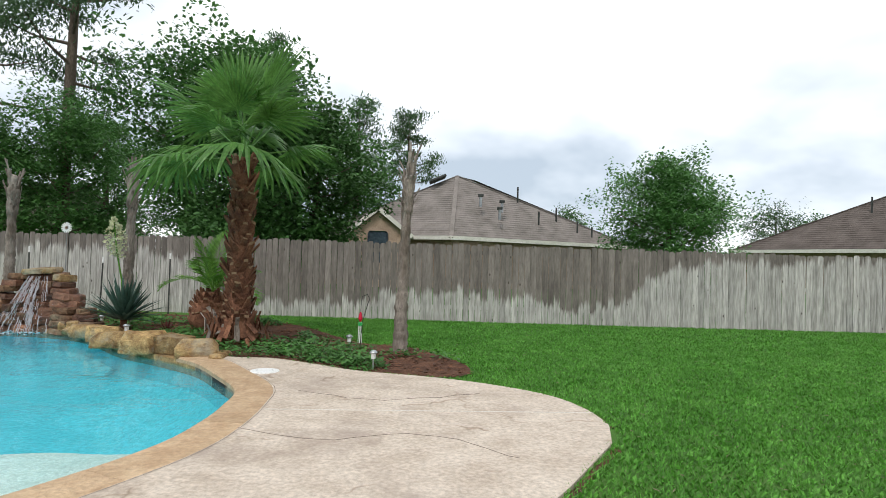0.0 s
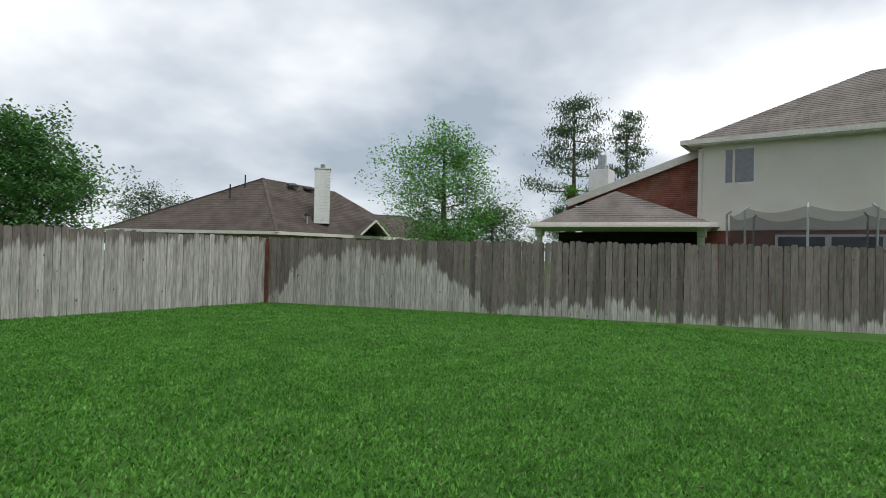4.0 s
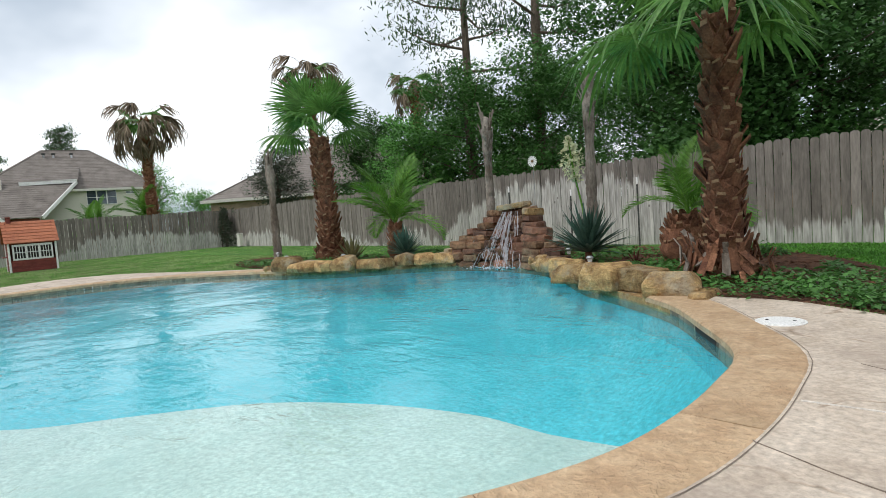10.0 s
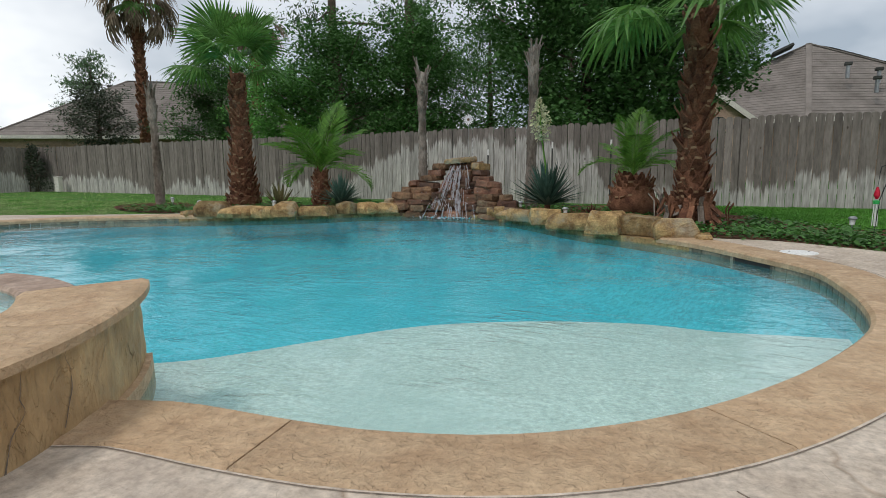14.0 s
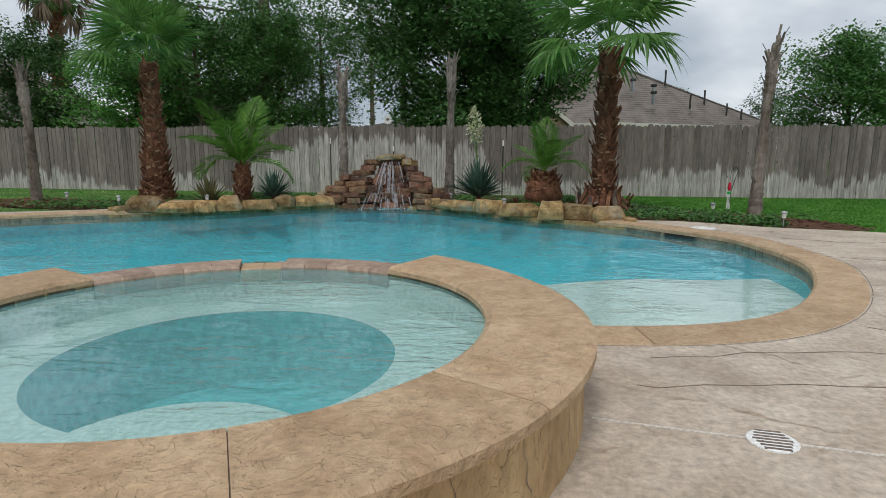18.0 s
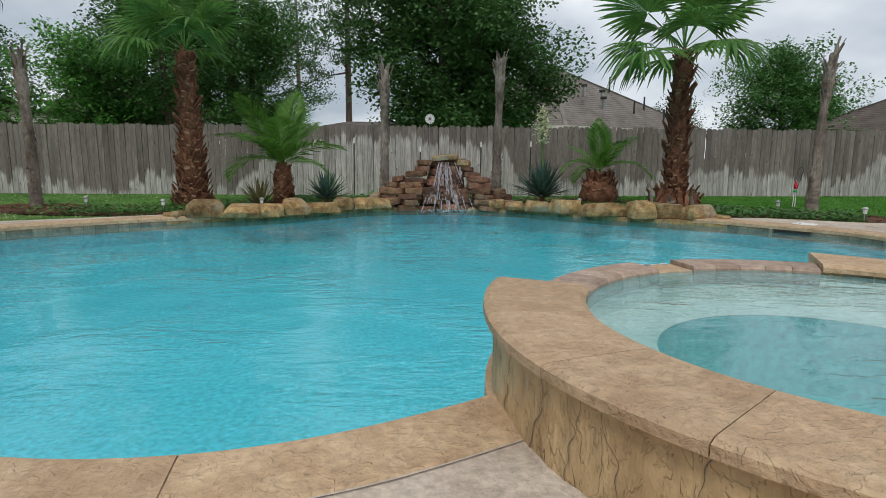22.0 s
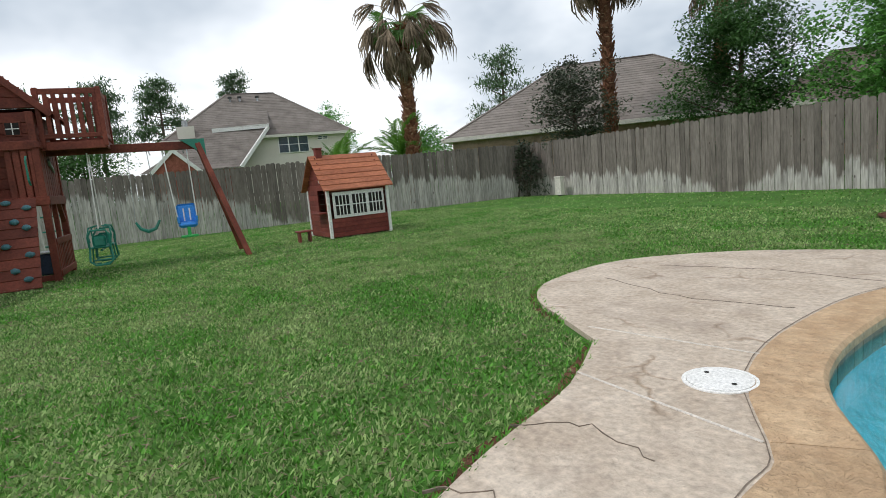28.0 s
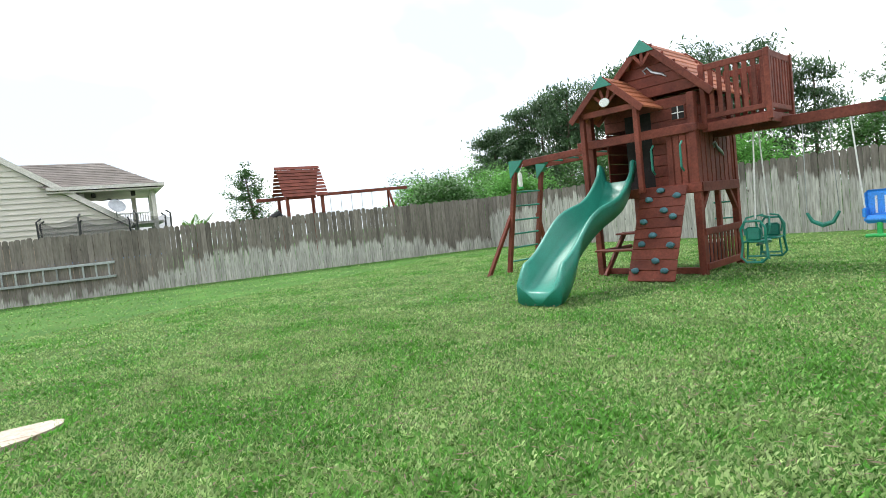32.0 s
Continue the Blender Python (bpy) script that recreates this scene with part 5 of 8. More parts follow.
# ---------------------------------------------------------------- palms
def fan_leaf(seed, petiole, radius, span, droop, mat, segs=26):
    """A fan frond: stalk along +y, then a folded fan of narrow segments whose tips hang."""
    r = random.Random(seed)
    vs, fs = [], []

    def quad(a, b, c, d):
        i = len(vs)
        vs.extend((a, b, c, d))
        fs.append((i, i + 1, i + 2, i + 3))

    for j in range(3):
        y0, y1 = petiole * j / 3, petiole * (j + 1) / 3
        for s in (-1, 1):
            quad((0, y0, 0.012), (s * 0.018, y0, -0.004), (s * 0.015, y1, -0.004), (0, y1, 0.01))
    for k in range(segs):
        a = radians(-span / 2 + span * (k + 0.5) / segs)
        half = radians(span / segs) * 0.52
        R = radius * r.uniform(0.86, 1.05) * (0.82 + 0.18 * math.cos(a * 0.8))
        dr = droop * r.uniform(0.6, 1.5)
        rows_ = []
        for q, wf in ((0.03, 0.9), (0.35, 1.0), (0.6, 1.0), (0.82, 0.62), (1.0, 0.05)):
            rad = R * q
            wide = rad * math.tan(half) if q < 0.65 else R * 0.62 * math.tan(half) * wf
            drop = -dr * R * max(0, q - 0.35) ** 1.8 * 1.6 - 0.10 * R * abs(math.sin(a)) * q
            cx, cy = rad * math.sin(a), petiole + rad * math.cos(a) * (1 - 0.25 * dr * max(0, q - 0.5))
            ex, ey = math.cos(a), -math.sin(a)
            rows_.append(((cx - ex * wide, cy - ey * wide, drop), (cx, cy, drop + wide * 0.55), (cx + ex * wide, cy + ey * wide, drop)))
        for p, q in zip(rows_, rows_[1:]):
            quad(p[0], p[1], q[1], q[0])
            quad(p[1], p[2], q[2], q[1])
    me = bpy.data.meshes.new("frond")
    me.from_pydata(vs, [], fs)
    me.materials.append(mat)
    return me


def hung_leaf(seed, mat):
    """A dead frond: the stalk arches out, the folded fan hangs from its end."""
    r = random.Random(seed)
    vs, fs = [], []
    stalk = [(0, 0, 0), (0, 0.35, 0.1), (0, 0.68, 0.09), (0, 0.86, 0.0)]
    for a, b in zip(stalk, stalk[1:]):
        i = len(vs)
        vs += [(-0.014, a[1], a[2]), (0.014, a[1], a[2]), (0.014, b[1], b[2]), (-0.014, b[1], b[2])]
        fs.append((i, i + 1, i + 2, i + 3))
    for k in range(22):
        a = radians(-62 + 124 * (k + 0.5) / 22)
        ln = r.uniform(0.5, 0.8)
        out_ = r.uniform(-0.1, 0.28)
        rows_ = []
        for q, w in ((0.0, 0.012), (0.35, 0.03), (0.7, 0.024), (1.0, 0.002)):
            x = math.sin(a) * ln * (q if q < 0.5 else 0.5 + (q - 0.5) * 0.45) * 0.8
            y = 0.86 + out_ * math.sin(q * 2.4) + 0.1 * math.cos(a) * q
            z = -ln * math.cos(a * 0.6) * q - 0.12 * q * q + r.uniform(-0.01, 0.01)
            rows_.append(((x - w, y, z), (x, y + w * 0.8, z), (x + w, y, z)))
        for p_, q_ in zip(rows_, rows_[1:]):
            for c in range(2):
                i = len(vs)
                vs += [p_[c], p_[c + 1], q_[c + 1], q_[c]]
                fs.append((i, i + 1, i + 2, i + 3))
    me = bpy.data.meshes.new("frond")
    me.from_pydata(vs, [], fs)
    me.materials.append(mat)
    return me


GREEN_FANS = [fan_leaf(s, 0.78, 0.85, sp, dr, M_FROND, 30) for s, sp, dr in ((1, 195, 0.1), (2, 225, 0.22), (3, 235, 0.38), (4, 240, 0.6))]
DEAD_FANS = [hung_leaf(s, M_FROND_DEAD) for s in (11, 12, 13)]


def add_frond(parent, me, az, elev, twist, size, base):
    o = bpy.data.objects.new("frond", me)
    scene.collection.objects.link(o)
    o.parent = parent
    o.matrix_basis = Matrix.Translation(base) @ Euler((0, 0, radians(az))).to_matrix().to_4x4() @ Euler((radians(elev), radians(twist), 0)).to_matrix().to_4x4() @ Matrix.Scale(size, 4)
    return o


def boots(bm, spots, size, rnd_):
    """Old leaf bases: short split wedges standing off the trunk."""
    for (p, n_, s) in spots:
        n_ = Vector(n_).normalized()
        t = Vector((-n_.y, n_.x, rnd_.uniform(-0.45, 0.45))).normalized()
        w, hgt, out_ = size * s * rnd_.uniform(0.4, 0.75), size * s * rnd_.uniform(0.7, 1.6), size * s * rnd_.uniform(0.35, 0.95)
        nib = rnd_.uniform(0.12, 0.6)
        p = Vector(p)
        a, b = p - t * w, p + t * w
        c, d_ = p + t * w * nib + Vector((0, 0, hgt)) + n_ * out_, p - t * w * nib + Vector((0, 0, hgt)) + n_ * out_
        e, g = a - Vector((0, 0, hgt * 0.1)) + n_ * 0.01, b - Vector((0, 0, hgt * 0.1)) + n_ * 0.01
        c2, d2 = c - Vector((0, 0, hgt * 0.22)), d_ - Vector((0, 0, hgt * 0.22))
        vs = [bm.verts.new(q) for q in (a, b, c, d_, e, g, c2, d2)]
        for f_ in ((0, 1, 2, 3), (4, 7, 6, 5), (0, 3, 7, 4), (1, 5, 6, 2), (3, 2, 6, 7)):
            bm.faces.new([vs[q] for q in f_]).material_index = 1 if f_[0] == 3 and nib > 0.34 else 0


def fan_palm(x, y, height, r0, r1, crown, fronds, dead, label, group, seed, lean=0.0, boot=0.12, flare=1.0, droop=(35, -35), deadsize=1.0):
    rn = random.Random(seed)
    e = thing("fan_palm", label, "palm tree", pose(x, y, -0.02), group)
    bm = bmesh.new()
    cols = 18

    def axis(q):
        return Vector((lean * q * q, lean * 0.3 * q, height * q))

    def rad(q):
        return r1 + (r0 - r1) * (1 - q) ** 1.3 + (r0 * 0.35 * flare) * max(0, 0.14 - q) / 0.14

    tube(bm, [axis(j / cols) for j in range(cols + 1)], [rad(j / cols) * 0.93 for j in range(cols + 1)], 12, jitter=0.08, rnd=rn)
    part("trunk", bm, M_PALMBARK, e, smooth=True)
    bm, spots, k = bmesh.new(), [], 0
    rows_ = int(height / (boot * 0.8))
    for j in range(rows_):
        q = j / rows_
        around = max(7, int(2 * math.pi * rad(q) / (boot * 1.0)))
        for i in range(around):
            a = 2 * math.pi * (i + 0.5 * (j % 2)) / around + rn.uniform(-0.2, 0.2)
            n_ = (math.cos(a), math.sin(a), 0.1)
            p = axis(q) + Vector((n_[0], n_[1], 0)) * rad(q) * 0.9
            spots.append((p + Vector((0, 0, rn.uniform(-0.05, 0.05))), n_, rn.uniform(0.7, 1.3)))
    boots(bm, spots, boot, rn)
    part("boot_cladding", bm, M_PALMBARK, e, "split red-brown leaf bases covering the trunk").data.materials.append(M_FIBRE)
    top = axis(1.0)
    for k in range(fronds):
        q = k / max(fronds - 1, 1)
        el = droop[0] + (droop[1] - droop[0]) * q ** 0.85 + rn.uniform(-7, 7)
        me = GREEN_FANS[min(3, int(q * 4))]
        add_frond(e, me, k * 137.5 + rn.uniform(-15, 15), el, rn.uniform(-15, 15), crown * rn.uniform(0.85, 1.1), top + Vector((0, 0, 0.1 * (1 - q))))
    for k in range(dead):
        add_frond(e, rn.choice(DEAD_FANS), k * 137.5 + 40, 38 - 70 * (k / max(dead - 1, 1)) + rn.uniform(-10, 10), rn.uniform(-12, 12), deadsize * rn.uniform(0.8, 1.15), top - Vector((0, 0, 0.5 * k / max(dead - 1, 1))))
    return e


fan_palm(-3.2, 8.63, 2.95, 0.235, 0.125, 1.1, 15, 0, "tall fan palm with red-brown booted trunk and full green crown", "fan palms by the pool", 5, boot=0.125, flare=1.2, droop=(84, -6))
fan_palm(-12.38, 9.7, 2.92, 0.29, 0.13, 0.92, 15, 0, "slim fan palm with upright green fronds on a dark booted trunk", "fan palms by the pool", 9, boot=0.115, droop=(88, 12))

# fallen, curled boots round the foot of the large palm
rn = random.Random(3)
skirt = thing("fallen_leaf_bases", "heap of curled dry leaf bases round the palm's foot", "palm debris", pose(-3.2, 8.6, 0))
for k in range(46):
    a = rn.uniform(0, 6.283)
    rr = rn.uniform(0.36, 0.52)
    bm = bmesh.new()
    beam(bm, (0, 0, 0), (0.0, 0.06, 0.2), 0.07, 0.012)
    beam(bm, (0, 0.06, 0.2), (0.0, 0.15, 0.27), 0.05, 0.01)
    o = part("leaf_base", bm, M_DEADWOOD if k % 3 == 0 else M_PALMBARK, skirt)
    o.matrix_basis = pose(rr * math.cos(a), rr * math.sin(a), rn.uniform(0, 0.22), rn.uniform(10, 70), rn.uniform(-25, 25), math.degrees(a) - 90) @ Matrix.Scale(rn.uniform(0.8, 1.3), 4)


def feather_frond(seed, length, bend, mat):
    r = random.Random(seed)
    vs, fs = [], []

    def at(q):
        ang = radians(8) + bend * q
        return Vector((0, length * math.sin(min(bend * q, 2.6)) / max(bend, 0.2), length * (1 - math.cos(min(bend * q, 2.6))) / -max(bend, 0.2)))

    n = 48
    for j in range(n):
        a, b = at(j / n), at((j + 1) / n)
        i = len(vs)
        w = 0.014 * (1 - j / n) + 0.003
        vs += [a + Vector((-w, 0, 0)), a + Vector((w, 0, 0)), b + Vector((w, 0, 0)), b + Vector((-w, 0, 0))]
        fs.append((i, i + 1, i + 2, i + 3))
        if j < 4:
            continue
        t = (b - a).normalized()
        up = Vector((1, 0, 0)).cross(t)
        for s in (-1, 1):
            ln = length * 0.30 * math.sin(math.pi * min(1, 0.12 + 0.9 * j / n)) * r.uniform(0.85, 1.1) + 0.04
            d = (Vector((s, 0, 0)) * 0.75 + t * 0.62 + up * r.uniform(0.05, 0.35)).normalized()
            tip = a + d * ln + Vector((0, 0, -ln * 0.25))
            m_ = a + d * ln * 0.5
            side = t * 0.019
            i = len(vs)
            vs += [a, m_ - side, tip, m_ + side]
            fs.append((i, i + 1, i + 2, i + 3))
    me = bpy.data.meshes.new("frond")
    me.from_pydata(vs, [], fs)
    me.materials.append(mat)
    return me


FEATHERS = [feather_frond(s, 1.25, b, m_) for s, b, m_ in ((1, 0.55, M_FROND_G), (2, 0.85, M_FROND_G), (3, 1.2, M_FROND_G), (4, 1.9, M_FROND_Y), (5, 0.8, M_FROND_G))]


def feather_palm(x, y, trunk, r, size, count, label, seed, bulge=1.0):
    rn = random.Random(seed)
    e = thing("feather_palm", label, "palm tree", pose(x, y, -0.02), "small feather palms")
    part("trunk", tube(bmesh.new(), [(0, 0, trunk * q) for q in (0, 0.3, 0.7, 1)], [r * 0.8, r * bulge, r * 0.9, r * 0.45], 12), M_PALMBARK, e, smooth=True)
    bm, spots = bmesh.new(), []
    rows_ = int(trunk / 0.07)
    for j in range(rows_):
        q = j / rows_
        rad = r * (0.8 + 0.25 * math.sin(q * 3)) * (1 - 0.3 * q)
        for i in range(10):
            a = 2 * math.pi * (i + 0.5 * (j % 2)) / 10
            spots.append(((rad * math.cos(a) * 0.9, rad * math.sin(a) * 0.9, trunk * q), (math.cos(a), math.sin(a), 0.1), rn.uniform(0.8, 1.3)))
    boots(bm, spots, 0.11, rn)
    part("boot_cladding", bm, M_PALMBARK, e).data.materials.append(M_FIBRE)
    for k in range(count):
        q = k / (count - 1)
        add_frond(e, FEATHERS[4] if k % 5 == 4 else FEATHERS[min(3, int(q * 4))], k * 137.5, 84 - 50 * q + rn.uniform(-8, 8), rn.uniform(-12, 12), size * rn.uniform(0.85, 1.12), Vector((0, 0, trunk)))


feather_palm(-10.8, 10.4, 0.8, 0.17, 1.25, 12, "small feather palm with bright arching fronds", 4)
feather_palm(-4.15, 10.05, 0.72, 0.36, 0.92, 9, "squat feather palm with a bulging booted trunk", 6, 1.15)


# ---------------------------------------------------------------- dead trunks
def dead_trunk(x, y, h, r0, r1, seed, lean=(0, 0)):
    rn = random.Random(seed)
    e = thing("dead_palm_trunk", "grey dead palm trunk with a broken, splintered top", "tree stump", pose(x, y, -0.03), "dead palm trunks")
    bm = bmesh.new()
    n = 64
    pts = [(lean[0] * q * q + rn.uniform(-0.006, 0.006), lean[1] * q * q + rn.uniform(-0.006, 0.006), h * q) for q in [j / n for j in range(n + 1)]]
    rad = [(r1 + (r0 - r1) * (1 - j / n) ** 1.6) * (1 + (0.35 if j > n * 0.72 and j < n * 0.92 else 0)) * rn.uniform(0.9, 1.1) for j in range(n + 1)]
    rad[-1] *= 0.6
    tube(bm, pts, rad, 10, jitter=0.1, rnd=rn)
    part("trunk", bm, M_DEADWOOD, e, smooth=True)
    for k in range(20):
        a = rn.uniform(0, 6.283)
        q = rn.uniform(0.7, 1.0)
        bm = bmesh.new()
        p = Vector((lean[0] * q * q + math.cos(a) * r1 * 0.9, lean[1] * q * q + math.sin(a) * r1 * 0.9, h * q - 0.1))
        d = Vector((math.cos(a) * 0.16, math.sin(a) * 0.16, 1)).normalized() * rn.uniform(0.2, 0.55)
        beam(bm, p, p + d * 0.6, 0.07, 0.02, (math.cos(a), math.sin(a), 0))
        beam(bm, p + d * 0.6, p + d + Vector((math.cos(a), math.sin(a), 0)) * rn.uniform(-0.02, 0.07), 0.035, 0.012, (math.cos(a), math.sin(a), 0))
        part("splinter", bm, M_DEADWOOD, e)
    return e


dead_trunk(-0.62, 8.31, 2.95, 0.125, 0.06, 1, (0.08, -0.02))
dead_trunk(-6.19, 11.0, 3.15, 0.13, 0.07, 2, (0.05, 0))
dead_trunk(-8.7, 11.25, 2.9, 0.12, 0.075, 3, (0.02, 0))
dead_trunk(-15.5, 10.1, 2.85, 0.12, 0.08, 4, (-0.06, 0))


# ---------------------------------------------------------------- yuccas and low plants
def rosette(x, y, z, blades, length, width, mat, label, name, category, seed, up=(12, 85)):
    rn = random.Random(seed)
    e = thing(name, label, category, pose(x, y, -0.02))
    vs, fs = [], []
    for k in range(blades):
        q = (k + 0.5) / blades
        a = k * 2.39996
        el = radians(up[1] - (up[1] - up[0]) * q ** 0.8 + rn.uniform(-6, 6))
        L_ = length * rn.uniform(0.8, 1.1)
        d = Vector((math.cos(a) * math.cos(el), math.sin(a) * math.cos(el), math.sin(el)))
        s = Vector((-math.sin(a), math.cos(a), 0))
        n_ = d.cross(s)
        sag = rn.uniform(0.02, 0.28) * (1 - math.sin(el))
        i = len(vs)
        for t, w in ((0.02, 0.5), (0.3, 1.0), (0.65, 0.8), (1.0, 0.04)):
            p = Vector((0, 0, z)) + d * L_ * t - Vector((0, 0, sag * L_ * t * t * 1.6))
            vs += [p - s * width * w / 2, p - n_ * width * w * 0.18, p + s * width * w / 2]
        for j in range(3):
            for c in range(2):
                fs.append((i + 3 * j + c, i + 3 * j + c + 1, i + 3 * j + c + 4, i + 3 * j + c + 3))
    mesh_ob("leaves", vs, fs, mat, e)
    part("stem", tube(bmesh.new(), [(0, 0, 0), (0, 0, z + 0.05)], [0.06, 0.05], 8), M_PALMBARK, e)
    return e


yuc = rosette(-5.5, 9.6, 0.22, 95, 0.78, 0.075, M_YUCCA, "yucca with stiff blue-green blades and a tall cream flower spike", "yucca", "yucca", 1)
part("flower_stalk", tube(bmesh.new(), [(0, 0, 0.2), (-0.03, -0.05, 0.9), (-0.08, -0.15, 1.4), (-0.1, -0.25, 1.95)], [0.018, 0.016, 0.014, 0.008], 7), M_FROND_Y, yuc)
rn = random.Random(5)
bells = []
for k in range(420):
    q = rn.random()
    rr = 0.17 * math.sin(math.pi * min(1, 0.1 + q * 0.95)) * rn.uniform(0.3, 1.0) + 0.015
    a = rn.uniform(0, 6.283)
    bells.append((-0.075 - 0.03 * q + rr * math.cos(a), -0.14 - 0.1 * q + rr * math.sin(a), 1.3 + 0.68 * q))
quads("flower_spike", leaf_scatter(bells, 0.06, rn, 1.2, 0.75), M_FLOWER, yuc, "cream bell flowers")
rosette(-9.85, 9.75, 0.16, 90, 0.62, 0.055, M_YUCCA, "low yucca with dark blue-green blades", "yucca", "yucca", 2)
rosette(-11.05, 9.3, 0.05, 34, 0.6, 0.075, leaf_mat("olive_bronze_blade", (0.05, 0.06, 0.025), (0.16, 0.14, 0.06), 0.15), "bronze-green agave with broad spiky blades", "agave", "agave", 3)
rosette(-4.75, 9.6, 0.02, 26, 0.26, 0.03, leaf_mat("dark_red_blade", (0.05, 0.012, 0.012), (0.11, 0.03, 0.025), 0.15), "small dark red spiky plant among the mulch", "bromeliad", "plant", 4)


def low_bush(x, y, w, h, seed, mat=M_IVY):
    rn = random.Random(seed)
    e = thing("low_shrub", "small leafy green shrub in the bed", "shrub", pose(x, y, 0), "low shrubs")
    pts = []
    for _ in range(420):
        a, q = rn.uniform(0, 6.283), math.sqrt(rn.random())
        pts.append((w / 2 * q * math.cos(a), w / 2 * q * math.sin(a), h * (1 - q * q) * rn.uniform(0.2, 1.0)))
    quads("leaves", leaf_scatter(pts, 0.06, rn, 0.7, 0.6), mat, e)
    part("stem", tube(bmesh.new(), [(0, 0, 0), (0, 0, h * 0.6)], 0.01, 5), M_BARK, e)


low_bush(-8.95, 10.75, 0.5, 0.28, 1, M_LEAF_L)
low_bush(-1.0, 7.0, 0.6, 0.16, 2)
low_bush(-1.6, 7.5, 0.7, 0.15, 3)
low_bush(-3.6, 11.3, 0.8, 0.18, 4)
low_bush(-2.2, 8.0, 0.8, 0.14, 5)


# ---------------------------------------------------------------- small garden things
def solar_light(x, y, z0=0.0):
    e = thing("solar_light", "small stainless solar path light on a stake", "garden light", pose(x, y, z0), "solar path lights")
    part("stake", tube(bmesh.new(), [(0, 0, -0.02), (0, 0, 0.14)], 0.009, 6), M_STEEL, e)
    part("lens", lathe(bmesh.new(), [(0.028, 0.13), (0.034, 0.2), (0.03, 0.205)], 12), M_WHITE, e, "frosted lens")
    part("cap", lathe(bmesh.new(), [(0.05, 0.2), (0.052, 0.212), (0.03, 0.235), (0.01, 0.238)], 14), M_STEEL, e)


for x, y in ((-1.38, 8.2), (-0.87, 6.78), (-14.2, 9.35), (-12.55, 8.6), (-5.0, 8.75), (-10.95, 9.0), (-6.1, 10.0)):
    solar_light(x, y)

e = thing("hook_feeder", "red hummingbird feeder on a bent iron hook", "bird feeder", pose(-1.2, 8.02, 0))
part("hook", tube(bmesh.new(), [(0, 0, -0.02), (0.03, 0, 0.45), (0.1, 0, 0.72), (0.13, 0, 0.8), (0.09, 0, 0.86), (0.02, 0, 0.83), (0.01, 0, 0.76)], 0.006, 6), M_DKMETAL, e)
part("bulb", lathe(bmesh.new(), [(0.01, 0.6), (0.028, 0.54), (0.032, 0.5), (0.014, 0.46)], 12, (0.0, 0, 0)), surf("red_glass", (0.45, 0.01, 0.03), (0.55, 0.02, 0.05), 8, 0.2, 0, 50), e)
part("wire", tube(bmesh.new(), [(0.01, 0, 0.77), (0, 0, 0.6)], 0.003, 5), M_DKMETAL, e)
part("tray", lathe(bmesh.new(), [(0.03, 0.40), (0.035, 0.44), (0.02, 0.445)], 10), M_LIME, e)
for k in range(4):
    part("chime", tube(bmesh.new(), [(0.02 * math.cos(k * 1.57), 0.02 * math.sin(k * 1.57), 0.40), (0.025 * math.cos(k * 1.57), 0.025 * math.sin(k * 1.57), 0.14)], 0.005, 5), M_WHITE, e)

for x, z in ((-9.48, 1.45), (-7.82, 1.25), (-6.25, 1.38), (-4.95, 1.4)):
    e = thing("stake_post", "dark metal T-post with a white tip before the fence", "stake", pose(x, 12.95, 0, rn.uniform(-2, 2), rn.uniform(-2, 2)), "T-posts along the fence")
    bm = slab(-0.016, 0.016, -0.004, 0.004, -0.05, z - 0.14)
    box(bm, -0.004, 0.004, -0.002, 0.024, -0.05, z - 0.14)
    part("post", bm, M_DKMETAL, e)
    part("tip", slab(-0.018, 0.018, -0.008, 0.012, z - 0.14, z, 0.003), M_WHITE, e)

e = thing("garden_pinwheel", "white daisy-shaped garden spinner on a thin rod", "ornament", pose(-7.67, 11.4, 0))
part("rod", tube(bmesh.new(), [(0, 0, -0.05), (0, 0, 1.82)], 0.006, 6), M_STEEL, e)
part("hub", lathe(bmesh.new(), [(0.025, -0.01), (0.025, 0.01)], 10, (0, 0, 0)), M_FIBRE, e).matrix_basis = pose(0, -0.02, 1.84, 90)
for k in range(14):
    o = part("petal", slab(-0.014, 0.014, -0.002, 0.002, 0.02, 0.11, 0.001), M_WHITE, e)
    o.matrix_basis = pose(0, -0.018, 1.84) @ Matrix.Rotation(2 * math.pi * k / 14, 4, "Y")

e = thing("utility_box", "small beige utility box on a post by the fence", "utility box", pose(-26.6, 14.6, 0))
part("post", slab(-0.04, 0.04, -0.04, 0.04, -0.05, 0.3), M_DKMETAL, e)
part("box", slab(-0.13, 0.13, -0.09, 0.09, 0.0, 0.55, 0.01), M_TRIM, e)
part("lid", slab(-0.145, 0.145, -0.105, 0.105, 0.55, 0.6, 0.01), M_TRIM, e)


# ---------------------------------------------------------------- playset
ps = thing("playset", "red cedar playset with tower, green slide, climbing wall and swings", "playset", pose(-23.64, 0.32, -0.02, 0, 0, 79))
X0, X1, Y0, Y1, DZ = -1.3, 0.36, 0.78, 2.15, 1.3


def plank(name, p, q, w, h, mat=None, up=(0, 0, 1), parent=None, label=""):
    return part(name, beam(bmesh.new(), p, q, w, h, up, 0.006), mat or M_RED, parent or ps, label)


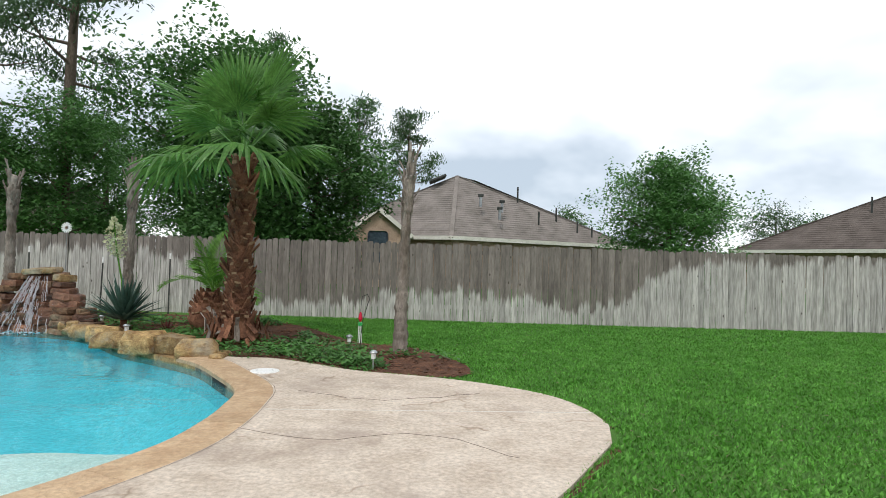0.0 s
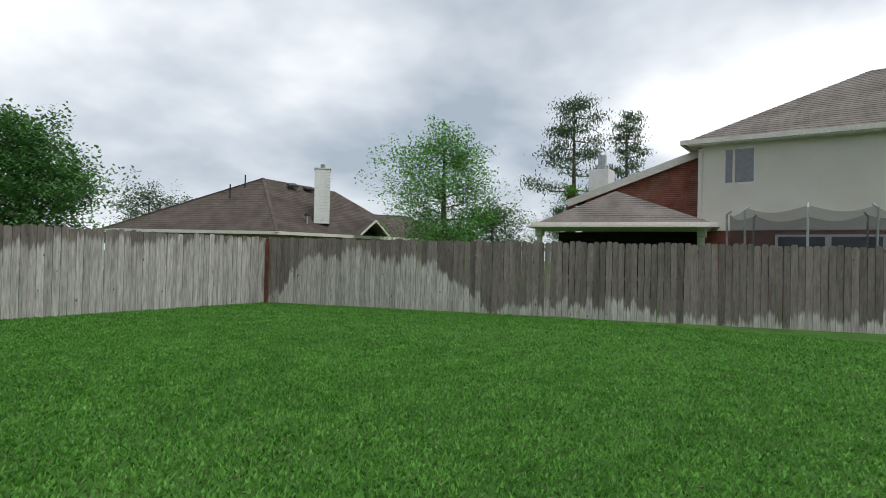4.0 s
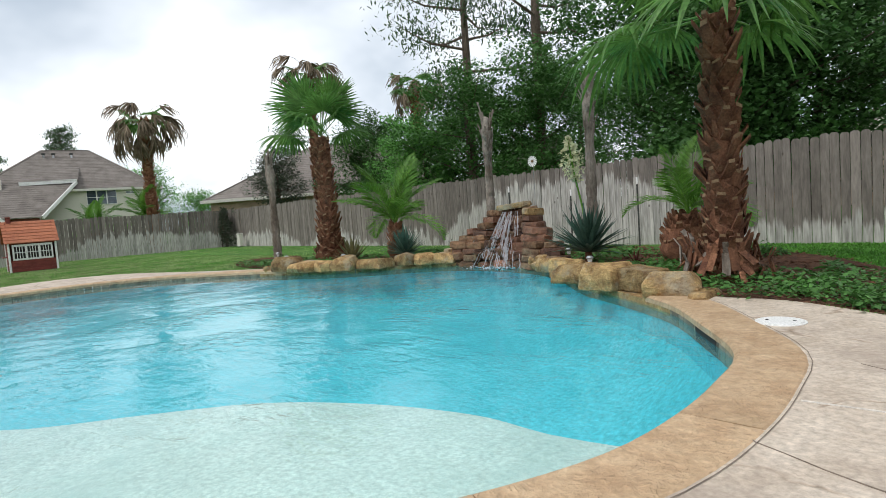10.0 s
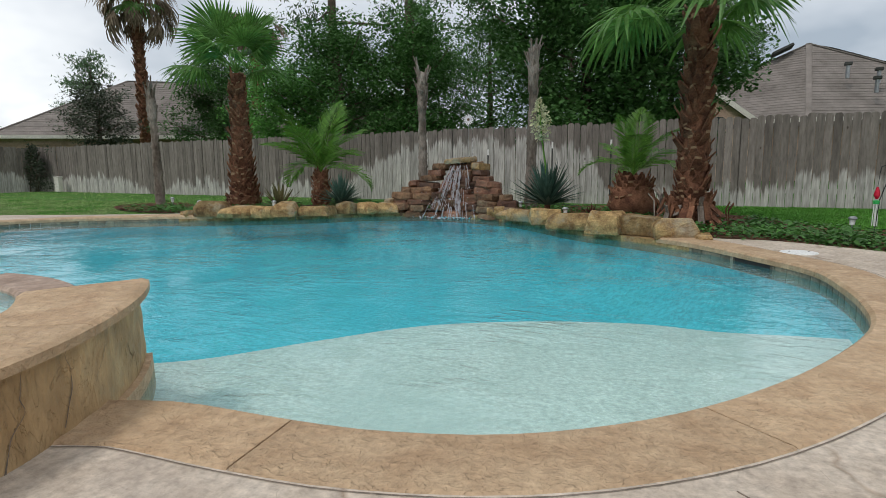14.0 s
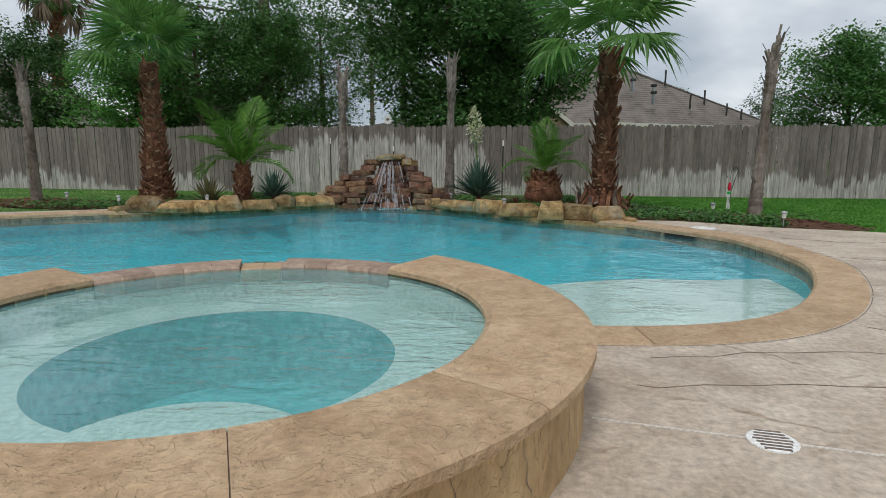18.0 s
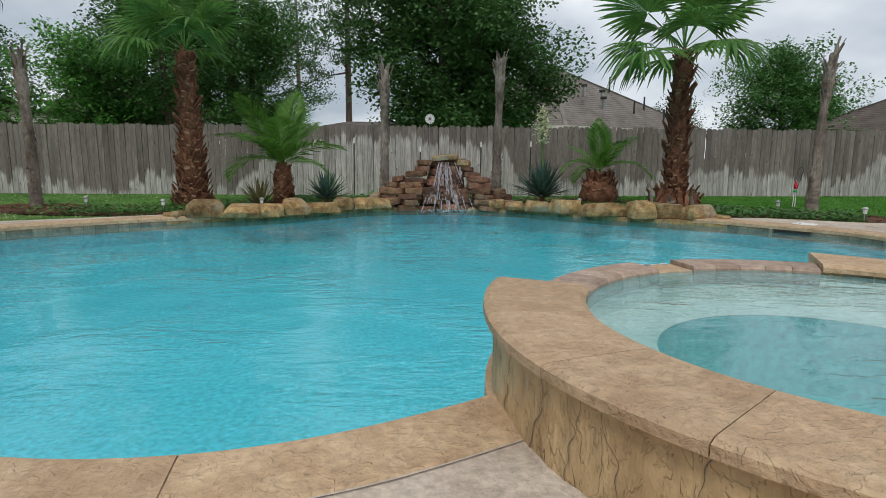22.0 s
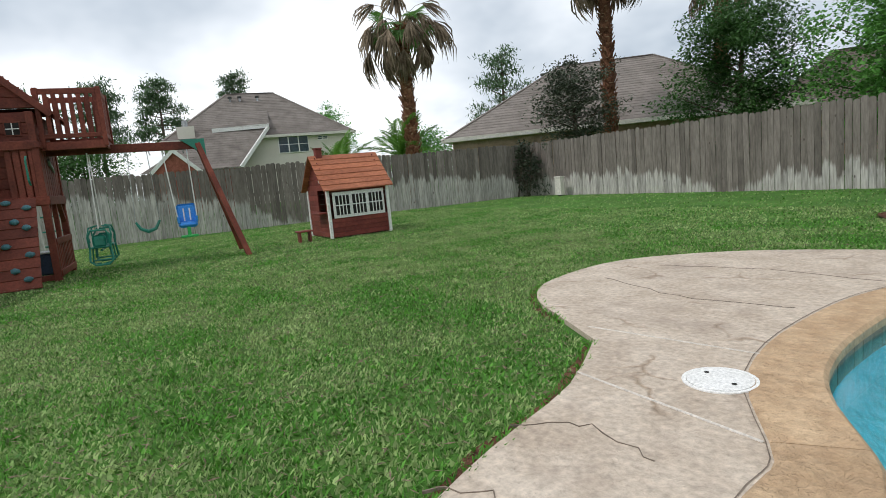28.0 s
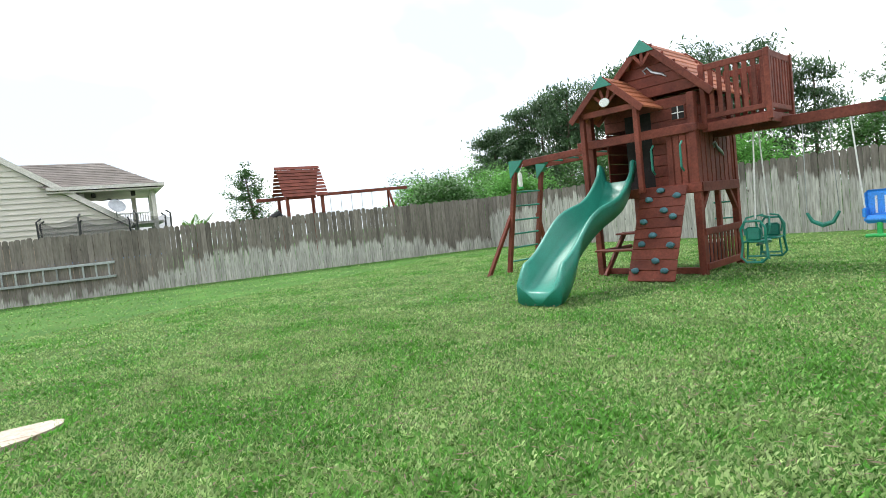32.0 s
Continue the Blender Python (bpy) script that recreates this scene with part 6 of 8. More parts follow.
for x in (X0, X1):
    for y in (Y0, Y1):
        plank("post", (x, y, -0.05), (x, y, 2.6), 0.1, 0.1, up=(1, 0, 0))
for k in range(10):
    y = Y0 + (k + 0.5) * (Y1 - Y0) / 10
    plank("deck_board", (X0 - 0.05, y, DZ), (X1 + 0.05, y, DZ), 0.13, 0.03, M_RED_SHADED)
for p, q in (((X0 - 0.06, Y0 - 0.06, DZ - 0.05), (X1 + 0.08, Y0 - 0.06, DZ - 0.05)), ((X1 + 0.06, Y0, DZ - 0.05), (X1 + 0.06, Y1, DZ - 0.05)), ((X0, Y1 + 0.06, DZ - 0.05), (X1, Y1 + 0.06, DZ - 0.05)), ((X0 - 0.06, Y0, DZ - 0.05), (X0 - 0.06, Y1, DZ - 0.05))):
    plank("rim_board", p, q, 0.03, 0.14)
    plank("rail_board", (p[0], p[1], 2.1), (q[0], q[1], 2.1), 0.03, 0.1)
# upper room: lap boards on front, right side and back
def clad(p, q, z0, z1, board, mat, parent, name="siding_board", gap=0.006):
    """Boards one above the other between two uprights."""
    k = int(round((z1 - z0) / board))
    for j in range(k):
        z = z0 + (j + 0.5) * (z1 - z0) / k
        plank(name, (p[0], p[1], z), (q[0], q[1], z), 0.022, (z1 - z0) / k - gap, mat, parent=parent)


FY = Y0 + 0.18
clad((-0.35, FY, 0), (X1, FY, 0), DZ, 2.62, 0.165, M_RED, ps)
clad((X1, FY, 0), (X1, Y1, 0), 2.12, 2.62, 0.165, M_RED, ps)
clad((X0, Y1, 0), (X1, Y1, 0), DZ, 2.62, 0.165, M_RED, ps)
clad((X0, FY + 0.3, 0), (X0, Y1, 0), DZ, 2.62, 0.165, M_RED, ps)
for k in range(9):
    y = Y0 + 0.05 + k * (Y1 - Y0 - 0.1) / 8
    plank("side_slat", (X1 + 0.02, y, DZ), (X1 + 0.02, y, 2.08), 0.135, 0.02, up=(1, 0, 0))
for k in range(4):
    x = 0.0 + k * 0.1
    plank("front_slat", (x, Y0 - 0.02, DZ), (x, Y0 - 0.02, 2.06), 0.085, 0.02, up=(0, 1, 0))
# flat dark sheet for the shade inside the doorway
part("doorway", slab(-0.92, -0.38, FY + 0.25, FY + 0.27, DZ, 2.5), M_SHADE, ps, "doorway into the tower, its shade a dark painted sheet")
clad((X0, FY + 0.28, 0), (-0.35, FY + 0.28, 0), 2.3, 2.62, 0.16, M_RED, ps)
# front window with a white cross; a dark slab stands for shade behind
part("window_frame", slab(-0.02, 0.2, FY - 0.03, FY - 0.012, 2.26, 2.48, 0.004), M_RED, ps)
part("window_opening", slab(0.0, 0.18, FY - 0.034, FY - 0.02, 2.28, 2.46), M_SHADE, ps)
part("muntin", slab(0.083, 0.097, FY - 0.042, FY - 0.03, 2.28, 2.46), M_WHITEP, ps)
part("muntin", slab(0.0, 0.18, FY - 0.042, FY - 0.03, 2.363, 2.377), M_WHITEP, ps)


def gable_roof(parent, cx, half, ze, zp, ya, yb, boards, mat, over=0.12):
    """Two slopes of overlapping boards; the ridge runs from ya to yb."""
    for s in (-1, 1):
        for k in range(boards):
            q0, q1 = k / boards, (k + 1) / boards
            x0, x1 = cx + s * (half + over) * (1 - q0), cx + s * (half + over) * (1 - q1)
            slope = (zp - ze) / half
            z0 = zp - slope * abs(x0 - cx)
            z1 = zp - slope * abs(x1 - cx)
            bm = bmesh.new()
            vs = [bm.verts.new(v_) for v_ in ((x0, ya, z0 + 0.03), (x0, yb, z0 + 0.03), (x1, yb, z1 + 0.012), (x1, ya, z1 + 0.012), (x0, ya, z0 + 0.004), (x0, yb, z0 + 0.004), (x1, yb, z1), (x1, ya, z1))]
            for f_ in ((0, 1, 2, 3), (4, 7, 6, 5), (0, 4, 5, 1), (2, 6, 7, 3), (0, 3, 7, 4), (1, 5, 6, 2)):
                bm.faces.new([vs[i] for i in f_])
            part("roof_board", bm, mat, parent)
        zo = zp - (zp - ze) / half * (half + over)
        for y in (ya, yb):
            plank("barge_board", (cx + s * (half + over), y, zo - 0.02), (cx, y, zp - 0.02), 0.025, 0.1, parent=parent, up=(0, 0, 1))


CX, HALF, ZE, ZP = -0.34, 0.86, 2.68, 3.5
gable_roof(ps, CX, HALF, ZE, ZP, FY - 0.14, Y1 + 0.14, 8, M_ROOFPLANK)
for k in range(5):
    z = ZE + k * 0.16
    w = HALF * (1 - (k + 0.5) * 0.16 / (ZP - ZE))
    for y in (FY, Y1):
        plank("gable_board", (CX - w, y, z + 0.08), (CX + w, y, z + 0.08), 0.02, 0.155)
bm = bmesh.new()
vs = [bm.verts.new(q) for q in ((CX, FY - 0.17, ZP + 0.04), (CX - 0.2, FY - 0.17, ZP - 0.16), (CX + 0.2, FY - 0.17, ZP - 0.16), (CX, FY - 0.15, ZP + 0.04), (CX - 0.2, FY - 0.15, ZP - 0.16), (CX + 0.2, FY - 0.15, ZP - 0.16))]
for f_ in ((0, 1, 2), (3, 5, 4), (0, 3, 4, 1), (1, 4, 5, 2), (2, 5, 3, 0)):
    bm.faces.new([vs[i] for i in f_])
part("peak_plate", bm, M_GREENPL, ps, "green plastic gable plate")
for a in (-38, 0, 38):
    plank("sunburst_slat", (CX, FY - 0.15, ZP - 0.34), (CX + 0.2 * math.sin(radians(a)), FY - 0.15, ZP - 0.34 + 0.2 * math.cos(radians(a))), 0.05, 0.02, up=(0, 1, 0))
# porch gable over the slide
PX, PH = -0.74, 0.5
gable_roof(ps, PX, PH, 2.56, 3.02, 0.3, FY + 0.1, 6, M_ROOFPLANK, 0.1)
for x in (PX - PH + 0.04, PX + PH - 0.06):
    plank("porch_post", (x, 0.42, DZ - 0.05), (x, 0.42, 2.52), 0.075, 0.075, up=(1, 0, 0))
plank("porch_beam", (PX - PH, 0.42, 2.53), (PX + PH, 0.42, 2.53), 0.05, 0.09)
for a in (-50, -18, 18, 50):
    plank("sunburst_slat", (PX, 0.36, 2.62), (PX + 0.26 * math.sin(radians(a)), 0.36, 2.62 + 0.26 * math.cos(radians(a))), 0.05, 0.02, up=(0, 1, 0))
o = part("name_plate", lathe(bmesh.new(), [(0.085, -0.006), (0.085, 0.006)], 20), M_WHITE, ps, "oval white name plate")
o.matrix_basis = pose(PX, 0.33, 2.66, 90, 0, 0) @ Matrix.Diagonal((1.0, 0.75, 1, 1))
bm = bmesh.new()
vs = [bm.verts.new(q) for q in ((PX, 0.27, 3.05), (PX - 0.17, 0.27, 2.88), (PX + 0.17, 0.27, 2.88), (PX, 0.29, 3.05), (PX - 0.17, 0.29, 2.88), (PX + 0.17, 0.29, 2.88))]
for f_ in ((0, 1, 2), (3, 5, 4), (0, 3, 4, 1), (1, 4, 5, 2), (2, 5, 3, 0)):
    bm.faces.new([vs[i] for i in f_])
part("peak_plate", bm, M_GREENPL, ps)
plank("porch_rail", (X0 - 0.05, 0.46, 2.08), (X1 + 0.05, 0.74, 2.1), 0.03, 0.13)
# white scroll ornaments
for x, y, z, rz in ((-0.2, FY - 0.02, 2.98, 0), (X1 + 0.05, 1.5, 1.75, 90)):
    o = part("scroll_ornament", tube(bmesh.new(), [(-0.16, 0, 0.06), (-0.2, 0, 0.12), (-0.13, 0, 0.15), (-0.06, 0, 0.07), (0.02, 0, 0.03), (0.1, 0, 0.0), (0.16, 0, -0.05)], [0.01, 0.014, 0.014, 0.02, 0.025, 0.02, 0.01], 7), M_STEEL, ps, "scrolled metal wall ornament")
    o.matrix_basis = pose(x, y, z, 0, 0, rz)
# balcony on the right
BX0, BX1, BY0, BY1, BZ = X1 + 0.04, 1.3, 0.98, 1.9, 2.1
for k in range(6):
    y = BY0 + (k + 0.5) * (BY1 - BY0) / 6
    plank("balcony_board", (BX0, y, BZ), (BX1, y, BZ), 0.145, 0.03, M_RED_SHADED)
for p, q in (((BX0, BY0), (BX1, BY0)), ((BX1, BY0), (BX1, BY1)), ((BX0, BY1), (BX1, BY1))):
    for z, h in ((BZ - 0.02, 0.13), (BZ + 0.13, 0.07), (BZ + 0.82, 0.09)):
        plank("balcony_rail", (*p, z), (*q, z), 0.03, h)
    k = 8
    for j in range(k):
        a = (p[0] + (q[0] - p[0]) * (j + 0.5) / k, p[1] + (q[1] - p[1]) * (j + 0.5) / k)
        plank("baluster", (*a, BZ + 0.1), (*a, BZ + 0.82), 0.065, 0.02, up=(0, 1, 0) if p[1] == q[1] else (1, 0, 0))
for x, y in ((BX0 + 0.05, BY0), (BX1, BY0), (BX1, BY1), (BX0 + 0.05, BY1)):
    plank("balcony_post", (x, y, BZ - 0.05), (x, y, BZ + 0.88), 0.07, 0.07, up=(1, 0, 0))
# swing beams, A-frames
def gusset(a, b, c, thick):
    """A three-cornered plate lying in the plane of x and z."""
    bm = bmesh.new()
    lo_, hi_ = [[bm.verts.new((q[0], q[1] + s * thick / 2, q[2])) for q in (a, b, c)] for s in (-1, 1)]
    bm.faces.new(lo_)
    bm.faces.new(hi_[::-1])
    for k in range(3):
        bm.faces.new((lo_[k], lo_[(k + 1) % 3], hi_[(k + 1) % 3], hi_[k]))
    return bm


plank("swing_beam", (X1, 1.42, 2.03), (2.76, 1.42, 2.0), 0.09, 0.14)
for y in (1.12, 1.95):
    plank("monkey_bar_beam", (X0, y, 2.1), (-3.3, y, 2.05), 0.05, 0.12)
    plank("ladder_upright", (-3.2, y, 2.08), (-3.58, y - (0.02 if y < 1.5 else -0.02), -0.05), 0.08, 0.08, up=(1, 0, 0))
    part("corner_bracket", gusset((-3.31, y, 1.8), (-3.31, y, 2.14), (-2.98, y, 2.12), 0.12), M_GREENPL, ps, "green plastic bracket")
    plank("brace", (-3.42, y, 1.1), (-3.68, 0.6 if y < 1.5 else 2.6, -0.05), 0.07, 0.07, up=(1, 0, 0))
for k in range(6):
    z = 0.2 + k * 0.27
    x = -3.55 + z * 0.17
    part("rung", tube(bmesh.new(), [(x, 1.1, z), (x, 1.97, z)], 0.017, 8), M_GREENPL, ps)
for k in range(5):
    x = -1.6 - k * 0.36
    part("monkey_bar", tube(bmesh.new(), [(x, 1.12, 2.07), (x, 1.95, 2.07)], 0.017, 8), M_GREENPL, ps)
for s in (-1, 1):
    plank("swing_leg", (2.67, 1.42 + s * 0.06, 2.02), (3.24, 1.42 + s * 0.68, -0.05), 0.09, 0.09, up=(1, 0, 0))
part("corner_bracket", gusset((2.79, 1.42, 1.8), (2.79, 1.42, 2.1), (2.39, 1.42, 2.1), 0.2), M_GREENPL, ps)
plank("leg_tie", (2.96, 1.12, 0.98), (2.96, 1.72, 0.98), 0.04, 0.09)
# climbing wall
for k in range(9):
    q0, q1 = k / 9, (k + 1) / 9
    plank("climbing_board", (-0.42, 0.0 + 0.62 * (q0 + q1) / 2, DZ * (q0 + q1) / 2), (0.28, 0.62 * (q0 + q1) / 2, DZ * (q0 + q1) / 2), 0.025, 0.155, up=(0, 0.62, DZ))
for k, (x, q) in enumerate(((-0.26, 0.1), (0.05, 0.2), (0.22, 0.1), (-0.22, 0.38), (0.26, 0.36), (-0.05, 0.47), (-0.24, 0.62), (0.08, 0.73), (0.24, 0.66), (-0.2, 0.86), (-0.02, 0.95), (0.26, 0.88))):
    bm = bmesh.new()
    bmesh.ops.create_icosphere(bm, subdivisions=2, radius=0.055)
    for v_ in bm.verts:
        v_.co = Vector((v_.co.x * 1.1, v_.co.y * 0.75, v_.co.z * 0.8)) * (1 + 0.25 * noise.noise(v_.co * 30 + Vector((k, 0, 0))))
    o = part("rock_hold", bm, M_TEAL, ps, "teal plastic climbing hold", smooth=True)
    o.matrix_basis = pose(x * 0.9 - 0.07, 0.62 * q - 0.035, DZ * q + 0.02)
for x in (-0.18, 0.25):
    part("grab_handle", tube(bmesh.new(), [(x, 0.62, 1.5), (x, 0.55, 1.56), (x, 0.55, 1.86), (x, 0.62, 1.92)], 0.016, 8), M_GREENPL, ps, "green plastic grab handle")
# slide: a moulded trough with rolled sides and a wave
bm = bmesh.new()
prev = None
n = 36
for j in range(n + 1):
    q = j / n
    y = 0.68 - 2.72 * q
    z = 1.36 * (1 - q) ** 1.12 * (1 - 0.1 * math.sin(2 * math.pi * q * 1.25)) + 0.14 + 0.05 * max(0, q - 0.9) * 10 * 0.2
    if q < 0.06:
        z = 1.46
    cx = -0.8 + 0.34 * q + 0.05 * math.sin(2 * math.pi * q)
    side = 0.27 + 0.03 * math.sin(2 * math.pi * q * 2.2) if q < 0.93 else 0.27 - (q - 0.93) * 2.4
    skirt = max(0.0, (q - 0.72) / 0.28) ** 0.6 * (z + 0.03)
    prof = [(-0.33, side - 0.04), (-0.335, side), (-0.30, side + 0.015), (-0.262, side - 0.01), (-0.235, 0.05), (-0.15, 0.005), (0, 0.0), (0.15, 0.005), (0.235, 0.05), (0.262, side - 0.01), (0.30, side + 0.015), (0.335, side), (0.33, side - 0.04), (0.25, -0.035), (0, -0.035), (-0.25, -0.035)]
    ring = [bm.verts.new((cx + a * 0.94 * (1 + 0.03 * max(0, q - 0.8) * 5), y, max(z + b - (skirt if k in (0, 12, 13, 14, 15) else 0), 0.0))) for k, (a, b) in enumerate(prof)]
    if prev:
        for k in range(len(ring)):
            bm.faces.new((prev[k], prev[(k + 1) % len(ring)], ring[(k + 1) % len(ring)], ring[k]))
    else:
        bm.faces.new(ring[::-1])
    prev = ring
bm.faces.new(prev)
slide = part("slide", bm, M_GREENPL, ps, "glossy green plastic wave slide", smooth=True)
# swings
def chain(p, q, parent):
    part("rope", tube(bmesh.new(), [p, q], 0.011, 6), M_WHITE, parent)


gl = ps
for s in (-1, 1):
    x, y = 0.96, 1.42 + s * 0.27
    part("glider_back", slab(x - 0.1, x + 0.1, y + s * 0.12 - 0.015, y + s * 0.12 + 0.015, 0.42, 0.62, 0.03), M_GREENPL, gl, "green plastic glider seat back")
    part("back_hoop", tube(bmesh.new(), [(x - 0.15, y + s * 0.12, 0.4), (x - 0.16, y + s * 0.13, 0.6), (x - 0.1, y + s * 0.14, 0.7), (x + 0.1, y + s * 0.14, 0.7), (x + 0.16, y + s * 0.13, 0.6), (x + 0.15, y + s * 0.12, 0.4)], 0.018, 8), M_GREENPL, gl)
    part("frame_hoop", tube(bmesh.new(), [(x - 0.15, y + s * 0.1, 0.42), (x - 0.17, y + s * 0.14, 0.2), (x - 0.1, y + s * 0.14, 0.13), (x + 0.1, y + s * 0.14, 0.13), (x + 0.17, y + s * 0.14, 0.2), (x + 0.15, y + s * 0.1, 0.42)], 0.018, 8), M_GREENPL, gl)
    part("glider_seat", slab(x - 0.15, x + 0.15, y - 0.14, y + 0.14, 0.4, 0.43, 0.015), M_GREENPL, gl)
    for dx in (-0.15, 0.15):
        part("glider_handle", tube(bmesh.new(), [(x + dx, y, 0.5), (x + dx * 1.15, y, 0.62), (x + dx, y - s * 0.08, 0.74), (x + dx * 0.3, y - s * 0.08, 0.76)], 0.014, 7), M_GREENPL, gl)
        part("glider_leg", tube(bmesh.new(), [(x + dx * 0.8, y, 0.42), (x + dx * 0.95, y, 0.16), (x + dx * 0.2, y, 0.14)], 0.014, 7), M_GREENPL, gl)
    part("foot_rest", tube(bmesh.new(), [(x - 0.15, y, 0.2), (x + 0.15, y, 0.2)], 0.014, 7), M_GREENPL, gl)
    chain((x, y, 0.72), (x, y * 0.4 + 0.6 * 1.42, 1.97), gl)
part("glider_bar", tube(bmesh.new(), [(0.96, 1.15, 0.36), (0.96, 1.69, 0.36)], 0.02, 8), M_GREENPL, gl)
bx, by = 2.33, 1.42
part("infant_seat_back", slab(bx - 0.17, bx + 0.17, by + 0.08, by + 0.11, 0.6, 0.98, 0.04), M_BLUEPL, ps, "blue plastic infant swing seat")
part("infant_seat_bowl", slab(bx - 0.16, bx + 0.16, by - 0.14, by + 0.1, 0.56, 0.66, 0.04), M_BLUEPL, ps)
for s in (-1, 1):
    part("infant_seat_arm", slab(bx + s * 0.15 - 0.02, bx + s * 0.15 + 0.02, by - 0.13, by + 0.09, 0.64, 0.76, 0.015), M_BLUEPL, ps)
    chain((bx + s * 0.16, by, 0.76), (bx + s * 0.2 - 0.05, by, 1.95), ps)
    part("strap", slab(bx + s * 0.05 - 0.012, bx + s * 0.05 + 0.012, by + 0.06, by + 0.078, 0.68, 0.9), M_WHITE, ps)
part("infant_footrest_stem", slab(bx - 0.03, bx + 0.03, by - 0.12, by - 0.06, 0.42, 0.58, 0.012), M_LIME, ps)
part("infant_footrest", slab(bx - 0.15, bx + 0.15, by - 0.18, by - 0.06, 0.39, 0.43, 0.015), M_LIME, ps, "bright green footrest")
part("belt_seat", tube(bmesh.new(), [(1.5, 1.5, 0.74), (1.56, 1.5, 0.62), (1.68, 1.5, 0.56), (1.8, 1.5, 0.6), (1.88, 1.5, 0.74)], [0.02, 0.03, 0.035, 0.03, 0.02], 6), M_GREENPL, ps)
for x in (1.5, 1.88):
    part("chain", tube(bmesh.new(), [(x, 1.5, 0.74), (1.69 + (x - 1.69) * 0.8, 1.42, 1.95)], 0.006, 5), M_STEEL, ps)
for x in (0.76, 1.16, 1.5, 1.88, 2.1, 2.42):
    part("swing_hook", tube(bmesh.new(), [(x, 1.42, 1.96), (x, 1.42, 1.9), (x + 0.015, 1.42, 1.87)], 0.009, 6), M_STEEL, ps)
# space under the deck
for k in range(10):
    y = Y0 + 0.08 + k * (Y1 - Y0 - 0.16) / 9
    plank("low_slat", (X1 + 0.03, y, 0.14), (X1 + 0.03, y, 0.58), 0.075, 0.02, up=(1, 0, 0))
for z in (0.1, 0.6):
    plank("low_rail", (X1 + 0.05, Y0, z), (X1 + 0.05, Y1, z), 0.035, 0.1)
plank("ground_board", (X0, Y0, 0.05), (X1, Y0, 0.05), 0.06, 0.09)
for y0, y1 in ((Y0, Y0 + 0.32), (Y1, Y1 - 0.32)):
    plank("arch_brace", (X1, y0, 0.85), (X1, y1, 1.22), 0.06, 0.07, up=(1, 0, 0))
plank("middle_post", (X1, 1.45, 0.6), (X1, 1.45, 1.25), 0.07, 0.07, up=(1, 0, 0))
plank("table_top", (-1.2, 1.3, 0.62), (-0.5, 1.3, 0.62), 0.4, 0.03)
plank("bench_seat", (-1.25, 0.62, 0.4), (-0.55, 0.62, 0.4), 0.22, 0.03)
for x in (-1.15, -0.65):
    plank("bench_leg", (x, 0.62, -0.02), (x, 1.3, 0.62), 0.05, 0.08)
    plank("bench_leg", (x, 0.62, 0.39), (x, 1.5, 0.39), 0.05, 0.06)
for k in range(6):
    z = 0.2 + 0.26 * k
    part("inner_rung", tube(bmesh.new(), [(0.0, Y1 + 0.03, z), (X1, Y1 + 0.03, z)], 0.014, 6), M_GREENPL, ps)
e = thing("storage_bin", "blue-grey plastic bin under the playset", "bin", ps.matrix_basis @ pose(0.1, 1.75, 0.02))
part("bin", slab(-0.14, 0.14, -0.14, 0.14, 0, 0.36, 0.03), surf("slate_blue_plastic", (0.03, 0.05, 0.09), (0.05, 0.075, 0.12), 4, 0.5, 0.05, 50), e)
part("rim", slab(-0.155, 0.155, -0.155, 0.155, 0.36, 0.39, 0.01), M_WHITE, e)
e = thing("hanging_feeder", "clear plastic bird feeder hung on the ladder post", "bird feeder", ps.matrix_basis @ pose(-3.0, 0.98, 1.62))
part("tube", lathe(bmesh.new(), [(0.03, 0), (0.04, 0.02), (0.04, 0.24), (0.025, 0.27)], 12), M_WHITE, e)
part("base", lathe(bmesh.new(), [(0.05, -0.03), (0.05, 0.0)], 12), M_LIME, e)
part("wire", tube(bmesh.new(), [(0, 0, 0.27), (0, 0.13, 0.45)], 0.004, 5), M_STEEL, e)

# ---------------------------------------------------------------- playhouse
ph = thing("playhouse", "small red wooden playhouse with white windows and an orange plank roof", "playhouse", pose(-24.19, 5.44, -0.03, 0, 0, 84.6))
W_, D_, ZE_, ZR_ = 1.27, 1.25, 0.98, 1.66


def ph_clad(p, q, z0, z1, name="siding_board"):
    clad(p, q, z0, z1, 0.105, M_SIDING, ph, name, 0.004)


ph_clad((0, 0, 0), (W_, 0, 0), 0.02, 0.40)
ph_clad((0, 0, 0), (W_, 0, 0), 0.90, 0.98)
ph_clad((W_, 0, 0), (W_, D_, 0), 0.02, 0.98)
ph_clad((0, D_, 0), (W_, D_, 0), 0.02, 0.98)
ph_clad((0, 0.62, 0), (0, D_, 0), 0.02, 0.98)
ph_clad((0, 0, 0), (0, 0.16, 0), 0.02, 0.98)
ph_clad((0, 0.16, 0), (0, 0.62, 0), 0.02, 0.5, "half_door_board")
for x in (0.0, W_):
    for k in range(6):
        z = 0.98 + k * 0.113
        y0 = D_ / 2 * (z - 0.98) / (ZR_ - 0.98)
        if D_ - 2 * y0 > 0.1:
            plank("gable_board", (x, y0, z + 0.05), (x, D_ - y0, z + 0.05), 0.02, 0.11, M_SIDING, parent=ph)
for x, y in ((-0.012, -0.012), (W_ + 0.012, -0.012)):
    plank("corner_trim", (x, y, 0), (x, y, 0.98), 0.06, 0.06, M_WHITEP, (1, 0, 0), ph, "white corner trim")
plank("corner_trim", (-0.01, D_, 0), (-0.01, D_, 0.98), 0.05, 0.05, M_WHITEP, (1, 0, 0), ph)
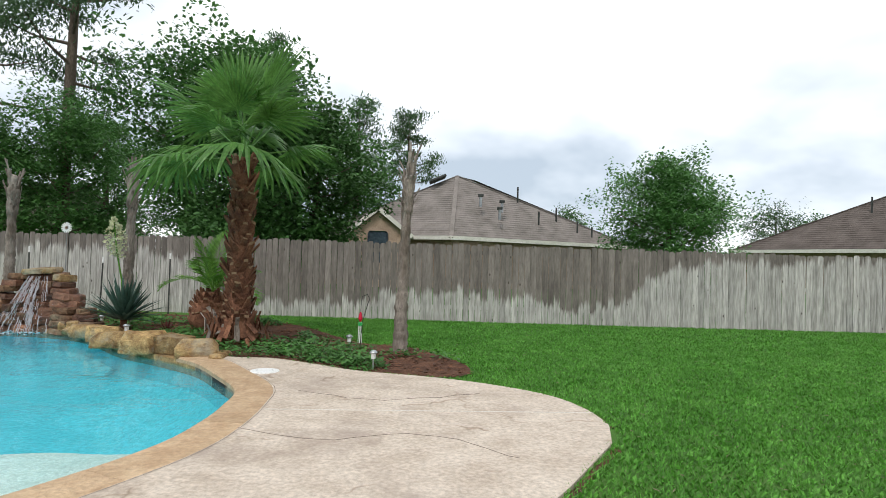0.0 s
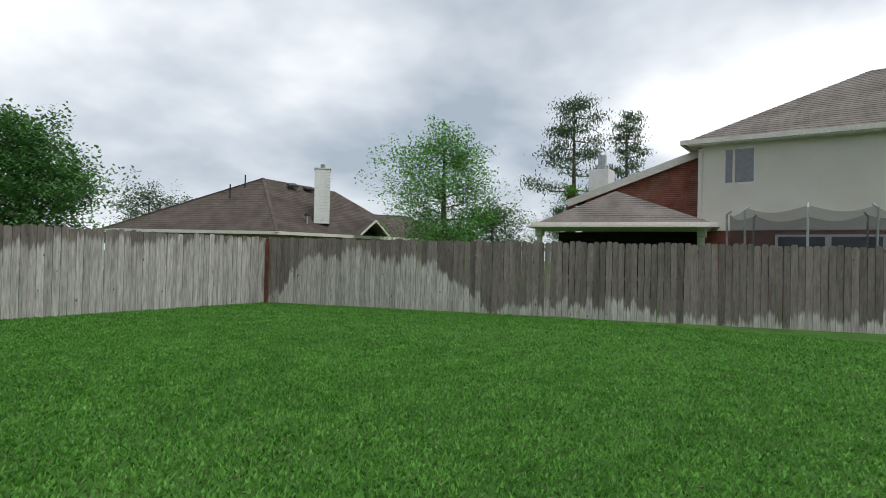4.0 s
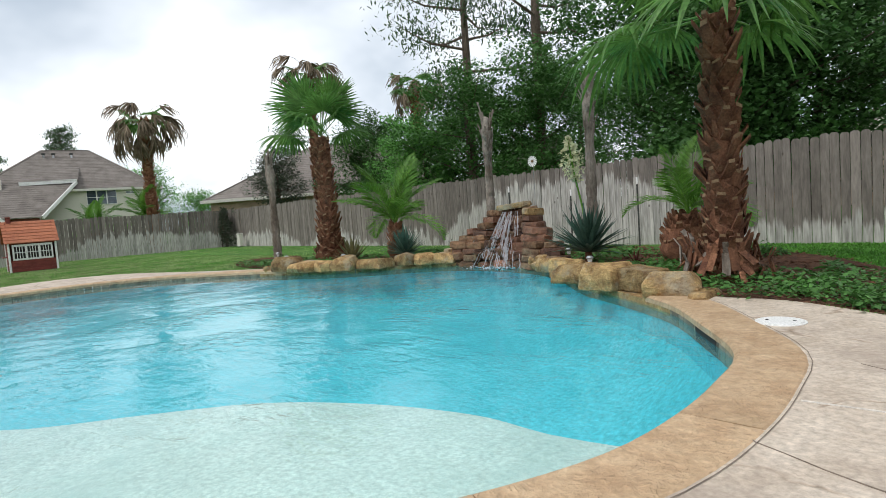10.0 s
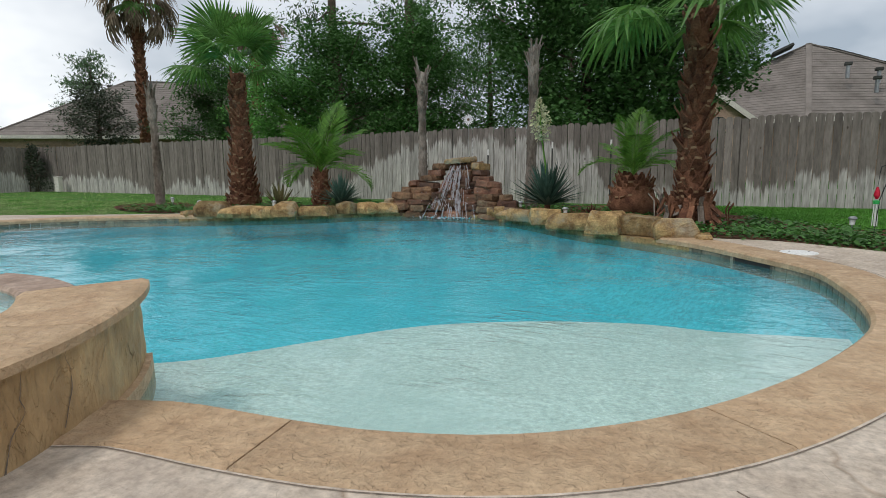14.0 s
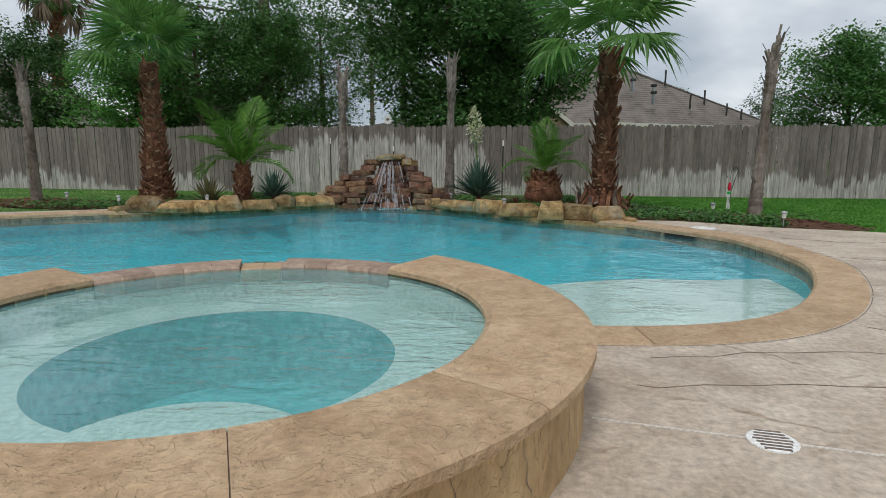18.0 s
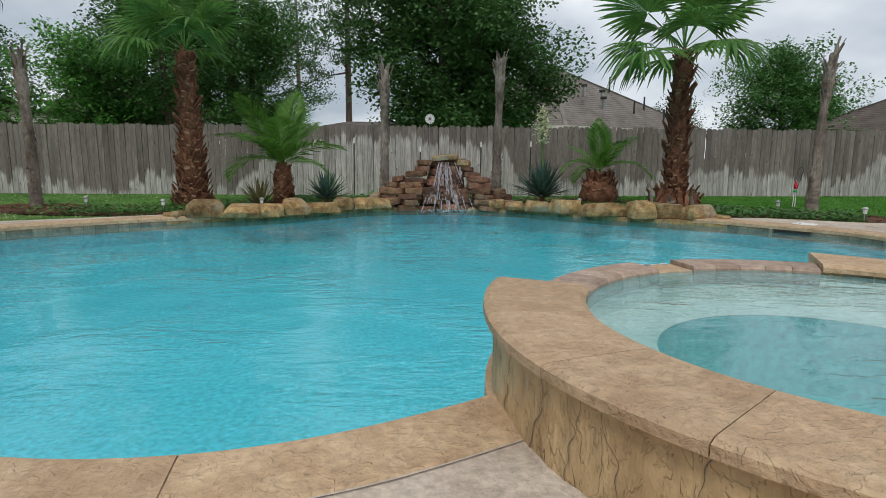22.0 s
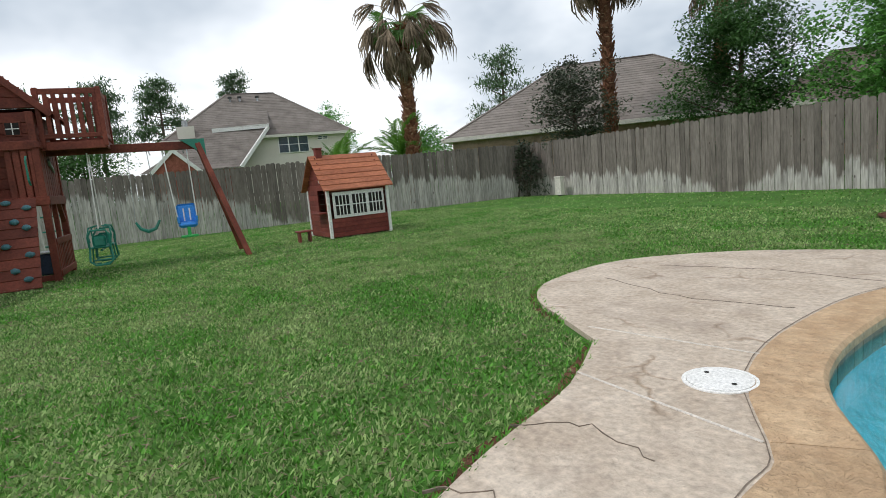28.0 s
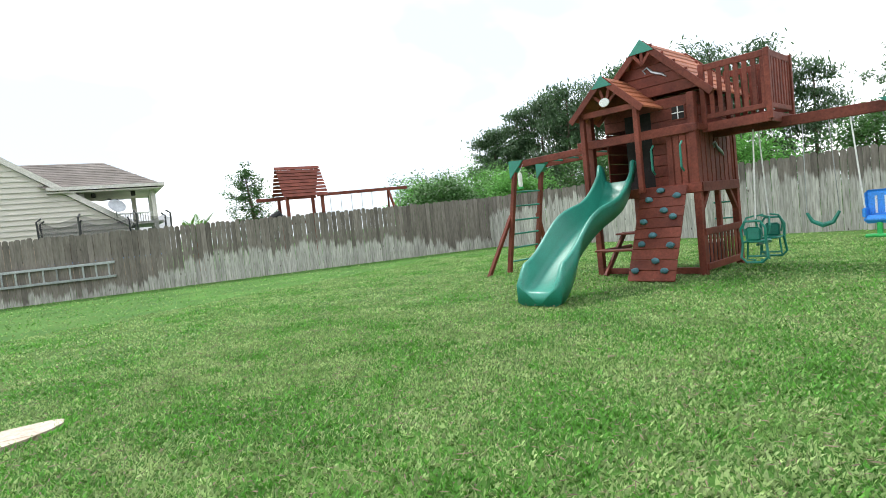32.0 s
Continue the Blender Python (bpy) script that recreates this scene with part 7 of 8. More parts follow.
plank("counter", (-0.08, 0.12, 0.52), (-0.08, 0.66, 0.52), 0.2, 0.03, M_SIDING, parent=ph)
# the front band of three white windows, shade inside painted as dark slabs
win = part("window_band", slab(0.08, 1.19, -0.035, -0.005, 0.40, 0.92, 0.004), M_WHITEP, ph, "white painted window band")
for k in range(3):
    x0 = 0.13 + k * 0.36
    pane = part("pane_opening", slab(x0, x0 + 0.29, -0.043, -0.03, 0.46, 0.85), M_SHADE, ph, "open pane, its shade a dark painted slab")
    for j in range(1, 4):
        x = x0 + 0.29 * j / 4
        part("muntin", slab(x - 0.009, x + 0.009, -0.054, -0.04, 0.46, 0.85), M_WHITEP, ph)
    part("muntin", slab(x0, x0 + 0.29, -0.054, -0.04, 0.645, 0.665), M_WHITEP, ph)
for s, y_e in ((-1, -0.12), (1, D_ + 0.12)):
    for k in range(7):
        q0, q1 = k / 7, (k + 1) / 7
        y0, y1 = y_e + (D_ / 2 - y_e) * q0, y_e + (D_ / 2 - y_e) * q1
        z0, z1 = 0.95 + (ZR_ + 0.02 - 0.95) * q0, 0.95 + (ZR_ + 0.02 - 0.95) * q1
        bm = bmesh.new()
        vs = [bm.verts.new(v_) for v_ in ((-0.12, y0, z0 + 0.03), (W_ + 0.12, y0, z0 + 0.03), (W_ + 0.12, y1, z1 + 0.012), (-0.12, y1, z1 + 0.012), (-0.12, y0, z0 + 0.006), (W_ + 0.12, y0, z0 + 0.006), (W_ + 0.12, y1, z1), (-0.12, y1, z1))]
        for f_ in ((0, 1, 2, 3), (4, 7, 6, 5), (0, 4, 5, 1), (2, 6, 7, 3), (0, 3, 7, 4), (1, 5, 6, 2)):
            bm.faces.new([vs[i] for i in f_])
        part("roof_plank", bm, M_ROOFPLANK, ph)
part("chimney", slab(0.04, 0.17, D_ / 2 - 0.07, D_ / 2 + 0.07, 1.6, 1.82, 0.006), M_SIDING, ph)
part("chimney_cap", slab(0.025, 0.185, D_ / 2 - 0.085, D_ / 2 + 0.085, 1.82, 1.85, 0.006), M_SIDING, ph)
part("gable_plate", slab(-0.03, -0.012, 0.28, 0.4, 1.12, 1.26, 0.01), M_WHITEP, ph, "small white gable plate")
# floor coloured near-black for the shade indoors
part("interior_floor", slab(0.03, W_ - 0.03, 0.03, D_ - 0.03, 0.0, 0.03), M_SHADE, ph)
e = thing("step_bench", "small red wooden step bench beside the playhouse", "bench", pose(-24.42, 4.95, -0.03, 0, 0, 80))
part("seat", slab(-0.16, 0.16, -0.12, 0.12, 0.2, 0.23, 0.006), M_SIDING, e)
for x in (-0.1, 0.1):
    part("leg", slab(x - 0.02, x + 0.02, -0.1, 0.1, 0, 0.2, 0.004), M_SIDING, e)

# ladder hung on the south fence
a, b = Vector(SW), Vector(S1)
t = (b - a).normalized()
nin = Vector((-t.y, t.x))
if nin.y < 0:
    nin = -nin
c0 = a + t * 12.1 + nin * 0.06
lad = thing("hanging_ladder", "long aluminium ladder hung sideways on the fence", "ladder", Matrix.LocRotScale((c0.x, c0.y, 0.48), Euler((0, 0, math.atan2(t.y, t.x))), None))
for z in (0.0, 0.4):
    part("side_rail", slab(0, 5.2, -0.02, 0.03, z, z + 0.07, 0.005), M_STEEL, lad)
for k in range(16):
    part("rung", slab(0.15 + k * 0.32, 0.19 + k * 0.32, -0.015, 0.02, 0.06, 0.41), M_STEEL, lad)


# ---------------------------------------------------------------- houses beyond the fence
def courses(bm, a, b, c, d, count, step=0.012):
    """Overlapping rows from the lower edge a-b to the upper edge d-c, one unbroken surface."""
    a, b, c, d = (Vector(q) for q in (a, b, c, d))
    nrm = (b - a).cross(d - a)
    nrm.normalize()
    low = (bm.verts.new(a), bm.verts.new(b))
    for k in range(count):
        q0, q1 = k / count, (k + 1) / count
        lip = (bm.verts.new(a.lerp(d, q0) + nrm * step), bm.verts.new(b.lerp(c, q0) + nrm * step))
        up = (bm.verts.new(a.lerp(d, q1)), bm.verts.new(b.lerp(c, q1)))
        bm.faces.new((low[0], low[1], lip[1], lip[0]))
        bm.faces.new((lip[0], lip[1], up[1], up[0]))
        low = up
    return bm


def roof(parent, faces, mat, rows_=26, label=""):
    for f_ in faces:
        part("roof_slope", courses(bmesh.new(), *f_, rows_), mat, parent, label, turn=False)


def wall(parent, a, b, z0, z1, mat, board=0.2, name="wall"):
    bm = courses(bmesh.new(), (*a, z0), (*b, z0), (*b, z1), (*a, z1), max(1, int((z1 - z0) / board)), 0.03 if board > 0.15 else 0.015)
    part(name, bm, mat, parent, turn=False)
    bm = bmesh.new()
    beam(bm, (*a, (z0 + z1) / 2), (*b, (z0 + z1) / 2), 0.12, z1 - z0 - 0.02)
    o = part("wall_core", bm, mat, parent)
    n_ = Vector((b[1] - a[1], a[0] - b[0], 0)).normalized()
    o.matrix_basis = Matrix.Translation(-n_ * 0.08)


def edge(parent, pts, w, h, mat, name="fascia"):
    for p, q in zip(pts, pts[1:]):
        part(name, beam(bmesh.new(), p, q, w, h), mat, parent)


def hip_house(label, ctr, size, turn, ze, zr, ridge, wallmat, roofmat, over=0.45):
    """A house with a hip roof. size: length along the ridge and depth; ridge: length of the ridge."""
    h = thing("house", label, "house", pose(ctr[0], ctr[1], 0, 0, 0, turn))
    a, b = size[0] / 2, size[1] / 2
    c = [(-a, -b), (a, -b), (a, b), (-a, b)]
    for k in range(4):
        wall(h, c[k], c[(k + 1) % 4], 0, ze, wallmat)
    A, B, r = a + over, b + over, ridge / 2
    e = [(-A, -B, ze), (A, -B, ze), (A, B, ze), (-A, B, ze)]
    r0, r1 = (-r, 0, zr), (r, 0, zr)
    roof(h, [(e[0], e[1], r1, r0), (e[1], e[2], r1, r1), (e[2], e[3], r0, r1), (e[3], e[0], r0, r0)], roofmat)
    edge(h, e + e[:1], 0.05, 0.18, M_TRIM)
    part("soffit", slab(-A, A, -B, B, ze - 0.1, ze - 0.06), M_TRIM, h)
    part("ridge_cap", beam(bmesh.new(), r0, r1, 0.25, 0.05), roofmat, h)
    for q0, q1 in ((e[0], r0), (e[1], r1), (e[2], r1), (e[3], r0)):
        part("hip_cap", beam(bmesh.new(), q0, q1, 0.2, 0.05), roofmat, h)
    return h


def pipe_vent(parent, x, y, z, h=0.5, r=0.05, hood=False):
    part("vent_pipe", tube(bmesh.new(), [(x, y, z - 0.4), (x, y, z + h)], r, 8), M_STEEL if hood else M_DKMETAL, parent)
    if hood:
        part("vent_hood", slab(x - 0.14, x + 0.14, y - 0.14, y + 0.14, z + h - 0.14, z + h, 0.02), M_DKMETAL, parent)


def window(parent, a, b, z0, z1, n_, panes=2, split=True):
    """A window in a wall: frame, panes; n_ is the way out of the wall."""
    a, b, n_ = Vector((*a, 0)), Vector((*b, 0)), Vector((*n_, 0)).normalized()
    fr = part("window", beam(bmesh.new(), a + Vector((0, 0, (z0 + z1) / 2)) + n_ * 0.03, b + Vector((0, 0, (z0 + z1) / 2)) + n_ * 0.03, 0.08, z1 - z0), M_WHITEP, parent, "white framed window")
    for k in range(panes):
        p, q = a.lerp(b, (k + 0.06) / panes), a.lerp(b, (k + 0.94) / panes)
        for h0, h1 in (((z0 + 0.06, (z0 + z1) / 2 - 0.02), ((z0 + z1) / 2 + 0.02, z1 - 0.06)) if split else ((z0 + 0.07, z1 - 0.07),)):
            part("pane", beam(bmesh.new(), p + Vector((0, 0, (h0 + h1) / 2)) + n_ * 0.045, q + Vector((0, 0, (h0 + h1) / 2)) + n_ * 0.045, 0.07, h1 - h0), M_GLASSDK, fr)


# house behind the back fence: a hip roof turned corner-on
hA = thing("house", "brick house with a broad grey-brown shingle hip roof", "house")
P, K, R, Lf, Bk = (1.1, 33.0, 6.35), (0.7, 28.2, 2.55), (11.9, 33.6, 2.5), (-7.6, 32.6, 2.5), (5.0, 40.5, 2.5)
P2 = (2.2, 34.2, 6.3)
roof(hA, [(K, R, P, P), (Lf, K, P, P), (R, Bk, P2, P2), (Bk, Lf, P, P2)], M_SHINGLE, 30)
edge(hA, [Lf, K, R, Bk, Lf], 0.05, 0.2, M_TRIM)
for q in (K, R, Lf):
    part("hip_cap", beam(bmesh.new(), q, P, 0.22, 0.05), M_SHINGLE, hA)
inn = lambda p: (p[0] + (2.2 - p[0]) * 0.05, p[1] + (33.5 - p[1]) * 0.05)
ring_ = [inn(K), inn(R), inn(Bk), inn(Lf)]
for p, q in zip(ring_, ring_[1:] + ring_[:1]):
    wall(hA, p, q, 0, 2.5, M_TANBRICK, 0.08)
for x, y, z in ((2.3, 30.4, 4.75), (3.5, 30.8, 4.5), (3.3, 30.0, 4.05)):
    pipe_vent(hA, x, y, z, 0.28, 0.08, True)
for x, y, z, h in ((4.6, 32.6, 5.25, 0.5), (6.9, 32.8, 4.2, 0.45), (8.1, 32.6, 3.6, 0.3), (5.6, 31.2, 3.9, 0.35), (9.0, 32.8, 3.3, 0.3)):
    pipe_vent(hA, x, y, z, h)
part("roof_vent", slab(-0.6, 0.4, -0.25, 0.25, 0, 0.14, 0.03, pose(0.1, 32.6, 6.05, -15, -25, 15)), M_DKMETAL, hA)
# its small front gable
ga, gb, gp = (-4.6, 27.6, 2.5), (-1.2, 27.6, 2.5), (-2.9, 27.6, 3.85)
back = [(q[0], q[1] + 5, q[2]) for q in (ga, gb, gp)]
roof(hA, [(gb, back[1], back[2], gp), (back[0], ga, gp, back[2])], M_SHINGLE, 10)
edge(hA, [ga, gp, gb], 0.06, 0.2, M_TRIM, "barge_board")
bm = bmesh.new()
bm.faces.new([bm.verts.new(q) for q in ((ga[0] + 0.2, 27.8, 0), (gb[0] - 0.2, 27.8, 0), (gb[0] - 0.2, 27.8, 2.5), (gp[0], 27.8, 3.7), (ga[0] + 0.2, 27.8, 2.5))])
part("gable_wall", bm, M_TANBRICK, hA)
part("arch_window", slab(-3.4, -2.4, 27.72, 27.79, 1.2, 2.75, 0.1), M_GLASSDK, hA)

# house beyond the corner, with a tall sided chimney
hB = thing("house", "house with dark brown shingle roofs and a tall sided chimney", "house")
pk, le, ke, re_ = (28.0, 32.6, 6.6), (20.0, 38.6, 2.6), (24.8, 27.4, 2.6), (35.5, 24.5, 2.6)
pk2 = (33.5, 31.0, 6.2)
roof(hB, [(le, ke, pk, pk), (ke, re_, pk2, pk), (re_, (38, 34, 2.6), pk2, pk2)], M_SHINGLE_D, 30)
edge(hB, [le, ke, re_], 0.05, 0.2, M_TRIM)
for q in (le, ke):
    part("hip_cap", beam(bmesh.new(), q, pk, 0.22, 0.06), M_SHINGLE_D, hB)
wall(hB, (20.6, 38.4), (25.2, 27.9), 0, 2.55, M_TANBRICK, 0.1)
wall(hB, (25.2, 27.9), (35.2, 25.0), 0, 2.55, M_TANBRICK, 0.1)
g0, g1, gt = (29.8, 25.1, 2.7), (32.0, 24.45, 2.7), (30.9, 24.75, 3.7)
roof(hB, [(g0, (30.7, 28.4, 2.7), (31.8, 28.2, 3.7), gt), ((33.0, 27.8, 2.7), g1, gt, (31.8, 28.2, 3.7))], M_SHINGLE_D, 12)
edge(hB, [g0, gt, g1], 0.06, 0.12, M_TRIM, "barge_board")
chim = part("chimney", slab(-0.5, 0.5, -0.4, 0.4, 3.4, 7.0, 0.0, pose(28.8, 27.7, 0, 0, 0, -45)), M_WHITEP, hB, "white lap-sided chimney")
for k in range(18):
    part("lap_board", slab(-0.515, 0.515, -0.415, 0.415, 3.4 + k * 0.2, 3.43 + k * 0.2, 0.0, pose(28.8, 27.7, 0, 0, 0, -45)), M_WHITEP, chim)
part("chimney_cap", slab(-0.55, 0.55, -0.45, 0.45, 7.0, 7.07, 0.0, pose(28.8, 27.7, 0, 0, 0, -45)), M_TRIM, chim)
part("flue", tube(bmesh.new(), [(28.8, 27.7, 7.0), (28.8, 27.7, 7.35)], 0.16, 10), M_STEEL, chim)
for x, y, z in ((25.6, 33.0, 5.1), (26.8, 33.0, 5.9)):
    pipe_vent(hB, x, y, z, 0.8)
pipe_vent(hB, 27.6, 27.8, 3.6, 0.4, 0.06, True)
for k in range(2):
    part("roof_vent", slab(-0.35, 0.35, -0.3, 0.3, 0, 0.16, 0.03, pose(29.5 + k * 1.3, 31.3 - 0.3 * k, 6.15 - 0.1 * k, 20, 0, -20)), M_DKMETAL, hB)
hip_house("far single-storey house with a brown roof", (44, 34), (12, 9), -30, 2.6, 5.2, 4, M_TANBRICK, M_SHINGLE_D)

# two-storey house on the east side, with a covered patio
hC = thing("house", "two-storey cream-sided house with brick wing and covered patio", "house")
wall(hC, (22.3, -10.0), (23.0, 3.5), 2.5, 5.55, M_VINYL, 0.2)
wall(hC, (22.34, -10.0), (23.04, 3.5), 0, 2.5, M_BRICK, 0.08)
wall(hC, (23.0, 3.5), (31.0, 3.1), 0, 5.55, M_BRICK, 0.08)
e0, e1, e2, e3 = (21.75, -10.6, 5.6), (22.45, 4.1, 5.6), (32, 3.6, 5.6), (31.4, -11, 5.6)
rr0, rr1 = (26.6, -4.0, 8.6), (26.9, -1.6, 8.6)
roof(hC, [(e1, e0, rr0, rr1), (e2, e1, rr1, rr1), (e0, e3, rr0, rr0), (e3, e2, rr1, rr0)], M_SHINGLE, 30)
edge(hC, [e0, e1, e2], 0.12, 0.16, M_TRIM, "gutter")
part("soffit", beam(bmesh.new(), (22.3, -10.3, 5.5), (23.0, 3.9, 5.5), 1.1, 0.04), M_TRIM, hC)
part("downpipe", beam(bmesh.new(), (22.85, 3.55, 0), (22.85, 3.55, 5.4), 0.1, 0.12), M_TRIM, hC)
window(hC, (22.83, 1.82), (22.93, 3.12), 4.1, 5.38, (-1, 0.05), 2, False)
window(hC, (22.5, -5.6), (22.6, -4.2), 4.1, 5.38, (-1, 0.05), 2, False)
window(hC, (22.55, -3.2), (22.75, 1.2), 0.9, 2.36, (-1, 0.05), 3, False)
# brick wing with the long slope
bm = bmesh.new()
bm.faces.new([bm.verts.new(q) for q in ((24.0, 8.2, 0), (24.0, 3.3, 0), (24.0, 3.3, 5.5), (24.0, 8.2, 3.85))])
part("wing_wall", bm, M_BRICK, hC, "red brick wing wall")
for k in range(72):
    z = 0.1 + k * 0.075
    y = 8.2 - max(0, (z - 3.85)) * 4.9 / 1.65
    if y > 3.5:
        part("mortar_course", beam(bmesh.new(), (23.995, y, z), (23.995, 3.35, z), 0.012, 0.012), M_TANBRICK, hC)
edge(hC, [(23.8, 8.8, 3.72), (23.8, 3.4, 5.55)], 0.1, 0.28, M_TRIM, "barge_board")
roof(hC, [((32, 8.8, 3.72), (23.8, 8.8, 3.72), (23.8, 3.4, 5.6), (32, 3.4, 5.6))], M_SHINGLE, 24)
part("wing_end_wall", slab(24.0, 31.5, 8.1, 8.2, 0, 3.8), M_BRICK, hC)
chim = part("chimney", slab(27.0, 28.0, 8.05, 8.95, 0, 5.6), M_WHITEP, hC, "sided chimney")
part("flue", tube(bmesh.new(), [(27.5, 8.5, 5.5), (27.5, 8.5, 6.3)], 0.2, 10), M_STEEL, chim)
# patio roof on posts
p0, p1, p2, p3 = (19.9, 8.65, 2.6), (20.9, 2.7, 2.6), (24.4, 3.3, 2.6), (23.6, 9.3, 2.6)
pt = (22.1, 6.3, 3.95)
roof(hC, [(p0, p1, pt, pt), (p1, p2, pt, pt), (p3, p0, pt, pt), (p2, p3, pt, pt)], M_SHINGLE, 16)
edge(hC, [p3, p0, p1, p2], 0.12, 0.16, M_TRIM, "gutter")
part("patio_ceiling", beam(bmesh.new(), (20.6, 8.8, 2.5), (21.6, 3.0, 2.5), 3.0, 0.05), M_TRIM, hC)
for x, y in ((20.25, 8.5), (21.1, 3.2)):
    part("patio_post", slab(x - 0.08, x + 0.08, y - 0.08, y + 0.08, 0, 2.5, 0.01), M_TRIM, hC)
    part("post_bracket", slab(x - 0.14, x + 0.14, y - 0.14, y + 0.14, 2.2, 2.5, 0.03), M_TRIM, hC)
# near-black sheet added before the brick as the patio's painted shade
part("patio_back", slab(23.4, 23.5, 3.6, 9.0, 0, 2.5), M_SHADE, hC, "dark sheet standing in for the shade under the patio roof")
o = part("satellite_dish", lathe(bmesh.new(), [(0.02, 0.0), (0.2, 0.03), (0.32, 0.1), (0.33, 0.1)], 18), M_DKMETAL, hC, "dark satellite dish")
o.matrix_basis = pose(22.3, -3.0, 6.2, 60, 0, -100)


def trampoline(x, y, r, zt, z0, group, net_mat):
    e = thing("trampoline", "round trampoline with a dark safety net on bent poles", "trampoline", pose(x, y, 0), group)
    part("mat", lathe(bmesh.new(), [(r * 0.95, z0 - 0.02), (r * 0.95, z0)], 24), M_NET, e)
    part("rim", tube(bmesh.new(), [(r * math.cos(a), r * math.sin(a), z0) for a in np.linspace(0, 6.2832, 25)], 0.05, 8), M_BLUEPL, e)
    pts = []
    for k in range(8):
        a = 2 * math.pi * k / 8
        part("pole", tube(bmesh.new(), [(r * 1.02 * math.cos(a), r * 1.02 * math.sin(a), 0), (r * 1.05 * math.cos(a), r * 1.05 * math.sin(a), zt - 0.1), (r * 0.98 * math.cos(a), r * 0.98 * math.sin(a), zt)], 0.03, 7), M_STEEL if net_mat is None else M_DKMETAL, e)
    vs, fs = [], []
    n = 48
    for k in range(n):
        a = 2 * math.pi * k / n
        sag = 0.16 * abs(math.sin(4 * a))
        vs += [(r * math.cos(a), r * math.sin(a), zt - 0.05 - sag), (r * math.cos(a), r * math.sin(a), z0)]
    me_fs = [(2 * k, 2 * ((k + 1) % n), 2 * ((k + 1) % n) + 1, 2 * k + 1) for k in range(n)]
    mesh_ob("net", vs, me_fs, M_NETSEE, e, "see-through black net")


M_NETSEE = bpy.data.materials.new("see_through_net")
M_NETSEE.use_nodes = True
nt_ = M_NETSEE.node_tree
mx_ = nt_.nodes.new("ShaderNodeMixShader")
mx_.inputs[0].default_value = 0.42
tr_ = nt_.nodes.new("ShaderNodeBsdfTransparent")
nt_.nodes["Principled BSDF"].inputs["Base Color"].default_value = (0.02, 0.02, 0.023, 1)
nt_.links.new(tr_.outputs[0], mx_.inputs[1])
nt_.links.new(nt_.nodes["Principled BSDF"].outputs[0], mx_.inputs[2])
nt_.links.new(mx_.outputs[0], nt_.nodes["Material Output"].inputs["Surface"])
trampoline(19.2, 0.28, 1.9, 2.88, 0.9, "trampolines next door", None)
trampoline(-24.67, -17.85, 1.95, 2.45, 0.95, "trampolines next door", 1)

# house to the north-west: broad hip roof
hW = hip_house("single-storey house with a broad grey-brown hip roof behind the corner", (-34.7, 27.5), (15.5, 12), 42, 2.55, 6.3, 5.0, M_TANBRICK, M_SHINGLE)
for x, z in ((-3.4, 5.6), (-4.2, 4.9), (-4.9, 4.3), (-5.6, 3.7)):
    pipe_vent(hW, x, -0.6, z, 0.35, 0.07, True)
hip_house("far house with a dark roof among the trees", (-27, 41), (10, 8), 20, 2.6, 6.0, 3, M_TANBRICK, M_SHINGLE_D)
hip_house("far house seen between trees behind the fence", (-9.5, 34), (9, 8), 0, 2.1, 3.0, 3, M_TANBRICK, M_SHINGLE)

# two-storey house to the west
hW2 = hip_house("two-storey cream-sided house with a grey hip roof", (-60.0, 16.0), (12.5, 10), 78, 4.75, 8.6, 3.5, M_VINYL, M_SHINGLE)
window(hW2, (0.98, -5.03), (3.15, -5.03), 3.5, 4.72, (0, -1), 3)
window(hW2, (3.85, -5.03), (4.6, -5.03), 4.3, 4.62, (0, -1), 2)
# its lower wing, whose rake rises to the upper eave
roof(hW2, [((-8.0, -8.6, 2.65), (-2.2, -8.6, 2.65), (0.3, -5.15, 5.4), (-3.6, -5.15, 5.4))], M_SHINGLE, 16)
edge(hW2, [(-2.1, -8.7, 2.6), (0.4, -5.2, 5.42)], 0.1, 0.26, M_WHITEP, "barge_board")
edge(hW2, [(-3.4, -5.35, 5.35), (0.45, -5.35, 5.5)], 0.1, 0.28, M_WHITEP)
roof(hW2, [((-3.6, -5.4, 5.5), (0.5, -5.4, 5.55), (0.8, -2.5, 6.9), (-2.6, -2.5, 6.9))], M_SHINGLE, 8)
wall(hW2, (-7.8, -8.3), (-2.3, -8.3), 0, 2.6, M_BRICK, 0.1)
g0, g1, gt = (-7.6, -9.0, 2.4), (-4.4, -9.0, 2.4), (-6.0, -9.0, 3.95)
roof(hW2, [(g1, (-4.4, -6.5, 2.4), (-6.0, -6.5, 3.95), gt), ((-7.6, -6.5, 2.4), g0, gt, (-6.0, -6.5, 3.95))], M_SHINGLE, 10)
bm = bmesh.new()
bm.faces.new([bm.verts.new(q) for q in ((-7.5, -8.9, 0), (-4.5, -8.9, 0), (-4.5, -8.9, 2.4), (-6.0, -8.9, 3.85), (-7.5, -8.9, 2.4))])
part("gable_wall", bm, M_BRICK, hW2)
edge(hW2, [g0, gt, g1], 0.1, 0.22, M_WHITEP, "barge_board")
part("chimney", slab(-5.6, -4.5, -5.2, -4.3, 3.0, 5.75), M_VINYL, hW2)
part("flue", tube(bmesh.new(), [(-5.05, -4.7, 5.7), (-5.05, -4.7, 6.2)], 0.2, 10), M_STEEL, hW2)
for x in (-1.6, -0.9, 0.4):
    pipe_vent(hW2, x, -1.0, 7.9, 0.35, 0.08, True)

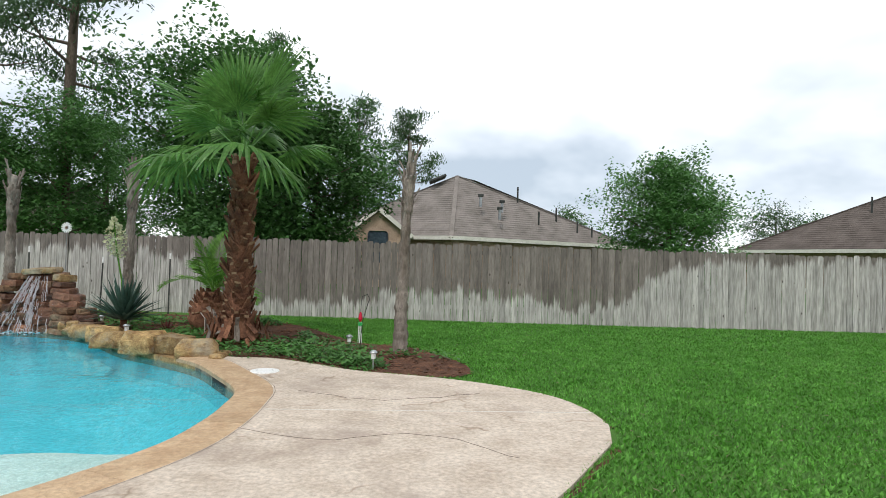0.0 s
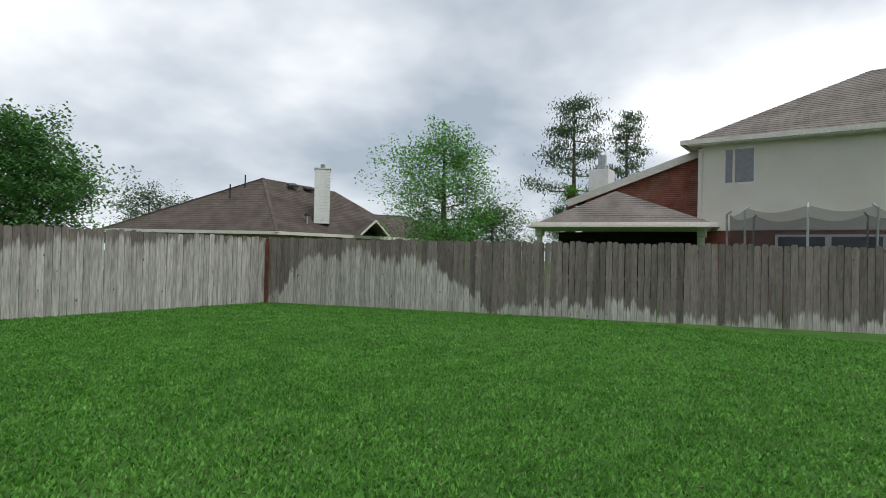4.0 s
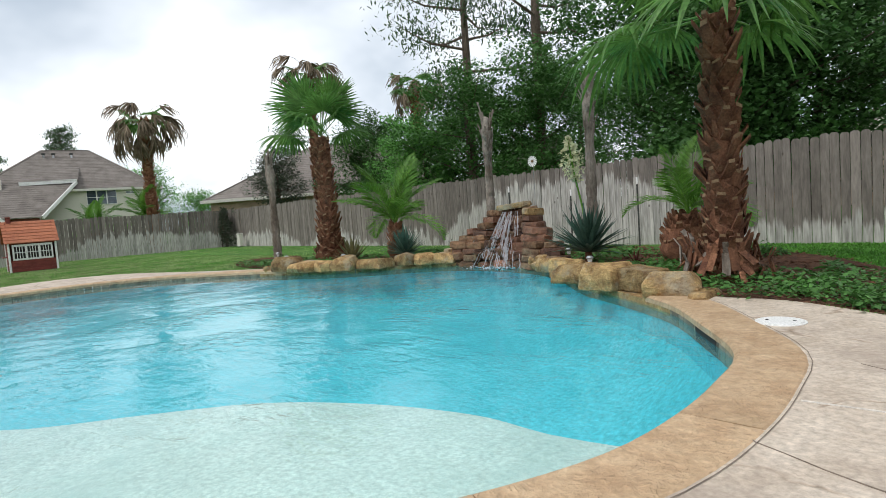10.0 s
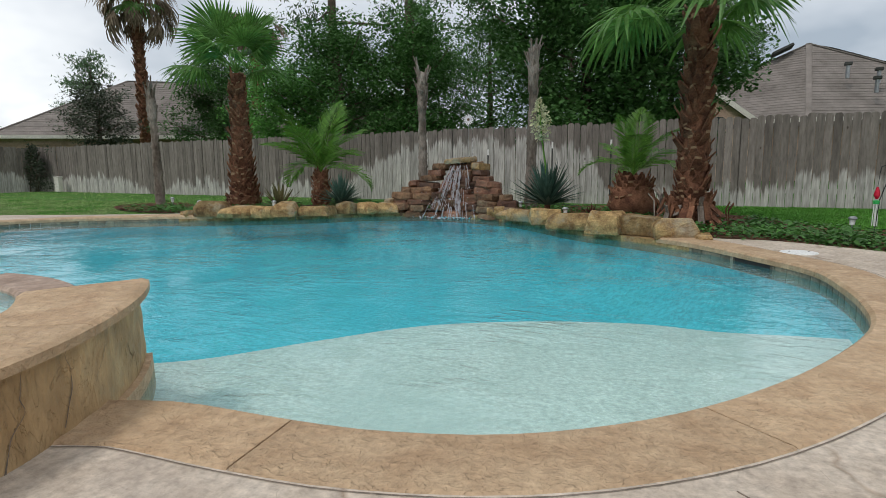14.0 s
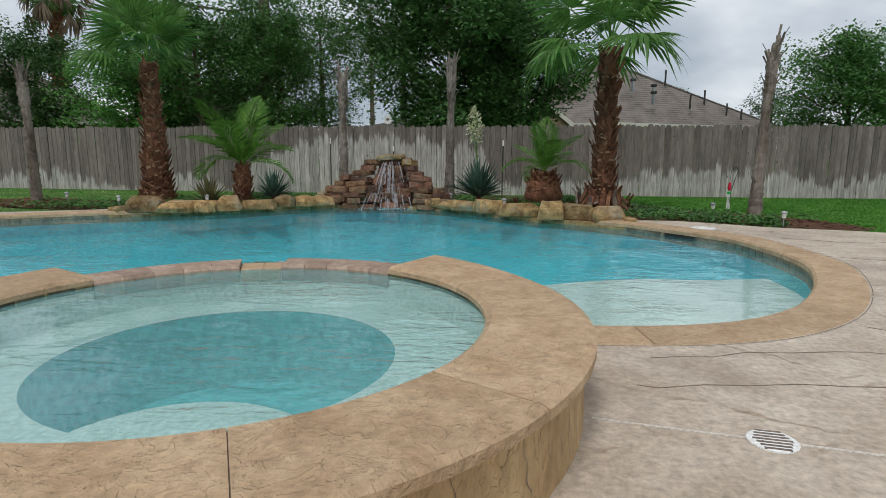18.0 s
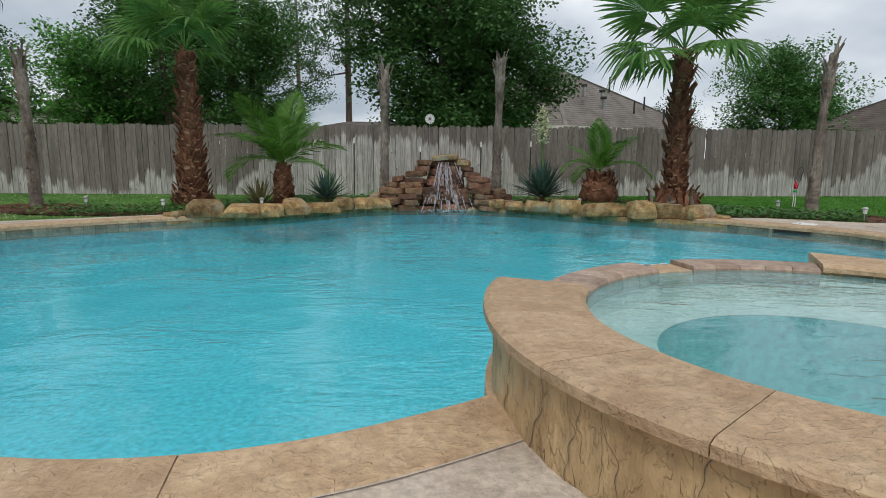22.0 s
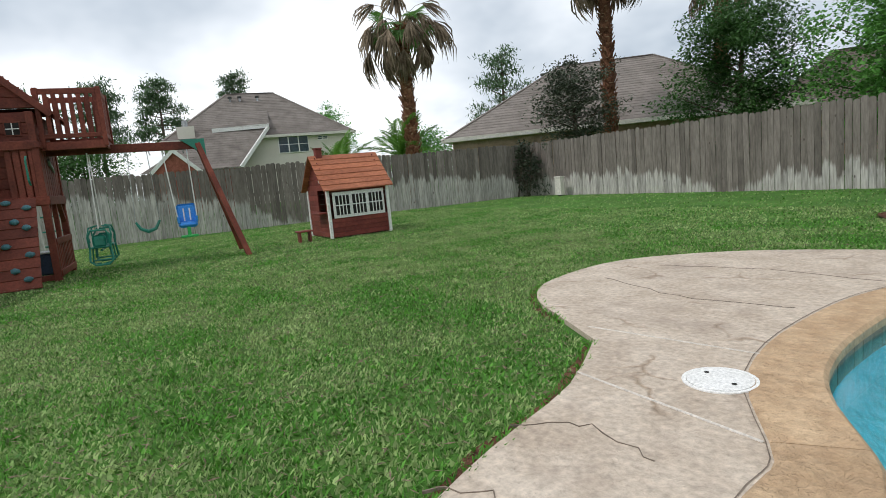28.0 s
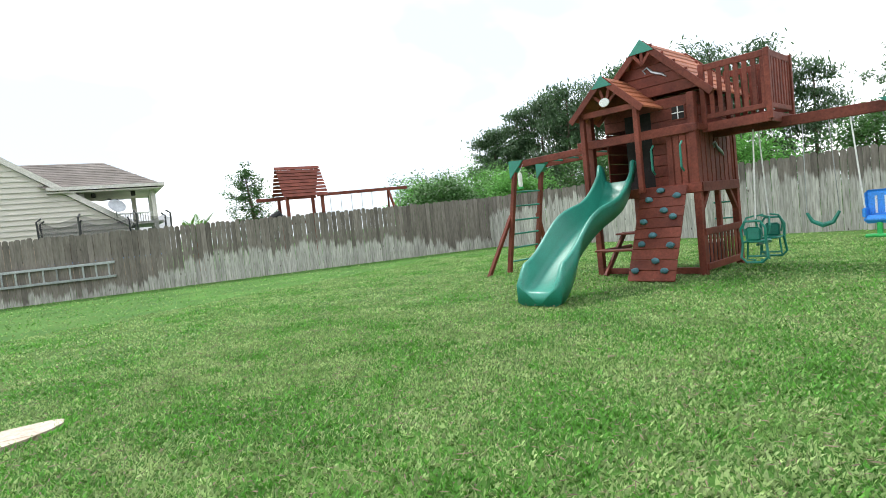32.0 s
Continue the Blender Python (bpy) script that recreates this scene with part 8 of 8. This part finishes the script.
# house to the south-west, with a covered balcony
hS = thing("house", "cream-sided house with a grey roof and a covered balcony", "house", pose(-25.54, -21.29, 0, 0, 0, 157.3))
bm = bmesh.new()
bm.faces.new([bm.verts.new(q) for q in ((-9.0, 0.3, 1.8), (1.9, 0.3, 1.8), (-2.4, 0.3, 4.78), (-6.0, 0.3, 7.3), (-9.0, 0.3, 7.3))])
part("gable_wall", bm, M_VINYL, hS, "cream lap siding")
for k in range(26):
    z = 1.95 + k * 0.2
    part("lap_board", beam(bmesh.new(), (-9.0, 0.28, z), (1.9 - (z - 1.8) * 4.3 / 2.98 - 0.1, 0.28, z), 0.05, 0.03), M_TRIM, hS)
part("brick_base", slab(-9.0, 2.2, 0.22, 0.35, 0, 1.84), M_TANBRICK, hS)
edge(hS, [(1.5, 0.2, 2.25), (-6.2, 0.2, 7.5)], 0.14, 0.2, M_TRIM, "barge_board")
roof(hS, [((1.7, 6.0, 2.2), (1.7, 0.2, 2.2), (-6.2, 0.2, 7.55), (-6.2, 6.0, 7.55))], M_SHINGLE, 20)
q0, q1, q2, q3 = (2.76, 0.0, 3.78), (-1.2, 0.0, 3.78), (-3.4, 4.6, 3.78), (2.76, 4.6, 3.78)
s0, s1 = (0.8, 2.0, 4.98), (-3.4, 2.0, 4.98)
roof(hS, [(q1, q0, s0, s1), (q0, q3, s0, s0), (q3, q2, s1, s0)], M_SHINGLE, 14)
edge(hS, [q1, q0, q3], 0.1, 0.13, M_TRIM, "gutter")
part("balcony_ceiling", slab(-1.2, 2.7, 0.05, 4.5, 3.62, 3.68), M_TRIM, hS)
part("balcony_floor", slab(-1.2, 2.7, 0.5, 4.5, 2.25, 2.35), M_TRIM, hS)
for x, y in ((2.4, 0.6), (2.5, 3.0), (-0.1, 0.6), (1.9, 4.2)):
    part("balcony_post", slab(x - 0.09, x + 0.09, y - 0.09, y + 0.09, 0, 3.65, 0.01), M_TRIM, hS)
for k in range(18):
    part("baluster", slab(0.85 + k * 0.09, 0.88 + k * 0.09, 0.58, 0.62, 2.3, 2.68), M_WHITEP, hS)
part("handrail", slab(0.8, 2.45, 0.56, 0.64, 2.68, 2.74), M_WHITEP, hS)
for k in range(3):
    part("fan_blade", slab(0.05, 0.55, -0.06, 0.06, 3.38, 3.4, 0.0, pose(0.9, 1.5, 0, 0, 0, 20 + 120 * k)), M_DKMETAL, hS)
for x in (-0.6, 0.3, 1.7):
    part("balcony_lamp", slab(x - 0.08, x + 0.08, 0.74, 0.9, 3.44, 3.63, 0.02), M_DKMETAL, hS)
o = part("satellite_dish", lathe(bmesh.new(), [(0.02, 0.0), (0.2, 0.03), (0.31, 0.1), (0.32, 0.1)], 18), M_STEEL, hS, "grey satellite dish")
o.matrix_basis = pose(1.0, -0.1, 2.95, 55, 0, 20)
part("dish_arm", tube(bmesh.new(), [(1.0, 0.2, 2.5), (1.0, -0.05, 2.9)], 0.025, 6), M_STEEL, hS)

# the neighbour's playset
nb = thing("playset", "neighbour's red wooden playset with a plank roof above the fence", "playset", pose(-35.2, -20.3, 0, 0, 0, 158))
for x in (-0.9, 0.9):
    for y in (-0.7, 0.7):
        part("post", slab(x - 0.07, x + 0.07, y - 0.07, y + 0.07, 0, 3.1), M_RED, nb)
for s in (-1, 1):
    for k in range(9):
        q0, q1 = k / 9, (k + 1) / 9
        bm = bmesh.new()
        vs = [bm.verts.new(q) for q in ((-1.15, s * 1.0 * (1 - q0), 3.0 + 1.6 * q0 + 0.03), (1.15, s * 1.0 * (1 - q0), 3.0 + 1.6 * q0 + 0.03), (1.15, s * 1.0 * (1 - q1), 3.0 + 1.6 * q1), (-1.15, s * 1.0 * (1 - q1), 3.0 + 1.6 * q1))]
        bm.faces.new(vs)
        part("roof_board", bm, M_ROOFPLANK if k % 3 == 9 else M_RED, nb)
part("deck", slab(-1, 1, -0.8, 0.8, 1.7, 1.8), M_RED, nb)
part("rail", slab(-1.1, 1.1, 0.68, 0.74, 3.0, 3.12), M_RED, nb)
part("swing_beam", beam(bmesh.new(), (0.9, 0, 3.1), (6.2, 0, 3.2), 0.1, 0.16), M_RED, nb)
part("swing_beam", beam(bmesh.new(), (-0.9, 0, 3.0), (-2.2, 0, 3.0), 0.1, 0.16), M_RED, nb)
for s in (-1, 1):
    part("leg", beam(bmesh.new(), (5.0, 0, 3.2), (5.4, s * 1.0, 0), 0.1, 0.1), M_RED, nb)
for k in range(5):
    part("chain", tube(bmesh.new(), [(1.6 + k * 0.6, 0, 3.1), (1.6 + k * 0.6, 0.05, 1.2)], 0.012, 5), M_STEEL, nb)
part("tube_slide", tube(bmesh.new(), [(-0.9, 0.4, 2.2), (-1.3, 0.6, 2.0), (-1.6, 0.8, 1.4), (-1.7, 1.0, 0.5)], 0.32, 12), M_NET, nb)


# ---------------------------------------------------------------- trees
def broad_tree(x, y, h, w, seed, mat, label, trunk_h=0.3, leaves=5200, size=0.2, group="broadleaf trees", base=0.0, sparse=0.0, kind="tree"):
    rn = random.Random(seed)
    e = thing("tree", label, kind, pose(x, y, base), group)
    bm = bmesh.new()
    tip = Vector((rn.uniform(-0.3, 0.3), rn.uniform(-0.3, 0.3), h * 0.8))
    r0 = 0.02 * h + 0.05
    tube(bm, [(0, 0, -0.1), (tip.x * 0.3, tip.y * 0.3, h * 0.35), tip], [r0, r0 * 0.7, r0 * 0.15], 9)
    tips = []
    n = 26
    for k in range(n):
        q = trunk_h + (0.95 - trunk_h) * (k + rn.random()) / n
        s = Vector((tip.x * q, tip.y * q, h * q * 0.84))
        a = k * 2.4 + rn.uniform(-0.4, 0.4)
        reach = w / 2 * math.sin(math.pi * min(0.98, 0.16 + 0.8 * (q - trunk_h) / (1 - trunk_h))) ** 0.7 * rn.uniform(0.55, 1.05)
        end = s + Vector((math.cos(a) * reach, math.sin(a) * reach, reach * rn.uniform(0.15, 0.6)))
        mid_ = s.lerp(end, 0.5) + Vector((0, 0, -0.05 * reach))
        tube(bm, [s, mid_, end], [r0 * 0.35 * (1.1 - q), r0 * 0.22 * (1.1 - q), 0.012], 5)
        tips += [(mid_, 0.6), (end, 1.0), (s.lerp(end, 0.8), 0.9)]
    tips += [(tip, 0.7), (tip + Vector((0, 0, h * 0.1)), 0.5)]
    part("trunk", bm, M_BARK, e)
    pts = []
    rad = w * 0.15
    leaves, size = int(leaves * 2.9), size * 0.6
    per_ = leaves // len(tips)
    for c, s in tips:
        if rn.random() < sparse:
            continue
        sub = [c + Vector((rn.gauss(0, 1), rn.gauss(0, 1), rn.gauss(0, 0.7))) * rad * 0.62 * s for _ in range(9)]
        for _ in range(per_):
            cc = rn.choice(sub)
            g_ = Vector((rn.gauss(0, 1), rn.gauss(0, 1), rn.gauss(0, 0.65)))
            pts.append(cc + g_ * min(1, 1.35 / g_.length) * rad * 0.36)
    quads("crown", leaf_scatter([tuple(p) for p in pts], size, rn, 0.9, 0.7), mat, e)
    return e


def pine(x, y, h, seed, w=5.0, bare=0.5, leaves=5200, size=0.26, label="tall pine with a bare trunk and open tufted crown", lean=0.0):
    rn = random.Random(seed)
    e = thing("pine_tree", label, "tree", pose(x, y, 0), "pines beyond the fence")
    bm = bmesh.new()
    r0 = 0.012 * h + 0.05
    tube(bm, [(0, 0, -0.1), (lean * 0.5, 0, h * 0.5), (lean, 0.1, h)], [r0, r0 * 0.75, 0.03], 9)
    pts = []
    n = 22
    tips = []
    for k in range(n):
        q = bare + (1 - bare) * (k + rn.random() * 0.8) / n
        s = Vector((lean * q, 0, h * q))
        a = k * 2.4 + rn.uniform(-0.5, 0.5)
        reach = w / 2 * (1.05 - 0.75 * (q - bare) / (1 - bare)) * rn.uniform(0.5, 1.1)
        end = s + Vector((math.cos(a) * reach, math.sin(a) * reach, reach * rn.uniform(-0.05, 0.4)))
        bend = s.lerp(end, 0.55) + Vector((0, 0, -0.08 * reach))
        tube(bm, [s, bend, end], [r0 * 0.3, r0 * 0.18, 0.015], 5)
        tips += [end, bend.lerp(end, 0.5), end + Vector((rn.gauss(0, 0.5), rn.gauss(0, 0.5), 0.25))]
    tips.append(Vector((lean, 0, h)))
    for c in tips:
        flat_ = w * 0.075
        for _ in range(int(leaves * 1.5) // len(tips)):
            pts.append(tuple(c + Vector((rn.gauss(0, 1) * flat_, rn.gauss(0, 1) * flat_, rn.gauss(0, 0.4) * flat_))))
    part("trunk", bm, M_BARK, e)
    quads("crown", leaf_scatter(pts, size, rn, 1.2, 0.28), M_PINE, e)


OAK = "large dark-leaved oak beyond the fence"
LIGHT = "young tree with bright green leaves beyond the fence"
# north: oaks and pines
broad_tree(-6.6, 18.9, 9.0, 7.9, 1, M_LEAF, OAK, 0.13, 20000, 0.24)
broad_tree(-4.6, 20.4, 7.6, 4.6, 2, M_LEAF, OAK, 0.14, 9000, 0.24)
broad_tree(-13.5, 20.6, 7.6, 4.6, 3, M_LEAF_M, OAK, 0.2, 8000, 0.2, sparse=0.2)
broad_tree(-16.2, 19.6, 7.2, 5.6, 4, M_LEAF_M, OAK, 0.16, 8000, 0.22, sparse=0.25)
broad_tree(-18.7, 19.2, 5.3, 4.4, 5, M_LEAF_L, LIGHT, 0.14, 7000, 0.2)
broad_tree(-23.9, 20.6, 6.6, 4.6, 6, M_LEAF, OAK, 0.12, 10000, 0.18)
broad_tree(-18.4, 23.5, 7.6, 5.0, 7, M_LEAF, OAK, 0.15, 7000, 0.22, sparse=0.25)
broad_tree(-17.3, 39.7, 13.0, 8.5, 8, M_LEAF, "tall dark oak deep beyond the fence", 0.2, 7000, 0.3, sparse=0.22)
broad_tree(-20.8, 36.0, 11.5, 7.0, 9, M_LEAF_M, "tall green oak deep beyond the fence", 0.12, 7000, 0.3)
pine(-18.6, 22.4, 16.0, 1, 8.5, 0.45, 6000)
pine(-14.8, 22.3, 17.0, 2, 6.0, 0.45, 6000, lean=0.3)
pine(-11.2, 38.0, 16.0, 4, 5.0, 0.35)
pine(-17.2, 57.0, 17.5, 10, 6.0, 0.35)
pine(-5.0, 35.2, 10.9, 5, 4.5, 0.35)
pine(-2.3, 43.4, 12.4, 6, 4.4, 0.5)
# north-east
broad_tree(10.3, 24.9, 6.6, 6.2, 11, M_LEAF_M, "rounded green tree behind the fence", 0.1, 12000, 0.22)
broad_tree(21.2, 13.2, 7.4, 5.6, 12, M_LEAF_L, "loose young tree with light green leaves", 0.14, 9000, 0.17, sparse=0.1)
broad_tree(24.6, 12.6, 4.3, 4.0, 13, M_LEAF, "dense round bush behind the patio", 0.1, 5000, 0.16)
pine(40.2, 14.4, 12.6, 8, 6.2, 0.45)
pine(43.2, 11.5, 12.0, 9, 3.8, 0.5, 3200)
for k, (x, y, h) in enumerate(((31.4, 52.4, 8.0), (38.0, 56.0, 7.5), (46, 50, 7.5), (14, 60, 8), (24, 62, 8.5), (60, 40, 8), (64, 24, 9))):
    broad_tree(x, y, h, 6.0, 30 + k, M_LEAF if k % 2 else M_PINE, "distant rounded tree beyond the rooftops", 0.15, 2200, 0.34, "distant trees")
# north-west and west
broad_tree(-28.9, 18.2, 5.4, 3.3, 14, M_LEAF_D, "small dusky purple-green tree beyond the corner", 0.3, 3800, 0.17, "small trees")
for k, (x, y, h, w) in enumerate(((-58.4, -22.2, 7.8, 5), (-60, -18.5, 9.8, 6), (-61, -12.3, 10.8, 6.5), (-59.7, -7.5, 10.6, 6.5), (-60.6, -2.4, 10.0, 6.5), (-66, -16, 11.0, 7), (-66, -6, 10.8, 7), (-70, -11, 12, 7), (-66.6, 6.0, 10.0, 4.5), (-69, 11, 10.8, 4.2), (-74, 19, 12.5, 4))):
    pine(x, y, h, 40 + k, w * 1.15, 0.16 if k < 8 else 0.5, 8000 if k < 8 else 4200, 0.34, "tall pine in the wood beyond the fence")
for k, (x, y, h, w) in enumerate(((-52, -24, 4.5, 7), (-50, -18, 4.2, 7), (-53, -11, 4.8, 7), (-54, -3, 4.5, 7), (-54, 3.5, 5.0, 6), (-45.5, -20.5, 3.6, 5), (-43, -17.0, 3.7, 5), (-47, -15, 3.6, 5))):
    broad_tree(x, y, h, w, 60 + k, M_LEAF_L if k % 2 else M_LEAF, "leafy thicket beyond the fence", 0.06, 3400, 0.28, "thickets beyond the fence")
broad_tree(-36.9, -26.3, 6.2, 2.6, 15, M_LEAF, "narrow dark evergreen beyond the fence", 0.1, 3600, 0.18)
broad_tree(-40.0, 19.0, 3.6, 4.0, 16, M_LEAF_L, "bright green bush beyond the fence", 0.08, 3000, 0.2)
broad_tree(-64, 24, 9.0, 5, 17, M_LEAF_L, "distant rounded tree beyond the rooftops", 0.15, 2500, 0.32, "distant trees")
pine(-46, 30, 9, 61, 5, 0.4, 3000, 0.3, "distant pine above the rooftops")

for k, (x, y, h, w) in enumerate(((-59, -20.2, 8.8, 6), (-58.5, -15.5, 10.0, 7), (-60, -10, 10.4, 7), (-58.5, -5, 10.2, 7), (-63, -18, 10.4, 7), (-63, -9, 11.0, 8), (-62, 0.5, 8.6, 6))):
    pine(x, y, h, 80 + k, w, 0.12, 4600, 0.36, "tall pine in the wood beyond the fence")
# palms beyond the fence, with skirts of dead fronds
fan_palm(-32.6, 13.0, 6.75, 0.26, 0.2, 1.0, 9, 26, "tall fan palm with a shaggy skirt of dead fronds", "palms next door", 21, boot=0.16, flare=0.3, deadsize=1.45)
fan_palm(-29.7, 21.3, 9.35, 0.27, 0.2, 1.1, 8, 30, "very tall fan palm with mostly dead hanging fronds", "palms next door", 22, boot=0.18, flare=0.3, deadsize=1.5)
fan_palm(-28.9, 28.9, 9.3, 0.24, 0.2, 1.1, 14, 14, "distant fan palm with a brown skirt", "palms next door", 23, boot=0.3, flare=0.2, deadsize=1.5)
feather_palm(-33.2, 13.0, 1.6, 0.2, 1.6, 14, "pale feather palm behind the fence", 24)
feather_palm(-34.6, 10.8, 1.2, 0.2, 1.5, 14, "bushy green palm behind the fence", 25)
feather_palm(-27.4, -17.0, 1.2, 0.2, 1.0, 14, "palm top above the fence", 26)
feather_palm(25.6, 9.3, 4.2, 0.18, 0.6, 12, "small palm above the patio roof", 27)

# vine over the fence corner
rn = random.Random(77)
vine = thing("vine", "dark green vine heaped over the fence corner", "vine", pose(-28.2, 14.75, 0))
pts = []
for _ in range(60):
    cx, cz = rn.gauss(0, 0.42), rn.uniform(0.1, 1.85)
    for _ in range(26):
        pts.append((cx + rn.gauss(0, 0.11), -abs(rn.gauss(0, 0.09)), max(0.02, cz + rn.gauss(0, 0.1))))
quads("leaves", leaf_scatter(pts, 0.1, rn, 0.9, 0.7), M_LEAF_D, vine)
bm = bmesh.new()
for k in range(6):
    tube(bm, [(rn.uniform(-0.5, 0.5), -0.05, -0.05), (rn.uniform(-0.5, 0.5), -0.08, 0.8), (rn.uniform(-0.6, 0.6), -0.06, 1.6)], 0.015, 5)
part("stem", bm, M_BARK, vine)


# ---------------------------------------------------------------- grass
def blades(name, pts, h, rng, label, mat=M_BLADE):
    n = len(pts)
    a = rng.uniform(0, 2 * np.pi, n)
    lean = rng.uniform(0.2, 1.25, n) * h
    hh = h * rng.uniform(0.55, 1.25, n)
    w = rng.uniform(0.0035, 0.0065, n) * (1 + pts[:, 2] * 1.8)
    base = np.c_[pts[:, :2], np.full(n, -0.037)]
    s = np.c_[-np.sin(a), np.cos(a), np.zeros(n)] * w[:, None]
    d = np.c_[np.cos(a) * lean, np.sin(a) * lean, hh]
    m_ = base + d * np.array([0.35, 0.35, 0.62])
    V = np.stack([base - s, base + s, m_ + s * 0.75, base + d], 1).reshape(-1, 3)
    ob = quads(name, V, mat)
    tagged(ob, label, "grass", kind="stuff")


rng = np.random.default_rng(5)


LAWN_EDGE = offset_loop(DECK, 0.055)


def lawn_points(count, x0, x1, y0, y1, far):
    p = np.c_[rng.uniform(x0, x1, count), rng.uniform(y0, y1, count), np.full(count, far)]
    ok = inside_many(p, YARD) & ~inside_many(p, LAWN_EDGE) & ~inside_many(p, BED)
    p = p[ok]
    if far < 0.3:
        # thins out towards the edge of the stretch
        u = np.minimum(np.minimum(p[:, 0] - x0, x1 - p[:, 0]), np.minimum(p[:, 1] - y0, y1 - p[:, 1]))
        p = p[rng.uniform(0, 1, len(p)) < np.clip(u / 2.5, 0, 1)]
    return p


east = np.vstack([lawn_points(240000, -2.5, 9.5, -1.5, 11.5, 0.1), lawn_points(190000, -1.5, 14.0, -3.0, 13.2, 0.8), lawn_points(26000, -4.0, 1.0, 8.5, 13.2, 0.5)])
west = np.vstack([lawn_points(330000, -22.5, -12.3, -4.5, 8.5, 0.1), lawn_points(170000, -30.0, -15.0, -8.0, 11.0, 0.8), lawn_points(40000, -33.5, -12.0, -18.0, 15.0, 1.4)])
blades("grass_east", east, 0.034, rng, "short mown grass blades on the lawn")
dry = np.array([noise.noise(Vector((x * 1.1, y * 1.1, 7.0))) + 0.5 * noise.noise(Vector((x * 2.1, y * 2.1, 3.0))) for x, y, _ in west]) + rng.normal(0, 0.35, len(west)) > -0.28
blades("grass_west", west[~dry], 0.029, rng, "short mown grass blades on the lawn")
blades("grass_west_dry", west[dry], 0.026, rng, "thin yellowing grass blades on the lawn", M_BLADE_W)
edge_pts = []
for line_ in (DECK_PTS, DECK_WEST, DECK_EAST):
    for i, (x, y) in enumerate(smooth_loop(line_, 60, False)):
        edge_pts += [(x + rng.normal(0, 0.035), y + rng.normal(0, 0.035), 0.0) for _ in range(3)]
edge_pts = np.array(edge_pts)
shift = ~inside_many(edge_pts, offset_loop(DECK, -0.02)) & ~inside_many(edge_pts, BED)
blades("edge_grass", edge_pts[shift], 0.045, rng, "longer grass leaning over the deck's edge")
tufts = []
for _ in range(70):
    cx, cy = rng.uniform(-21, -15.5), rng.uniform(-2.5, 5.5)
    tufts += [(cx + rng.normal(0, 0.06), cy + rng.normal(0, 0.06), 0.2) for _ in range(60)]
tufts = np.array(tufts)
tufts = tufts[~inside_many(tufts, DECK)]
blades("grass_tuft", tufts, 0.042, rng, "taller tufts in the west lawn")
straw = np.vstack([lawn_points(42000, -26, -12.3, -6, 9, 0.0), lawn_points(5000, -2, 11, -3, 12, 0.0)])
sp = [(x, y, -0.015 + rng.uniform(0, 0.03)) for x, y, _ in straw]
ob = quads("dry_grass", leaf_scatter(sp, 0.05, random.Random(3), 0.25, 0.12), M_FROND_DEAD)
tagged(ob, "dry straw-coloured clippings in the lawn", "grass", kind="stuff")
